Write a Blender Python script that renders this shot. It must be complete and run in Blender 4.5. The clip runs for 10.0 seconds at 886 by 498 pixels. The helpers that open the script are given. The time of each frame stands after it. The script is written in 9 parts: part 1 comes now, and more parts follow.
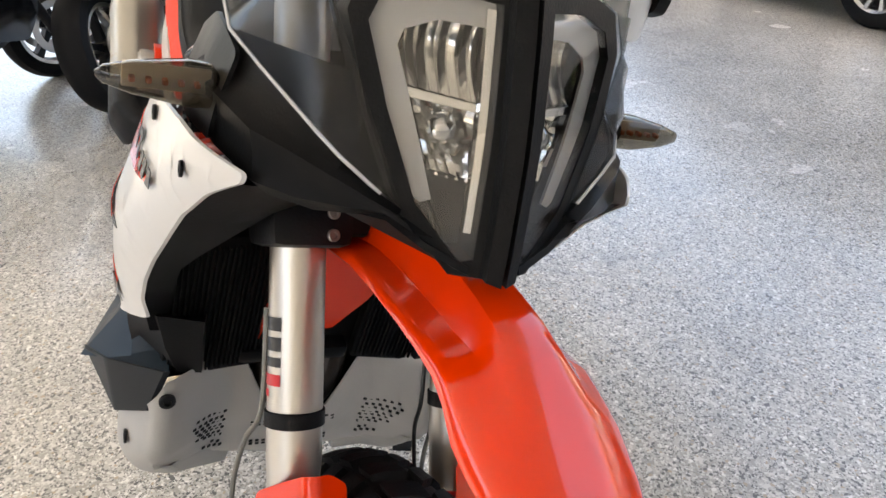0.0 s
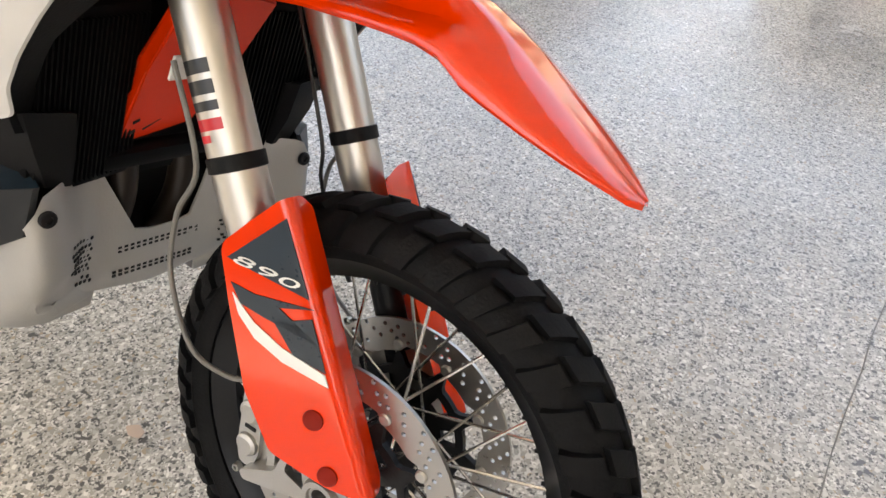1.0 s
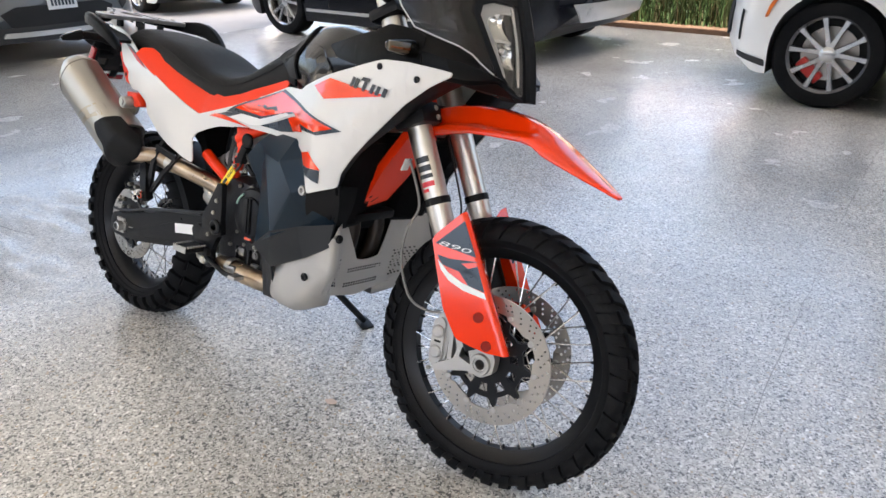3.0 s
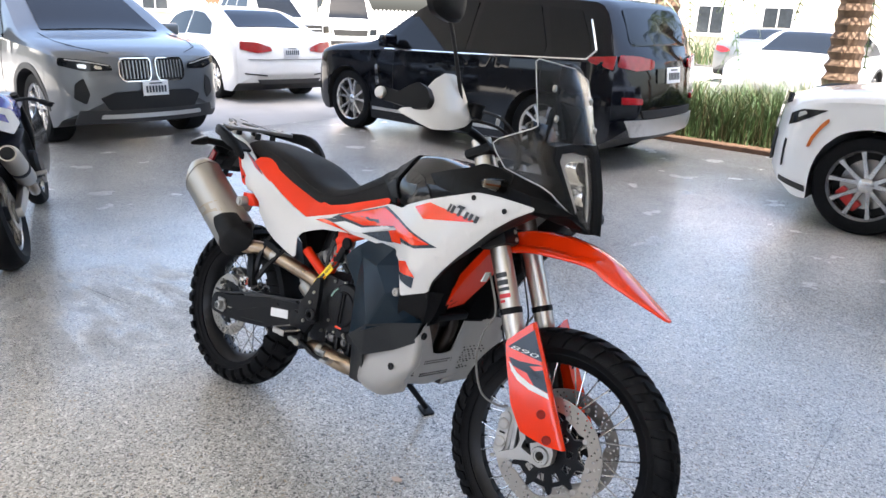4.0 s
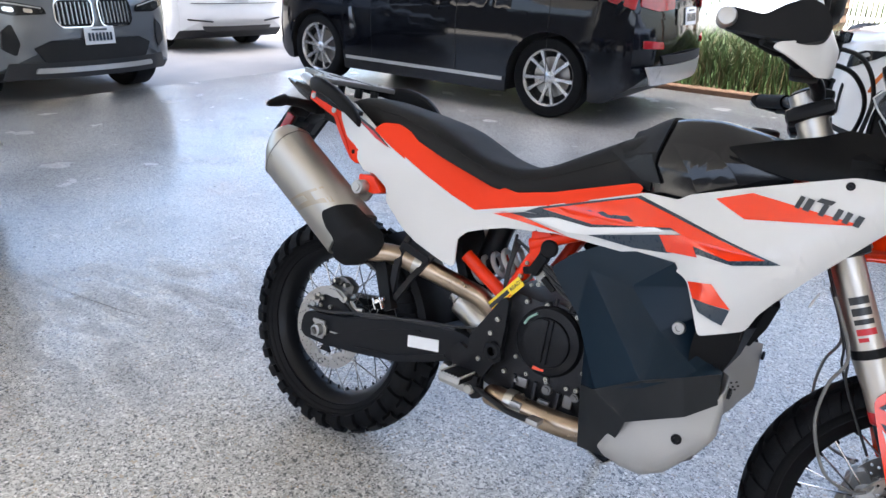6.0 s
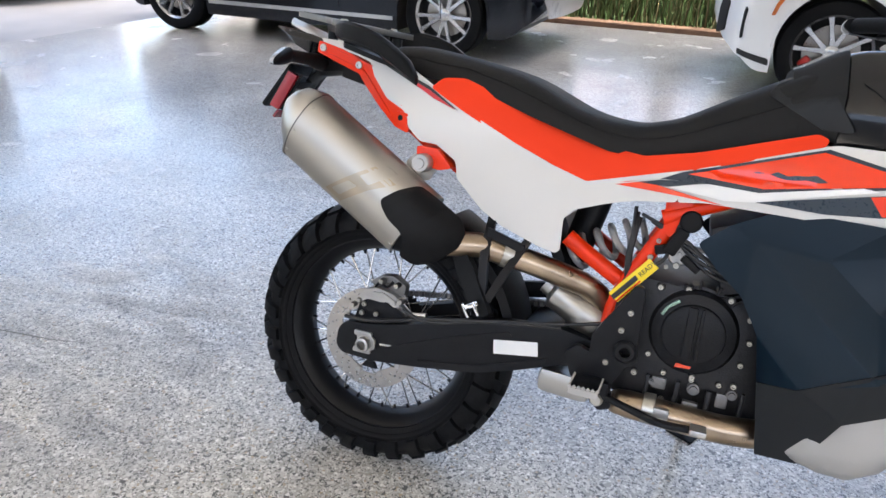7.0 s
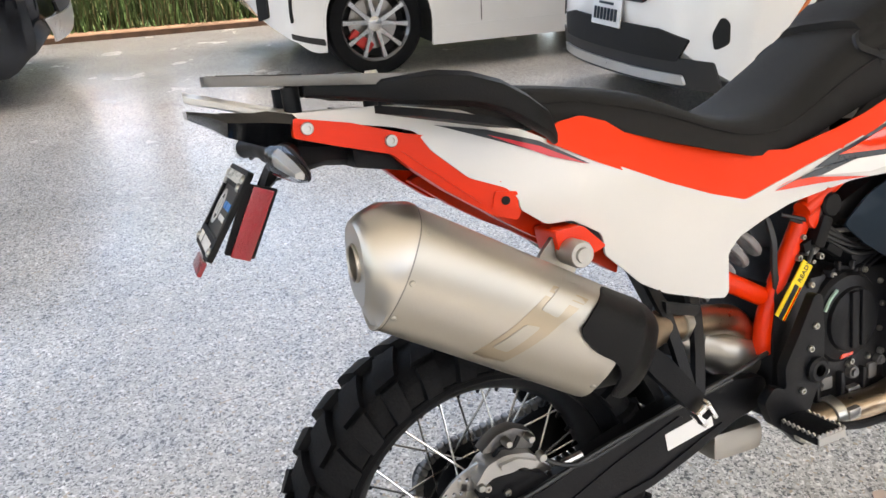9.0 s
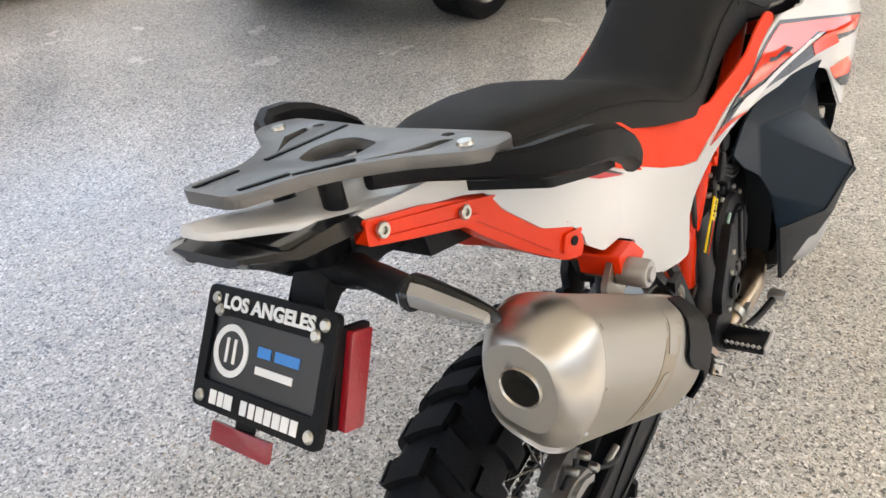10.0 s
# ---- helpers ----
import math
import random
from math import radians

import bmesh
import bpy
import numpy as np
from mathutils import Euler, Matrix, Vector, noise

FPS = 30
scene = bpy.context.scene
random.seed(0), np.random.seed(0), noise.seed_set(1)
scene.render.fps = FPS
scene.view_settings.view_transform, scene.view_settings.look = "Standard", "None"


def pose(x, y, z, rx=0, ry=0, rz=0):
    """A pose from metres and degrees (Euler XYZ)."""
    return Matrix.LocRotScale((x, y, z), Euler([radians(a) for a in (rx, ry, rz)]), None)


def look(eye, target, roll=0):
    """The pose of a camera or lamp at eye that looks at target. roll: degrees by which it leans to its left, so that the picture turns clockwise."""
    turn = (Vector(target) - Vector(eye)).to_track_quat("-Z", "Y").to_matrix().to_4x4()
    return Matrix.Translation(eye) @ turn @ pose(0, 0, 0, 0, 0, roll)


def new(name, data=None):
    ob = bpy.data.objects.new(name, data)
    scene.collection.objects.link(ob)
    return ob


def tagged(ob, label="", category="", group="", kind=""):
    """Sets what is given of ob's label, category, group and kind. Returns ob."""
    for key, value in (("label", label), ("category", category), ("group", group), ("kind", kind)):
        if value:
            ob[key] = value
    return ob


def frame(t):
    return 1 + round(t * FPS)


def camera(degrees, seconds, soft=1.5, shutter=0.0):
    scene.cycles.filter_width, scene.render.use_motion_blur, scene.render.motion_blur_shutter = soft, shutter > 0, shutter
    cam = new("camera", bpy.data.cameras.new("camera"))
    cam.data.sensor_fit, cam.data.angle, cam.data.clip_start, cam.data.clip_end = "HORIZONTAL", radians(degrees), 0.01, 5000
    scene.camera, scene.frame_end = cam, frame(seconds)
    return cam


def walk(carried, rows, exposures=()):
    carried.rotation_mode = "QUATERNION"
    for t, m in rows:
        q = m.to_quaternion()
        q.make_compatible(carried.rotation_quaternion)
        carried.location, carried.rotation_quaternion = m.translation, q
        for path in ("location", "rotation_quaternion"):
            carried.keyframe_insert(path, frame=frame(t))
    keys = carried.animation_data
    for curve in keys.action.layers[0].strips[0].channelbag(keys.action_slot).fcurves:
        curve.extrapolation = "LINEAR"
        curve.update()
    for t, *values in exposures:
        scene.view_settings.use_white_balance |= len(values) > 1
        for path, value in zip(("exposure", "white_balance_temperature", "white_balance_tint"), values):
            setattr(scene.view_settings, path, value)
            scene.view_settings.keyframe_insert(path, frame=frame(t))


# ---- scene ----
cam = camera(63.7, 10.0, soft=1.5, shutter=0.0)
PATH = [
    (0, (-0.048, 0.043, 1.253), (-1.644, 0.688, 0.236), -0.2),
    (0.3, (-0.061, -0.048, 1.224), (-1.46, 0.897, 0.151), 1.7),
    (0.5, (-0.05, -0.11, 1.193), (-1.346, 0.963, 0.112), 0.9),
    (0.6, (-0.043, -0.135, 1.178), (-1.278, 0.97, 0.059), 0.8),
    (1, (-0.062, -0.268, 1.125), (-1.014, 0.96, -0.134), 2.7),
    (1.5, (-0.079, -0.444, 1.08), (-0.864, 0.815, -0.261), 2.7),
    (2, (0.049, -0.62, 1.129), (-0.871, 0.721, -0.036), 1.7),
    (2.5, (0.205, -0.844, 1.219), (-0.871, 0.53, 0.242), 0.7),
    (3, (0.35, -1.142, 1.333), (-0.762, 0.284, 0.478), -0.7),
    (3.2, (0.411, -1.243, 1.389), (-0.78, 0.169, 0.62), -0.6),
    (4.3, (0.426, -1.429, 1.503), (-0.824, 0.0, 0.874), 2.7),
    (4.5, (0.324, -1.426, 1.489), (-0.935, -0.009, 0.852), 2.6),
    (5, (0.053, -1.409, 1.453), (-1.154, 0.026, 0.757), 3.1),
    (5.5, (-0.286, -1.338, 1.39), (-1.466, 0.126, 0.709), 1.0),
    (6, (-0.642, -1.325, 1.353), (-1.688, 0.206, 0.604), 2.6),
    (6.2, (-0.78, -1.327, 1.353), (-1.742, 0.245, 0.576), 1.9),
    (7.3, (-1.472, -1.206, 1.249), (-1.95, 0.517, 0.353), 1.8),
    (7.5, (-1.601, -1.18, 1.241), (-1.927, 0.578, 0.346), 1.2),
    (8, (-1.868, -1.056, 1.212), (-1.948, 0.744, 0.343), -0.4),
    (8.5, (-2.099, -0.883, 1.203), (-1.865, 0.904, 0.336), -0.7),
    (9, (-2.326, -0.703, 1.234), (-1.654, 0.958, 0.345), -1.7),
    (9.5, (-2.453, -0.453, 1.271), (-1.436, 0.934, 0.25), -1.5),
    (9.8, (-2.521, -0.309, 1.32), (-1.351, 0.868, 0.204), -0.5),
    (10, (-2.572, -0.186, 1.345), (-1.238, 0.751, 0.186), 0.3),
]
EXPOSURE = [(0, 2.56, 7550, 10), (1.0, 2.54, 8200, 10), (1.5, 2.60, 8150, 10), (3.0, 2.45, 6950, 10), (4.5, 2.28, 6450, 10), (6.0, 2.31, 6300, 10), (7.5, 2.45, 6950, 10), (8.5, 2.57, 7450, 10), (10, 2.57, 7600, 10)]
walk(cam, [(t, look(eye, target, roll)) for t, eye, target, roll in PATH], EXPOSURE)


# ---- daylight: clear sky and a high sun, kept off the forecourt by an added block above it ----
SUN_EL, SUN_AZ = 66.0, 140.0          # degrees; azimuth counted from +y towards +x
world = bpy.data.worlds.new("daylight")
scene.world = world
world.use_nodes = True
wn = world.node_tree.nodes
sky = wn.new("ShaderNodeTexSky")
sky.sky_type = "NISHITA"
sky.sun_disc = False
sky.sun_elevation, sky.sun_rotation = radians(SUN_EL), radians(SUN_AZ)
sky.air_density, sky.dust_density, sky.ozone_density = 1.0, 4.5, 1.0
wn["Background"].inputs[1].default_value = 0.15
world.node_tree.links.new(sky.outputs[0], wn["Background"].inputs[0])
sun_data = bpy.data.lights.new("sun", "SUN")
sun_data.energy, sun_data.angle, sun_data.color = 5.0, radians(0.55), (1.0, 0.95, 0.87)
sun = new("sun", sun_data)
sun_way = Vector((math.sin(radians(SUN_AZ)) * math.cos(radians(SUN_EL)), math.cos(radians(SUN_AZ)) * math.cos(radians(SUN_EL)), math.sin(radians(SUN_EL))))
sun.matrix_world = look(sun_way * 40, (0, 0, 0))

# ---- materials ----
def nodes_of(name):
    m = bpy.data.materials.new(name)
    m.use_nodes = True
    nt = m.node_tree
    return m, nt, nt.nodes["Principled BSDF"]


def surface(name, col, rough=0.5, metal=0.0, coat=0.0, vary=0.10, scale=6.0, fine=180.0, bump=0.05, rvary=0.10, stretch=None, spec=0.5, per_object=0.0):
    """A painted, moulded or metal surface: base colour with broad uneven tone, fine grain in the gloss and the relief."""
    m, nt, b = nodes_of(name)
    N, L = nt.nodes.new, nt.links.new
    tc = N("ShaderNodeTexCoord")
    src = tc.outputs["Object"]
    if stretch:
        mp = N("ShaderNodeMapping")
        mp.inputs["Scale"].default_value = stretch
        L(src, mp.inputs["Vector"])
        src = mp.outputs[0]
    broad, grain = N("ShaderNodeTexNoise"), N("ShaderNodeTexNoise")
    broad.inputs["Scale"].default_value, broad.inputs["Detail"].default_value = scale, 5
    grain.inputs["Scale"].default_value, grain.inputs["Detail"].default_value = fine, 3
    L(tc.outputs["Object"], broad.inputs["Vector"])
    L(src, grain.inputs["Vector"])
    tone = N("ShaderNodeMapRange")
    tone.inputs["From Min"].default_value, tone.inputs["From Max"].default_value = 0.25, 0.75
    tone.inputs["To Min"].default_value, tone.inputs["To Max"].default_value = 1 - vary, 1 + vary
    L(broad.outputs[0], tone.inputs["Value"])
    value = tone.outputs[0]
    if per_object:
        oi, ad = N("ShaderNodeObjectInfo"), N("ShaderNodeMath")
        ad.operation = "MULTIPLY_ADD"
        L(oi.outputs["Random"], ad.inputs[0])
        ad.inputs[1].default_value = per_object
        L(value, ad.inputs[2])
        value = ad.outputs[0]
    hsv = N("ShaderNodeHueSaturation")
    hsv.inputs["Color"].default_value = (*col, 1)
    L(value, hsv.inputs["Value"])
    L(hsv.outputs[0], b.inputs["Base Color"])
    ro = N("ShaderNodeMapRange")
    ro.inputs["To Min"].default_value, ro.inputs["To Max"].default_value = max(0.02, rough - rvary), min(1, rough + rvary)
    mixv = N("ShaderNodeMath")
    mixv.operation = "MULTIPLY_ADD"
    L(grain.outputs[0], mixv.inputs[0])
    mixv.inputs[1].default_value = 0.5
    half = N("ShaderNodeMath")
    half.operation = "MULTIPLY"
    half.inputs[1].default_value = 0.5
    L(broad.outputs[0], half.inputs[0])
    L(half.outputs[0], mixv.inputs[2])
    L(mixv.outputs[0], ro.inputs["Value"])
    L(ro.outputs[0], b.inputs["Roughness"])
    b.inputs["Metallic"].default_value = metal
    b.inputs["Specular IOR Level"].default_value = spec
    b.inputs["Coat Weight"].default_value = coat
    b.inputs["Coat Roughness"].default_value = 0.06
    if bump:
        bp = N("ShaderNodeBump")
        bp.inputs["Strength"].default_value, bp.inputs["Distance"].default_value = bump, 0.002
        L(grain.outputs[0], bp.inputs["Height"])
        L(bp.outputs[0], b.inputs["Normal"])
    return m


def clear(name, tint, rough=0.02, ior=1.45, alpha_mix=0.0):
    m, nt, b = nodes_of(name)
    b.inputs["Base Color"].default_value = (*tint, 1)
    b.inputs["Transmission Weight"].default_value = 1.0
    b.inputs["Roughness"].default_value = rough
    b.inputs["IOR"].default_value = ior
    return m


def sheet_glass(name, tint, gloss=0.04, sheen=(0.94, 0.04)):
    """A thin pane: tinted see-through with a mirror-like sheen that grows at a slant."""
    m, nt, b = nodes_of(name)
    N, L = nt.nodes.new, nt.links.new
    nt.nodes.remove(b)
    tr, gl, mx, fr = N("ShaderNodeBsdfTransparent"), N("ShaderNodeBsdfGlossy"), N("ShaderNodeMixShader"), N("ShaderNodeLayerWeight")
    tr.inputs[0].default_value = (*tint, 1)
    gl.inputs[0].default_value = (1, 1, 1, 1)
    gl.inputs["Roughness"].default_value = gloss
    fr.inputs["Blend"].default_value = 0.5
    pw, am = N("ShaderNodeMath"), N("ShaderNodeMath")
    pw.operation, am.operation = "POWER", "MULTIPLY_ADD"
    pw.inputs[1].default_value = 5.0
    am.inputs[1].default_value, am.inputs[2].default_value = sheen
    L(fr.outputs["Facing"], pw.inputs[0])
    L(pw.outputs[0], am.inputs[0])
    L(am.outputs[0], mx.inputs[0])
    L(tr.outputs[0], mx.inputs[1])
    L(gl.outputs[0], mx.inputs[2])
    L(mx.outputs[0], nt.nodes["Material Output"].inputs[0])
    return m


def terrazzo():
    """Sealed exposed-aggregate floor: pale, grey, tan and dark chips, dull traffic stains, a worn glossy sealer."""
    m, nt, b = nodes_of("sealed_aggregate")
    N, L = nt.nodes.new, nt.links.new
    tc = N("ShaderNodeTexCoord")

    def chips(scale, stops, randomness=1.0):
        v = N("ShaderNodeTexVoronoi")
        v.inputs["Scale"].default_value, v.inputs["Randomness"].default_value = scale, randomness
        L(tc.outputs["Object"], v.inputs["Vector"])
        sep, r = N("ShaderNodeSeparateColor"), N("ShaderNodeValToRGB")
        L(v.outputs["Color"], sep.inputs[0])
        L(sep.outputs[0], r.inputs[0])
        r.color_ramp.interpolation = "CONSTANT"
        e = r.color_ramp.elements
        e[0].position, e[0].color = stops[0][0], (*stops[0][1], 1)
        e[1].position, e[1].color = stops[1][0], (*stops[1][1], 1)
        for p, c in stops[2:]:
            e.new(p).color = (*c, 1)
        return r, v
    big, bv = chips(126, [(0, (0.11, 0.108, 0.104)), (0.15, (0.37, 0.358, 0.33)), (0.4, (0.52, 0.506, 0.475)), (0.66, (0.68, 0.665, 0.63)), (0.9, (0.44, 0.385, 0.32)), (0.95, (0.86, 0.845, 0.81))])
    small, sv = chips(250, [(0, (0.13, 0.128, 0.124)), (0.2, (0.41, 0.398, 0.37)), (0.6, (0.56, 0.546, 0.515)), (0.85, (0.76, 0.745, 0.71))])
    pick, thr = N("ShaderNodeTexNoise"), N("ShaderNodeMath")
    pick.inputs["Scale"].default_value = 60
    L(tc.outputs["Object"], pick.inputs["Vector"])
    thr.operation = "GREATER_THAN"
    thr.inputs[1].default_value = 0.5
    L(pick.outputs[0], thr.inputs[0])
    mx = N("ShaderNodeMix")
    mx.data_type = "RGBA"
    L(thr.outputs[0], mx.inputs["Factor"])
    L(big.outputs[0], mx.inputs["A"])
    L(small.outputs[0], mx.inputs["B"])
    stain, sr = N("ShaderNodeTexNoise"), N("ShaderNodeMapRange")
    stain.inputs["Scale"].default_value, stain.inputs["Detail"].default_value = 1.5, 8
    stain.inputs["Roughness"].default_value = 0.62
    L(tc.outputs["Object"], stain.inputs["Vector"])
    sr.inputs["From Min"].default_value, sr.inputs["From Max"].default_value = 0.3, 0.7
    sr.inputs["To Min"].default_value, sr.inputs["To Max"].default_value = 0.80, 1.14
    L(stain.outputs[0], sr.inputs["Value"])
    hs = N("ShaderNodeHueSaturation")
    hs.inputs["Saturation"].default_value = 1.5
    L(mx.outputs["Result"], hs.inputs["Color"])
    L(sr.outputs[0], hs.inputs["Value"])
    # dried water marks and tyre dirt, in patches
    mark, where, mr, wr, mm, dk = N("ShaderNodeTexNoise"), N("ShaderNodeTexNoise"), N("ShaderNodeMapRange"), N("ShaderNodeMapRange"), N("ShaderNodeMath"), N("ShaderNodeMix")
    mark.inputs["Scale"].default_value, mark.inputs["Detail"].default_value, mark.inputs["Distortion"].default_value = 5.0, 10, 1.6
    where.inputs["Scale"].default_value, where.inputs["Detail"].default_value = 0.55, 3
    for nd in (mark, where):
        L(tc.outputs["Object"], nd.inputs["Vector"])
    mr.inputs["From Min"].default_value, mr.inputs["From Max"].default_value = 0.56, 0.66
    wr.inputs["From Min"].default_value, wr.inputs["From Max"].default_value = 0.48, 0.62
    L(mark.outputs[0], mr.inputs["Value"])
    L(where.outputs[0], wr.inputs["Value"])
    mm.operation = "MULTIPLY"
    L(mr.outputs[0], mm.inputs[0])
    L(wr.outputs[0], mm.inputs[1])
    dk.data_type, dk.blend_type = "RGBA", "MULTIPLY"
    L(mm.outputs[0], dk.inputs["Factor"])
    L(hs.outputs[0], dk.inputs["A"])
    dk.inputs["B"].default_value = (0.80, 0.81, 0.83, 1)
    # a worn patch behind the rear wheel: tyre scuffs, duller sealer
    mp, far_, pr, streak, pq, pm, wornmix = N("ShaderNodeMapping"), N("ShaderNodeVectorMath"), N("ShaderNodeMapRange"), N("ShaderNodeTexNoise"), N("ShaderNodeMapRange"), N("ShaderNodeMath"), N("ShaderNodeMix")
    far_.operation = "DISTANCE"
    far_.inputs[1].default_value = (-2.92, 0.04, 0.0)
    L(tc.outputs["Object"], far_.inputs[0])
    pr.inputs["From Min"].default_value, pr.inputs["From Max"].default_value = 0.78, 0.30
    L(far_.outputs["Value"], pr.inputs["Value"])
    mp.inputs["Rotation"].default_value = (0, 0, radians(35))
    mp.inputs["Scale"].default_value = (1.0, 3.2, 1.0)
    L(tc.outputs["Object"], mp.inputs["Vector"])
    streak.inputs["Scale"].default_value, streak.inputs["Detail"].default_value, streak.inputs["Distortion"].default_value = 3.2, 9, 0.8
    L(mp.outputs[0], streak.inputs["Vector"])
    pq.inputs["From Min"].default_value, pq.inputs["From Max"].default_value = 0.42, 0.62
    L(streak.outputs[0], pq.inputs["Value"])
    pm.operation = "MULTIPLY"
    L(pr.outputs[0], pm.inputs[0])
    L(pq.outputs[0], pm.inputs[1])
    wornmix.data_type, wornmix.blend_type = "RGBA", "MULTIPLY"
    L(pm.outputs[0], wornmix.inputs["Factor"])
    L(dk.outputs["Result"], wornmix.inputs["A"])
    wornmix.inputs["B"].default_value = (0.66, 0.66, 0.67, 1)
    L(wornmix.outputs["Result"], b.inputs["Base Color"])
    scuff, rr = N("ShaderNodeTexNoise"), N("ShaderNodeMapRange")
    scuff.inputs["Scale"].default_value, scuff.inputs["Detail"].default_value = 2.6, 9
    L(tc.outputs["Object"], scuff.inputs["Vector"])
    rr.inputs["From Min"].default_value, rr.inputs["From Max"].default_value = 0.35, 0.7
    rr.inputs["To Min"].default_value, rr.inputs["To Max"].default_value = 0.30, 0.45
    L(scuff.outputs[0], rr.inputs["Value"])
    L(rr.outputs[0], b.inputs["Roughness"])
    b.inputs["Specular IOR Level"].default_value = 0.5
    b.inputs["Coat Weight"].default_value = 1.0
    b.inputs["Coat IOR"].default_value = 1.55
    sealer = N("ShaderNodeMapRange")
    sealer.inputs["From Min"].default_value, sealer.inputs["From Max"].default_value = 0.35, 0.7
    sealer.inputs["To Min"].default_value, sealer.inputs["To Max"].default_value = 0.17, 0.29
    L(scuff.outputs[0], sealer.inputs["Value"])
    dull = N("ShaderNodeMath")
    dull.operation = "MULTIPLY_ADD"
    dull.inputs[1].default_value = 0.35
    L(pm.outputs[0], dull.inputs[0])
    L(sealer.outputs[0], dull.inputs[2])
    L(dull.outputs[0], b.inputs["Coat Roughness"])
    wave, bp = N("ShaderNodeTexNoise"), N("ShaderNodeBump")
    wave.inputs["Scale"].default_value, wave.inputs["Detail"].default_value = 45, 4
    L(tc.outputs["Object"], wave.inputs["Vector"])
    bp.inputs["Strength"].default_value, bp.inputs["Distance"].default_value = 0.12, 0.002
    L(wave.outputs[0], bp.inputs["Height"])
    L(bp.outputs[0], b.inputs["Normal"])
    return m



M_FLOOR = terrazzo()
M_WHITE = surface("white_plastic", (0.62, 0.615, 0.60), 0.30, coat=0.15, vary=0.02, bump=0.0, rvary=0.02)
M_ORANGE = surface("orange_plastic", (0.82, 0.036, 0.002), 0.13, coat=0.5, spec=0.42, vary=0.02, bump=0.0, rvary=0.015)
M_ORANGE_METAL = surface("orange_powder_coat", (0.78, 0.032, 0.002), 0.38, coat=0.1, spec=0.3, vary=0.06, bump=0.08, rvary=0.08)
M_BLACK = surface("black_moulded_plastic", (0.0062, 0.0064, 0.0070), 0.48, vary=0.2, fine=420, bump=0.2, spec=0.14)
M_SEAT = surface("seat_vinyl", (0.0100, 0.0099, 0.0100), 0.66, vary=0.15, fine=620, bump=0.5, spec=0.24)
M_GLOSS = surface("black_gloss_plastic", (0.006, 0.0063, 0.0075), 0.18, coat=0.2, spec=0.4, vary=0.1, bump=0.01, rvary=0.06)
M_NAVY = surface("satin_blue_black_plastic", (0.0055, 0.0145, 0.0250), 0.34, vary=0.12, fine=520, bump=0.04, spec=0.17)
M_BLOCK = surface("matt_charcoal_plastic", (0.0125, 0.0145, 0.0170), 0.50, vary=0.15, fine=520, bump=0.12, spec=0.28)
M_SEAT_ORANGE = surface("orange_seat_vinyl", (0.80, 0.038, 0.003), 0.52, vary=0.03, fine=620, bump=0.25, spec=0.25)
M_SPRING = surface("pale_spring_paint", (0.36, 0.355, 0.345), 0.35, vary=0.15, bump=0.05)
M_DECAL_NAVY = surface("navy_decal", (0.014, 0.028, 0.044), 0.28, coat=0.1, vary=0.04, bump=0.0, rvary=0.05)
M_DECAL_WHITE = surface("white_decal", (0.78, 0.78, 0.77), 0.3, vary=0.03, bump=0.0, rvary=0.05)
M_DECAL_RED = surface("red_decal", (0.55, 0.02, 0.03), 0.3, vary=0.04, bump=0.0, rvary=0.05)
M_DECAL_DARK = surface("dark_decal", (0.02, 0.022, 0.024), 0.35, vary=0.04, bump=0.0, rvary=0.05)
M_SKID = surface("grey_skid_plate", (0.40, 0.394, 0.378), 0.42, metal=0.25, vary=0.07, fine=260, bump=0.15)
M_RUBBER = surface("tyre_rubber", (0.0055, 0.0056, 0.0062), 0.62, vary=0.3, scale=20, fine=240, bump=0.35, spec=0.13)
M_RIM = surface("black_anodised", (0.006, 0.0062, 0.0072), 0.34, metal=0.1, spec=0.26, vary=0.15, bump=0.04)
M_METAL_BLACK = surface("black_coated_metal", (0.007, 0.0073, 0.0085), 0.42, metal=0.0, vary=0.2, fine=300, bump=0.2, spec=0.2)
M_ENGINE = surface("dark_cast_engine", (0.017, 0.017, 0.019), 0.44, metal=0.4, vary=0.25, fine=330, bump=0.35)
M_CAST_DARK = surface("dull_cast_metal", (0.20, 0.195, 0.19), 0.48, metal=0.8, vary=0.3, fine=240, bump=0.3)
M_PRINT = surface("pale_green_print", (0.30, 0.46, 0.38), 0.4, vary=0.1)
M_CAST = surface("cast_aluminium", (0.46, 0.45, 0.43), 0.42, metal=0.9, vary=0.15, fine=260, bump=0.3)
M_ALU = surface("brushed_fork_aluminium", (0.58, 0.55, 0.50), 0.38, metal=1.0, vary=0.06, fine=30, stretch=(60, 60, 1.5), bump=0.04)
M_STEEL = surface("blasted_steel_silencer", (0.44, 0.420, 0.378), 0.40, metal=0.95, vary=0.05, fine=420, bump=0.06, rvary=0.06)
M_BAND = surface("tinted_clamp_band", (0.40, 0.345, 0.265), 0.36, metal=0.95, vary=0.05, fine=420, bump=0.05, rvary=0.06)
M_STEEL_CAP = surface("brushed_silencer_cap", (0.50, 0.475, 0.43), 0.34, metal=1.0, vary=0.06, fine=50, stretch=(3, 60, 60), bump=0.05)
M_PIPE = surface("heat_tinted_pipe", (0.37, 0.29, 0.21), 0.30, metal=1.0, vary=0.35, scale=14, fine=90, bump=0.03)
M_DISC = surface("ground_disc_steel", (0.42, 0.40, 0.37), 0.30, metal=1.0, vary=0.1, fine=90, bump=0.06)
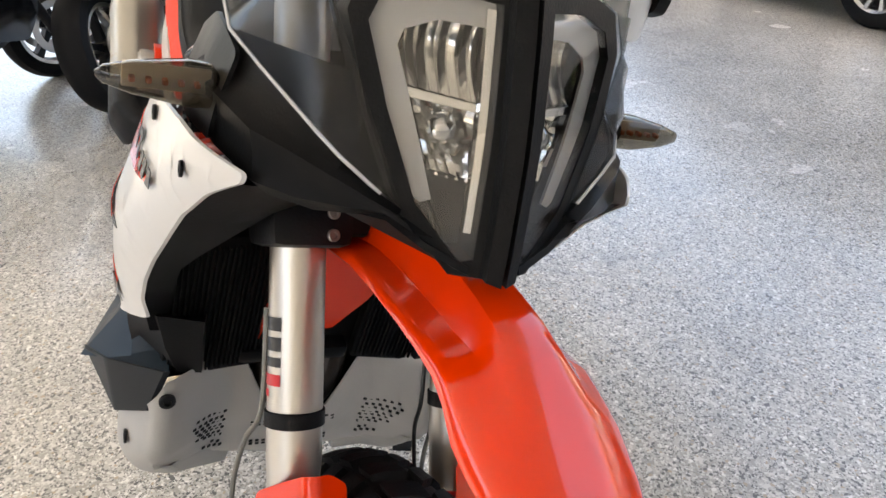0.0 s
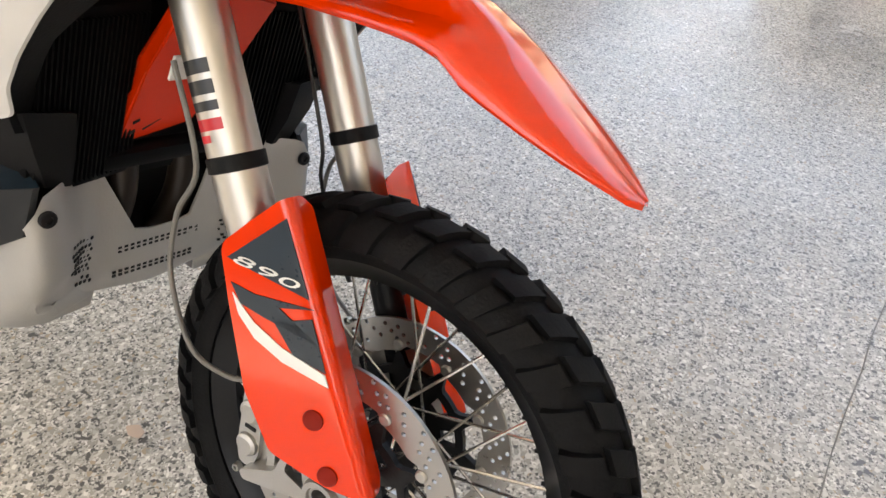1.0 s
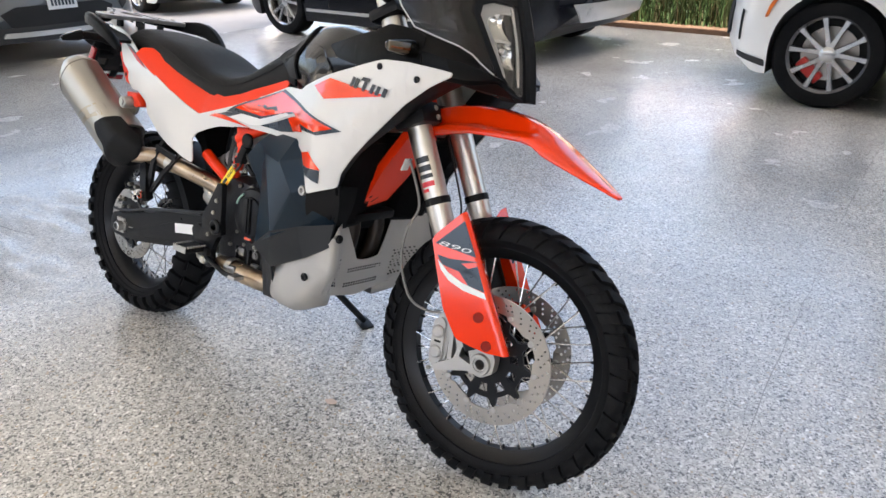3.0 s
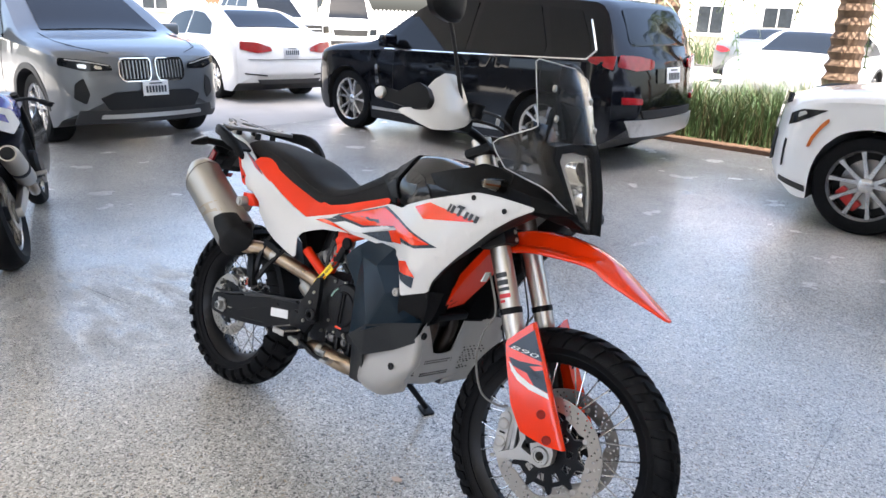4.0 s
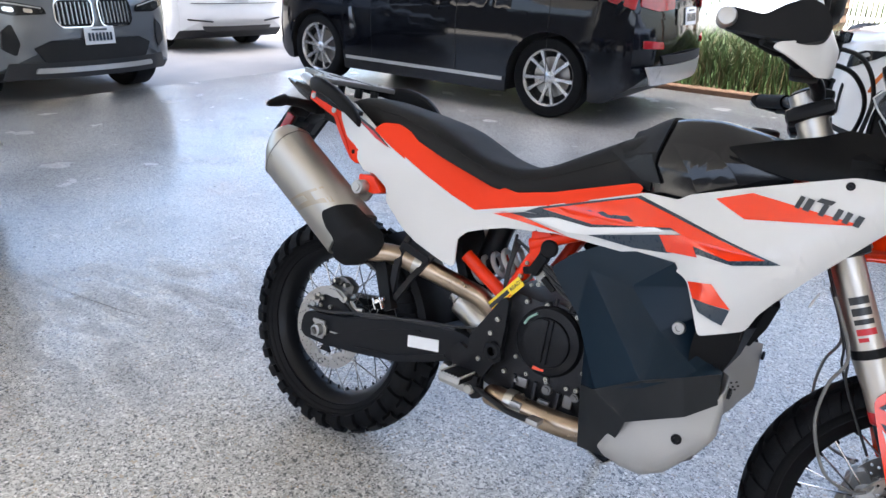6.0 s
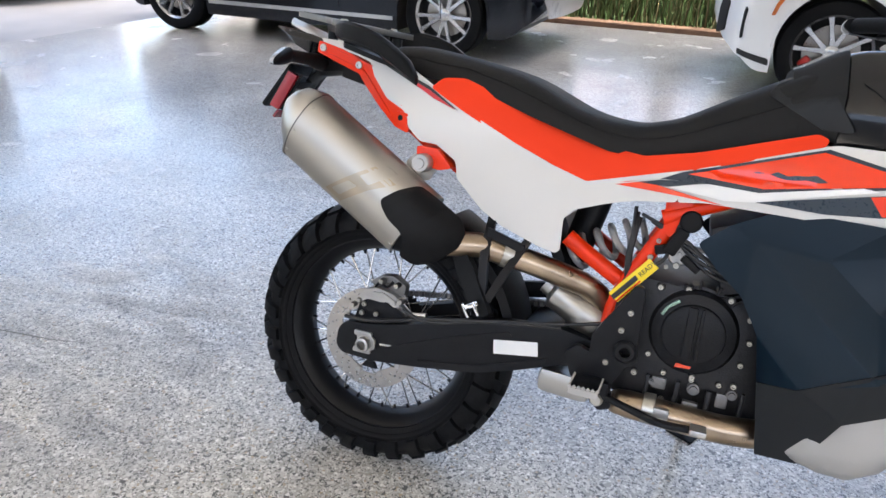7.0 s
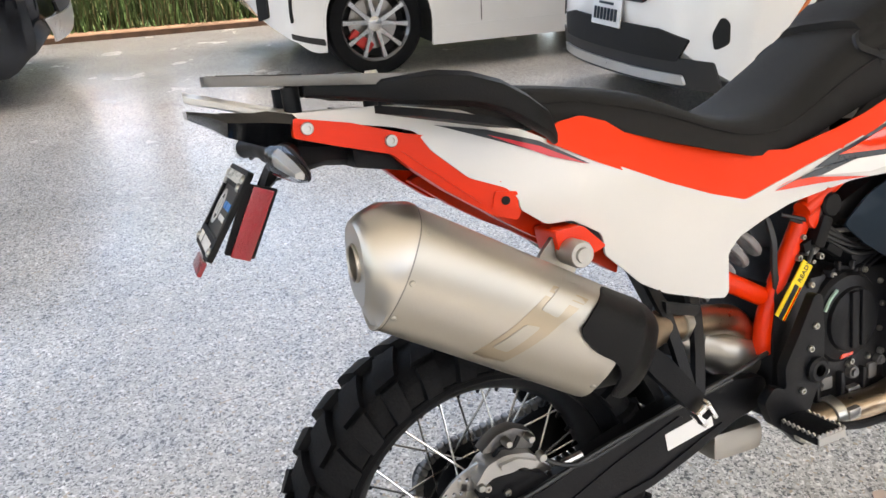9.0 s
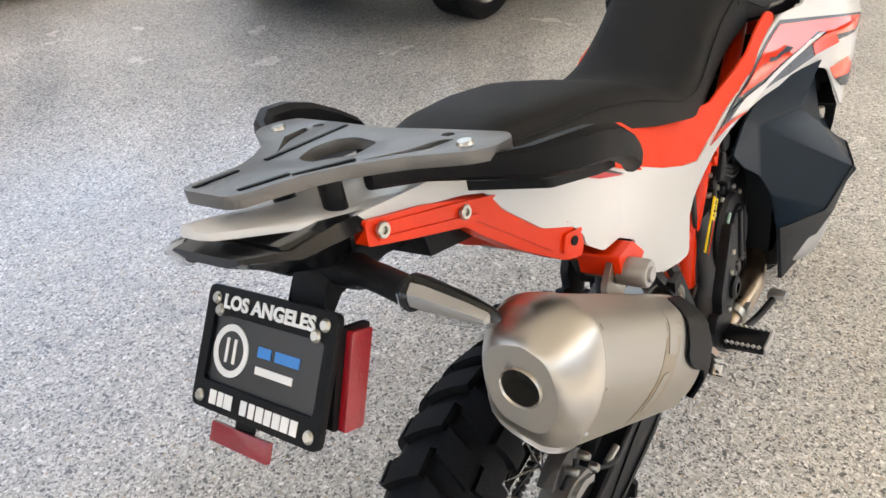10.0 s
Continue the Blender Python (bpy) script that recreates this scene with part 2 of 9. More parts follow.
M_SPOKE = surface("spoke_steel", (0.60, 0.58, 0.55), 0.25, metal=1.0, vary=0.1, bump=0.0)
M_BOLT = surface("zinc_bolt", (0.45, 0.44, 0.40), 0.33, metal=0.95, vary=0.2, bump=0.05)
M_RED_LENS = surface("red_reflector", (0.27, 0.006, 0.012), 0.22, coat=0.35, vary=0.1, fine=500, bump=0.4)
M_CHROME = surface("chrome", (0.75, 0.75, 0.74), 0.07, metal=1.0, vary=0.03, bump=0.0, rvary=0.03)
M_REFLECT = surface("lamp_reflector", (0.62, 0.61, 0.58), 0.12, metal=1.0, vary=0.1, fine=26, bump=0.5, rvary=0.08)
M_DRL = surface("milky_light_guide", (0.42, 0.415, 0.40), 0.25, coat=0.3, vary=0.04, bump=0.0)
M_YELLOW = surface("yellow_tag", (0.85, 0.62, 0.02), 0.45, vary=0.06, bump=0.0)
M_CABLE = surface("black_cable", (0.012, 0.012, 0.012), 0.45, vary=0.1, bump=0.05)
M_HOSE = surface("braided_hose", (0.20, 0.195, 0.18), 0.4, metal=0.5, vary=0.15, fine=700, bump=0.5)
M_HOLE = surface("shadow_gap", (0.006, 0.006, 0.006), 0.8, vary=0.1, bump=0.0)
M_LENS = sheet_glass("clear_lens", (0.93, 0.93, 0.93), 0.02)
M_SMOKE = sheet_glass("smoked_screen", (0.58, 0.59, 0.60), 0.25, (0.75, 0.02))
M_EDGE_GLINT = surface("screen_edge_glint_grey", (0.50, 0.51, 0.52), 0.25, vary=0.2)
M_SMOKE_LENS = sheet_glass("smoked_lens", (0.42, 0.38, 0.32), 0.05)
M_AMBER = surface("amber_led", (0.55, 0.16, 0.05), 0.3, vary=0.05, bump=0.0)
M_SIGNAL = surface("signal_reflector", (0.60, 0.55, 0.47), 0.3, metal=0.6, vary=0.1, fine=60, bump=0.4)
M_RACK = surface("satin_dark_rack", (0.150, 0.144, 0.136), 0.36, metal=0.55, vary=0.15, fine=380, bump=0.15, spec=0.6)
# guard orange darkened: the shade inside the bolt recesses is in this colour
M_RECESS_SHADE = surface("shaded_orange_recess", (0.22, 0.008, 0.002), 0.5, vary=0.05, bump=0.0, spec=0.2)
M_COWL = surface("black_cowl_plastic", (0.0045, 0.0046, 0.005), 0.36, vary=0.15, fine=420, bump=0.1, rvary=0.06, spec=0.10)
M_RADIATOR = surface("radiator_black", (0.0038, 0.0039, 0.0044), 0.6, vary=0.2, fine=300, bump=0.1, spec=0.10)
# header pipe brown with the dimness of the gap behind the skid plate painted in
M_PIPE_SHADED = surface("shaded_header_pipe", (0.022, 0.015, 0.011), 0.42, metal=0.3, vary=0.35, scale=14, fine=90, bump=0.05)

# ---- building helpers ----
def part(name, bm, mat, parent=None, label="", m=None, smooth=True, sharp=32):
    """One mesh object out of a bmesh, under a thing or a part."""
    bmesh.ops.remove_doubles(bm, verts=bm.verts[:], dist=1e-5)
    bmesh.ops.recalc_face_normals(bm, faces=bm.faces[:])
    if smooth:
        lim = radians(sharp)
        for f in bm.faces:
            f.smooth = True
        for e in bm.edges:
            if len(e.link_faces) != 2 or e.calc_face_angle(0) > lim:
                e.smooth = False
    me = bpy.data.meshes.new(name)
    bm.to_mesh(me)
    bm.free()
    for k in (mat if isinstance(mat, (list, tuple)) else [mat]):
        me.materials.append(k)
    return place(name, me, parent, label, m)


def place(name, me, parent=None, label="", m=None):
    ob = new(name, me)
    if parent is not None:
        ob.parent = parent
    if m is not None:
        ob.matrix_basis = m
    if label:
        ob["label"] = label
    return ob


def rounded(pts, r=0.01, n=4):
    """The outline with its corners rounded."""
    out = []
    k = len(pts)
    for i in range(k):
        a, b, c = Vector(pts[i - 1]), Vector(pts[i]), Vector(pts[(i + 1) % k])
        d1, d2 = (a - b), (c - b)
        t = min(r, d1.length * 0.45, d2.length * 0.45)
        p, q = b + d1.normalized() * t, b + d2.normalized() * t
        for j in range(n + 1):
            s = j / n
            v = p.lerp(b, s).lerp(b.lerp(q, s), s)
            out.append((v.x, v.y))
    return out


def curve(pts, n=6, closed=False):
    """A smooth line through the points (Catmull-Rom)."""
    P = [Vector(p) for p in pts]
    k = len(P)
    out = []
    for i in range(k if closed else k - 1):
        if closed:
            a, b, c, d = P[i - 1], P[i], P[(i + 1) % k], P[(i + 2) % k]
        else:
            a, b, c, d = P[max(i - 1, 0)], P[i], P[i + 1], P[min(i + 2, k - 1)]
        for j in range(n):
            t = j / n
            out.append(0.5 * ((2 * b) + (c - a) * t + (2 * a - 5 * b + 4 * c - d) * t * t + (3 * b - a - 3 * c + d) * t ** 3))
    if not closed:
        out.append(P[-1])
    return out


def lerp1(table, x):
    """Straight-line interpolation in a table of (x, value)."""
    if x <= table[0][0]:
        return table[0][1]
    for (a, u), (b, v) in zip(table, table[1:]):
        if x <= b:
            return u + (v - u) * (x - a) / (b - a)
    return table[-1][1]


def soft1(table, x):
    """The same, eased by averaging over a short stretch."""
    w = (table[-1][0] - table[0][0]) / (3.0 * len(table))
    return sum(lerp1(table, x + w * k) for k in (-1, -0.5, 0, 0.5, 1)) / 5


def add_box(bm, c, s, m=None, bevel=0.0, seg=2):
    r = bmesh.ops.create_cube(bm, size=1, matrix=Matrix.Translation(c) @ (m or Matrix()) @ Matrix.Diagonal((*s, 1)))
    if bevel:
        es = list({e for v in r["verts"] for e in v.link_edges})
        bmesh.ops.bevel(bm, geom=es, offset=bevel, segments=seg, affect="EDGES", profile=0.6, clamp_overlap=True)
    return bm


def box(c, s, m=None, bevel=0.0, seg=2):
    return add_box(bmesh.new(), c, s, m, bevel, seg)


def add_loft(bm, rings, cap=True, closed=True):
    vs = [[bm.verts.new(p) for p in r] for r in rings]
    n = len(vs[0])
    for a, b in zip(vs, vs[1:]):
        for i in range(n if closed else n - 1):
            bm.faces.new((a[i], a[(i + 1) % n], b[(i + 1) % n], b[i]))
    if cap and closed:
        bm.faces.new(vs[0][::-1])
        bm.faces.new(vs[-1])
    return bm


def add_tube(bm, pts, r, n=10, fine=0):
    """A round rod or hose along the points; r: one radius, or one for each point."""
    P = [Vector(p) for p in pts]
    R = [r] * len(P) if not isinstance(r, (list, tuple)) else list(r)
    if fine:
        Q = curve(P, fine)
        R = [R[min(i // fine, len(R) - 1)] for i in range(len(Q))]
        P = Q
    up = None
    rings = []
    for i, p in enumerate(P):
        d = (P[min(i + 1, len(P) - 1)] - P[max(i - 1, 0)]).normalized()
        if up is None:
            up = d.orthogonal().normalized()
        up = (up - d * up.dot(d)).normalized()
        w = d.cross(up)
        rings.append([p + R[i] * (math.cos(a) * up + math.sin(a) * w) for a in (2 * math.pi * k / n for k in range(n))])
    return add_loft(bm, rings)


def tube(pts, r, n=10, fine=0):
    return add_tube(bmesh.new(), pts, r, n, fine)


def add_lathe(bm, profile, m=None, n=48, closed=False):
    """Turn a profile of (radius, height along the axle) about local y; m places it."""
    m = m or Matrix()
    rings = []
    for k in range(n):
        a = 2 * math.pi * k / n
        rings.append([m @ Vector((r * math.cos(a), h, r * math.sin(a))) for r, h in profile])
    vs = [[bm.verts.new(p) for p in ring] for ring in rings]
    q = len(profile)
    for i in range(n):
        a, b = vs[i], vs[(i + 1) % n]
        for j in range(q if closed else q - 1):
            bm.faces.new((a[j], a[(j + 1) % q], b[(j + 1) % q], b[j]))
    return bm


def lathe(profile, m=None, n=48, closed=False):
    return add_lathe(bmesh.new(), profile, m, n, closed)


def add_prism(bm, outline, h0, h1, put, holes=()):
    """A flat plate with holes: 2D outline, thickness from h0 to h1, put(u, v, h) -> place."""
    loops = [outline, *holes]
    edges = []
    for lp in loops:
        vs = [bm.verts.new((u, v, 0)) for u, v in lp]
        edges += [bm.edges.new((vs[i - 1], vs[i])) for i in range(len(vs))]
    r = bmesh.ops.triangle_fill(bm, use_beauty=True, use_dissolve=False, edges=edges)
    faces = [g for g in r["geom"] if isinstance(g, bmesh.types.BMFace)]
    verts = list({v for f in faces for v in f.verts})
    ex = bmesh.ops.extrude_face_region(bm, geom=faces, use_keep_orig=True)
    top = [g for g in ex["geom"] if isinstance(g, bmesh.types.BMVert)]
    for v in verts:
        v.co = Vector(put(v.co.x, v.co.y, h0))
    for v in top:
        v.co = Vector(put(v.co.x, v.co.y, h1))
    return bm


def in_side(sign=1):
    """Plates that stand along the bike: (u, v, h) -> (x, h, z)."""
    return lambda u, v, h: (u, sign * h, v)


def plate(outline, h0, h1, put=in_side(), holes=(), bevel=0.0):
    bm = add_prism(bmesh.new(), outline, h0, h1, put, holes)
    if bevel:
        bmesh.ops.remove_doubles(bm, verts=bm.verts[:], dist=1e-5)
        es = [e for e in bm.edges if len(e.link_faces) == 2 and e.calc_face_angle(0) > 0.9]
        bmesh.ops.bevel(bm, geom=es, offset=bevel, segments=2, affect="EDGES", profile=0.6, clamp_overlap=True)
    return bm


def circle(x, y, r, n=10, ph=0.0):
    return [(x + r * math.cos(ph + 2 * math.pi * k / n), y + r * math.sin(ph + 2 * math.pi * k / n)) for k in range(n)]


def panel(outline, f, thick=0.003, step=0.03, lift=0.0, side=-1, put=None, r=0.0, holes=()):
    """A moulded shell: the outline in (u, v), bent to the depth f(u, v) and given a thickness.
    side -1 is the bike's right, +1 its left; put(u, v, depth) may lay it elsewhere."""
    if r:
        outline = rounded(outline, r)
    bm = bmesh.new()
    edges = []
    for lp in (outline, *holes):
        vs = [bm.verts.new((u, 0, v)) for u, v in lp]
        edges += [bm.edges.new((vs[i - 1], vs[i])) for i in range(len(vs))]
    bmesh.ops.triangle_fill(bm, use_beauty=True, use_dissolve=False, edges=edges)
    us, vs_ = [p[0] for p in outline], [p[1] for p in outline]
    for lo, hi, no in ((min(us), max(us), (1, 0, 0)), (min(vs_), max(vs_), (0, 0, 1))):
        k = int((hi - lo) / step)
        for i in range(1, k + 1):
            at = lo + (hi - lo) * i / (k + 1)
            bmesh.ops.bisect_plane(bm, geom=bm.verts[:] + bm.edges[:] + bm.faces[:], plane_co=(at, 0, at), plane_no=no)
    bmesh.ops.remove_doubles(bm, verts=bm.verts[:], dist=1e-4)
    faces = bm.faces[:]
    base = bm.verts[:]
    ex = bmesh.ops.extrude_face_region(bm, geom=faces, use_keep_orig=True)
    inner = [g for g in ex["geom"] if isinstance(g, bmesh.types.BMVert)]
    put = put or (lambda u, v, d: (u, side * d, v))
    for v in base:
        v.co = Vector(put(v.co.x, v.co.z, f(v.co.x, v.co.z) + lift))
    for v in inner:
        v.co = Vector(put(v.co.x, v.co.z, f(v.co.x, v.co.z) + lift - thick))
    return bm



def lettering(text, size, extrude=0.0006, shear=0.0, bold=0.0):
    """Letters as a bmesh in the x, y plane, centred."""
    cu = bpy.data.curves.new("letters", "FONT")
    cu.body, cu.size, cu.extrude, cu.shear, cu.offset = text, size, extrude, shear, bold
    cu.align_x, cu.align_y, cu.resolution_u = "CENTER", "CENTER", 3
    ob = bpy.data.objects.new("letters", cu)
    me = bpy.data.meshes.new_from_object(ob)
    bm = bmesh.new()
    bm.from_mesh(me)
    bpy.data.objects.remove(ob)
    bpy.data.curves.remove(cu)
    bpy.data.meshes.remove(me)
    return bm


def moved(bm, m):
    bmesh.ops.transform(bm, matrix=m, verts=bm.verts[:])
    return bm


def thing(name, label, category, m=None, group="", kind=""):
    ob = new(name)
    ob.empty_display_size = 0.1
    if m is not None:
        ob.matrix_basis = m
    return tagged(ob, label, category, group, kind)


def bolt_head(r=0.006, h=0.005):
    """A socket-head bolt, its axle along y, the head towards -y."""
    bm = lathe([(0.0, -h * 0.4), (r * 0.45, -h * 0.4), (r * 0.5, -h), (r * 0.88, -h), (r, -h * 0.75), (r, 0.0)], n=14)
    return bm


def shared(bm, mat, name):
    """A mesh to be used by many alike pieces."""
    bmesh.ops.recalc_face_normals(bm, faces=bm.faces[:])
    for f in bm.faces:
        f.smooth = True
    for e in bm.edges:
        if len(e.link_faces) != 2 or e.calc_face_angle(0) > 0.6:
            e.smooth = False
    me = bpy.data.meshes.new(name)
    bm.to_mesh(me)
    bm.free()
    me.materials.append(mat)
    return me

# ---- the adventure motorcycle, in its own axes: x ahead from the rear axle, y to its left, z up ----
BIKE_POSE = pose(-1.953, 0.0144, 0.0, -14.0, 0, 0.9)      # leans on its side stand, away from the camera
bike = thing("motorcycle", "white and orange adventure motorcycle leaning on its side stand", "motorcycle", BIKE_POSE)
RAKE, STEER = 26.3, 6.0
FRONT_AXLE = Vector((1.495, 0, 0.3450))
HEAD = Vector((1.456, 0, 0.3235))                        # a point of the steering axis
HEAD_WAY = Vector((-math.sin(radians(RAKE)), 0, math.cos(radians(RAKE))))
STEERED = Matrix.Translation(HEAD) @ Matrix.Rotation(radians(STEER), 4, HEAD_WAY) @ Matrix.Translation(-HEAD)


def bolt(at, parent, r=0.006, h=0.005, mat=None, turn=None, m=None):
    mm = Matrix.Translation(at) @ (turn or Matrix())
    return part("bolt", moved(bolt_head(r, h), mm), mat or M_BOLT, parent, "", m)


# -- wheels --
def tyre_profile(R, w, rim_r):
    """Half-round tyre section: (radius, across)."""
    pts = []
    h = R - rim_r
    for k in range(-12, 13):
        a = radians(k * 10.8)
        across = w / 2 * math.sin(a) / math.sin(radians(100)) if abs(k) < 10 else w / 2 * math.copysign(1, k) * (1 - 0.09 * (abs(k) - 9))
        rad = rim_r + h * (0.42 + 0.58 * math.cos(a)) if abs(k) < 10 else rim_r + h * (0.30 - 0.12 * (abs(k) - 10))
        pts.append((rad, max(-w / 2, min(w / 2, across))))
    return pts


def spoked_wheel(parent, name, at, R, w, rim_r, rim_w, hub_w, m, front):
    P = Matrix.Translation(at)
    rim = part(name, lathe([(rim_r + 0.013, -rim_w / 2), (rim_r + 0.013, -rim_w / 2 + 0.006), (rim_r - 0.004, -rim_w / 2 + 0.012), (rim_r - 0.010, -rim_w / 4), (rim_r - 0.019, 0), (rim_r - 0.010, rim_w / 4),
                            (rim_r - 0.004, rim_w / 2 - 0.012), (rim_r + 0.013, rim_w / 2 - 0.006), (rim_r + 0.013, rim_w / 2), (rim_r + 0.002, rim_w / 2 + 0.001), (rim_r - 0.012, rim_w / 2 - 0.012), (rim_r - 0.026, 0.012),
                            (rim_r - 0.026, -0.012), (rim_r - 0.012, -rim_w / 2 + 0.012), (rim_r + 0.002, -rim_w / 2 - 0.001)], P, 72, True), M_RIM, parent, "black anodised spoked wheel rim", m)
    prof = tyre_profile(R - 0.010, w, rim_r)
    part("tyre", lathe(prof + [(rim_r + 0.004, w * 0.3), (rim_r + 0.004, -w * 0.3)], P, 88, True), M_RUBBER, rim, "knobbly black rubber tyre")
    # a raised ring where the side wall meets the rim
    for s in (-1, 1):
        part("bead_ring", lathe([(rim_r + 0.016, s * (w * 0.42)), (rim_r + 0.020, s * (w * 0.455)), (rim_r + 0.025, s * (w * 0.47)), (rim_r + 0.022, s * (w * 0.40))], P, 72, True), M_RUBBER, rim)
    # tread blocks
    def surf(t, lift):
        """A point of the tread: t from -1 to 1 over the crown."""
        a = t * radians(98)
        c = rim_r + (R - 0.010 - rim_r) * (0.42 + 0.58 * math.cos(a))
        y = w / 2 * math.sin(a) / math.sin(radians(100))
        n = Vector((math.cos(a) * 1.0, math.sin(a) * 0.9)).normalized()
        return c + n.x * lift, y + n.y * lift

    def block(t0, t1, a0, a1, skew, h, taper=0.82, nseg=3):
        bm = bmesh.new()
        lo, hi = [], []
        for i in range(nseg + 1):
            t = t0 + (t1 - t0) * i / nseg
            for lst, lift, sc in ((lo, -0.004, 1.0), (hi, h, taper)):
                tt = (t0 + t1) / 2 + (t - (t0 + t1) / 2) * (1 if lift < 0 else 0.92)
                r_, y_ = surf(tt, lift)
                mid, half = (a0 + a1) / 2 + skew * (tt - (t0 + t1) / 2), (a1 - a0) / 2 * sc
                for aa in (mid - half, mid + half):
                    lst.append(bm.verts.new((r_ * math.cos(aa), y_, r_ * math.sin(aa))))
        for i in range(nseg):
            k = 2 * i
            bm.faces.new((hi[k], hi[k + 1], hi[k + 3], hi[k + 2]))
            bm.faces.new((lo[k], lo[k + 2], hi[k + 2], hi[k]))
            bm.faces.new((lo[k + 1], hi[k + 1], hi[k + 3], lo[k + 3]))
        bm.faces.new((lo[0], hi[0], hi[1], lo[1]))
        e = 2 * nseg
        bm.faces.new((lo[e], lo[e + 1], hi[e + 1], hi[e]))
        return shared(bm, M_RUBBER, "tread_block")
    count = 40 if front else 30
    st = 2 * math.pi / count
    if front:
        kinds = [(block(0.40, 0.97, 0.08 * st, 0.66 * st, 0.10, 0.008), 0), (block(-0.97, -0.40, 0.08 * st, 0.66 * st, -0.10, 0.008), 0.5),
                 (block(-0.34, 0.06, 0.10 * st, 0.78 * st, -0.16, 0.009), 0.1), (block(0.10, 0.36, 0.10 * st, 0.80 * st, 0.16, 0.009), 0.6)]
    else:
        kinds = [(block(0.50, 0.98, 0.05 * st, 0.62 * st, 0.08, 0.012), 0), (block(-0.98, -0.50, 0.05 * st, 0.62 * st, -0.08, 0.012), 0.5),
                 (block(-0.45, -0.04, 0.08 * st, 0.74 * st, -0.22, 0.013), 0.15), (block(0.0, 0.44, 0.08 * st, 0.74 * st, 0.22, 0.013), 0.65)]
    for k in range(count):
        for me, ph in kinds:
            place("tread_block", me, rim, m=P @ Matrix.Rotation(-(k + ph) * st, 4, "Y"))
    # hub, flanges and spokes
    hw = hub_w / 2
    part("hub", lathe([(0.012, -hw - 0.012), (0.030, -hw - 0.012), (0.032, -hw), (0.046, -hw + 0.002), (0.048, -hw + 0.010), (0.030, -hw + 0.016), (0.024, 0), (0.030, hw - 0.016), (0.048, hw - 0.010), (0.046, hw - 0.002), (0.032, hw), (0.030, hw + 0.012), (0.012, hw + 0.012)], P, 32), M_METAL_BLACK, rim, "black wheel hub")
    n = 36
    sp = {}
    for s in (-1, 1):
        for d in (-1, 1):
            bm = bmesh.new()
            a = Vector((0.044 * math.cos(d * 1.15), s * (hw - 0.006), 0.044 * math.sin(d * 1.15)))
            b = Vector((rim_r - 0.020, s * 0.010, 0))
            add_tube(bm, [a, b], 0.0021, 6)
            sp[(s, d)] = shared(bm, M_SPOKE, "spoke")
    nip = shared(tube([(rim_r - 0.036, 0, 0), (rim_r - 0.030, 0, 0), (rim_r - 0.018, 0, 0)], [0.0026, 0.0040, 0.0042], 7), M_RIM, "nipple")
    for k in range(n):
        s, d = (-1, 1)[k % 2], (-1, 1)[(k // 2) % 2]
        R_ = P @ Matrix.Rotation(-2 * math.pi * (k + 0.3) / n, 4, "Y")
        place("spoke", sp[(s, d)], rim, m=R_)
        place("nipple", nip, rim, m=R_)
    return rim


def smooth_bump(t):
    return (1 - min(1.0, abs(t)) ** 2) ** 2


def brake_disc(parent, at, r_out, r_in, y, holes, name="brake_disc"):
    hs = []
    for row, rr in enumerate((0.24, 0.50, 0.78)):
        for k in range(holes):
            a = 2 * math.pi * (k + 0.33 * row + 0.13 * math.sin(k * 2.1)) / holes
            q = r_in + (r_out - r_in) * (rr + 0.1 * math.sin(k * 1.7))
            hs.append(circle(q * math.cos(a), q * math.sin(a), 0.0034, 6))
    inner = []
    for k in range(60):
        a = 2 * math.pi * k / 60
        lug = r_in - (0.009 if (k + 2) % 10 < 5 else 0.0)
        inner.append((lug * math.cos(a), lug * math.sin(a)))
    d = part(name, plate(circle(0, 0, r_out, 72), y - 0.0025, y + 0.0025, lambda u, v, h: (at.x + u, at.y + h, at.z + v), [inner, *hs]), M_DISC, parent, "drilled steel brake disc")
    rim_ = r_in - 0.030
    lobes = []
    for k in range(120):
        a = 2 * math.pi * k / 120
        q = rim_ + 0.024 * smooth_bump(((k + 6) % 12 - 6) / 2.6)
        lobes.append((q * math.cos(a), q * math.sin(a)))
    windows = []
    for k in range(10):
        a0, a1 = 2 * math.pi * (k + 0.26) / 10, 2 * math.pi * (k + 0.74) / 10
        windows.append([((rim_ - 0.012) * math.cos(a0 + (a1 - a0) * j / 4), (rim_ - 0.012) * math.sin(a0 + (a1 - a0) * j / 4)) for j in range(5)] + [(0.058 * math.cos(a1 + (a0 - a1) * j / 3), 0.058 * math.sin(a1 + (a0 - a1) * j / 3)) for j in range(4)])
    part("disc_carrier", plate(lobes, y - 0.004, y + 0.004, lambda u, v, h: (at.x + u, at.y + h, at.z + v), [circle(0, 0, 0.030, 24), *windows]), M_METAL_BLACK, parent, "black disc carrier")
    for k in range(10):
        a = 2 * math.pi * k / 10
        c = Vector((at.x + r_in * math.cos(a), at.y + y, at.z + r_in * math.sin(a)))
        part("disc_button", lathe([(0, -0.006), (0.006, -0.006), (0.008, -0.004), (0.008, 0.004), (0.006, 0.006), (0, 0.006)], Matrix.Translation(c), 14), M_CAST, parent)
    return d


REAR_AXLE = Vector((0, 0, 0.3335))
rear_wheel = spoked_wheel(bike, "rear_wheel", REAR_AXLE, 0.3270, 0.150, 0.2300, 0.100, 0.150, None, False)
brake_disc(rear_wheel, REAR_AXLE, 0.122, 0.088, -0.078, 26)
front_wheel = spoked_wheel(bike, "front_wheel", FRONT_AXLE, 0.3440, 0.098, 0.2680, 0.062, 0.110, STEERED, True)
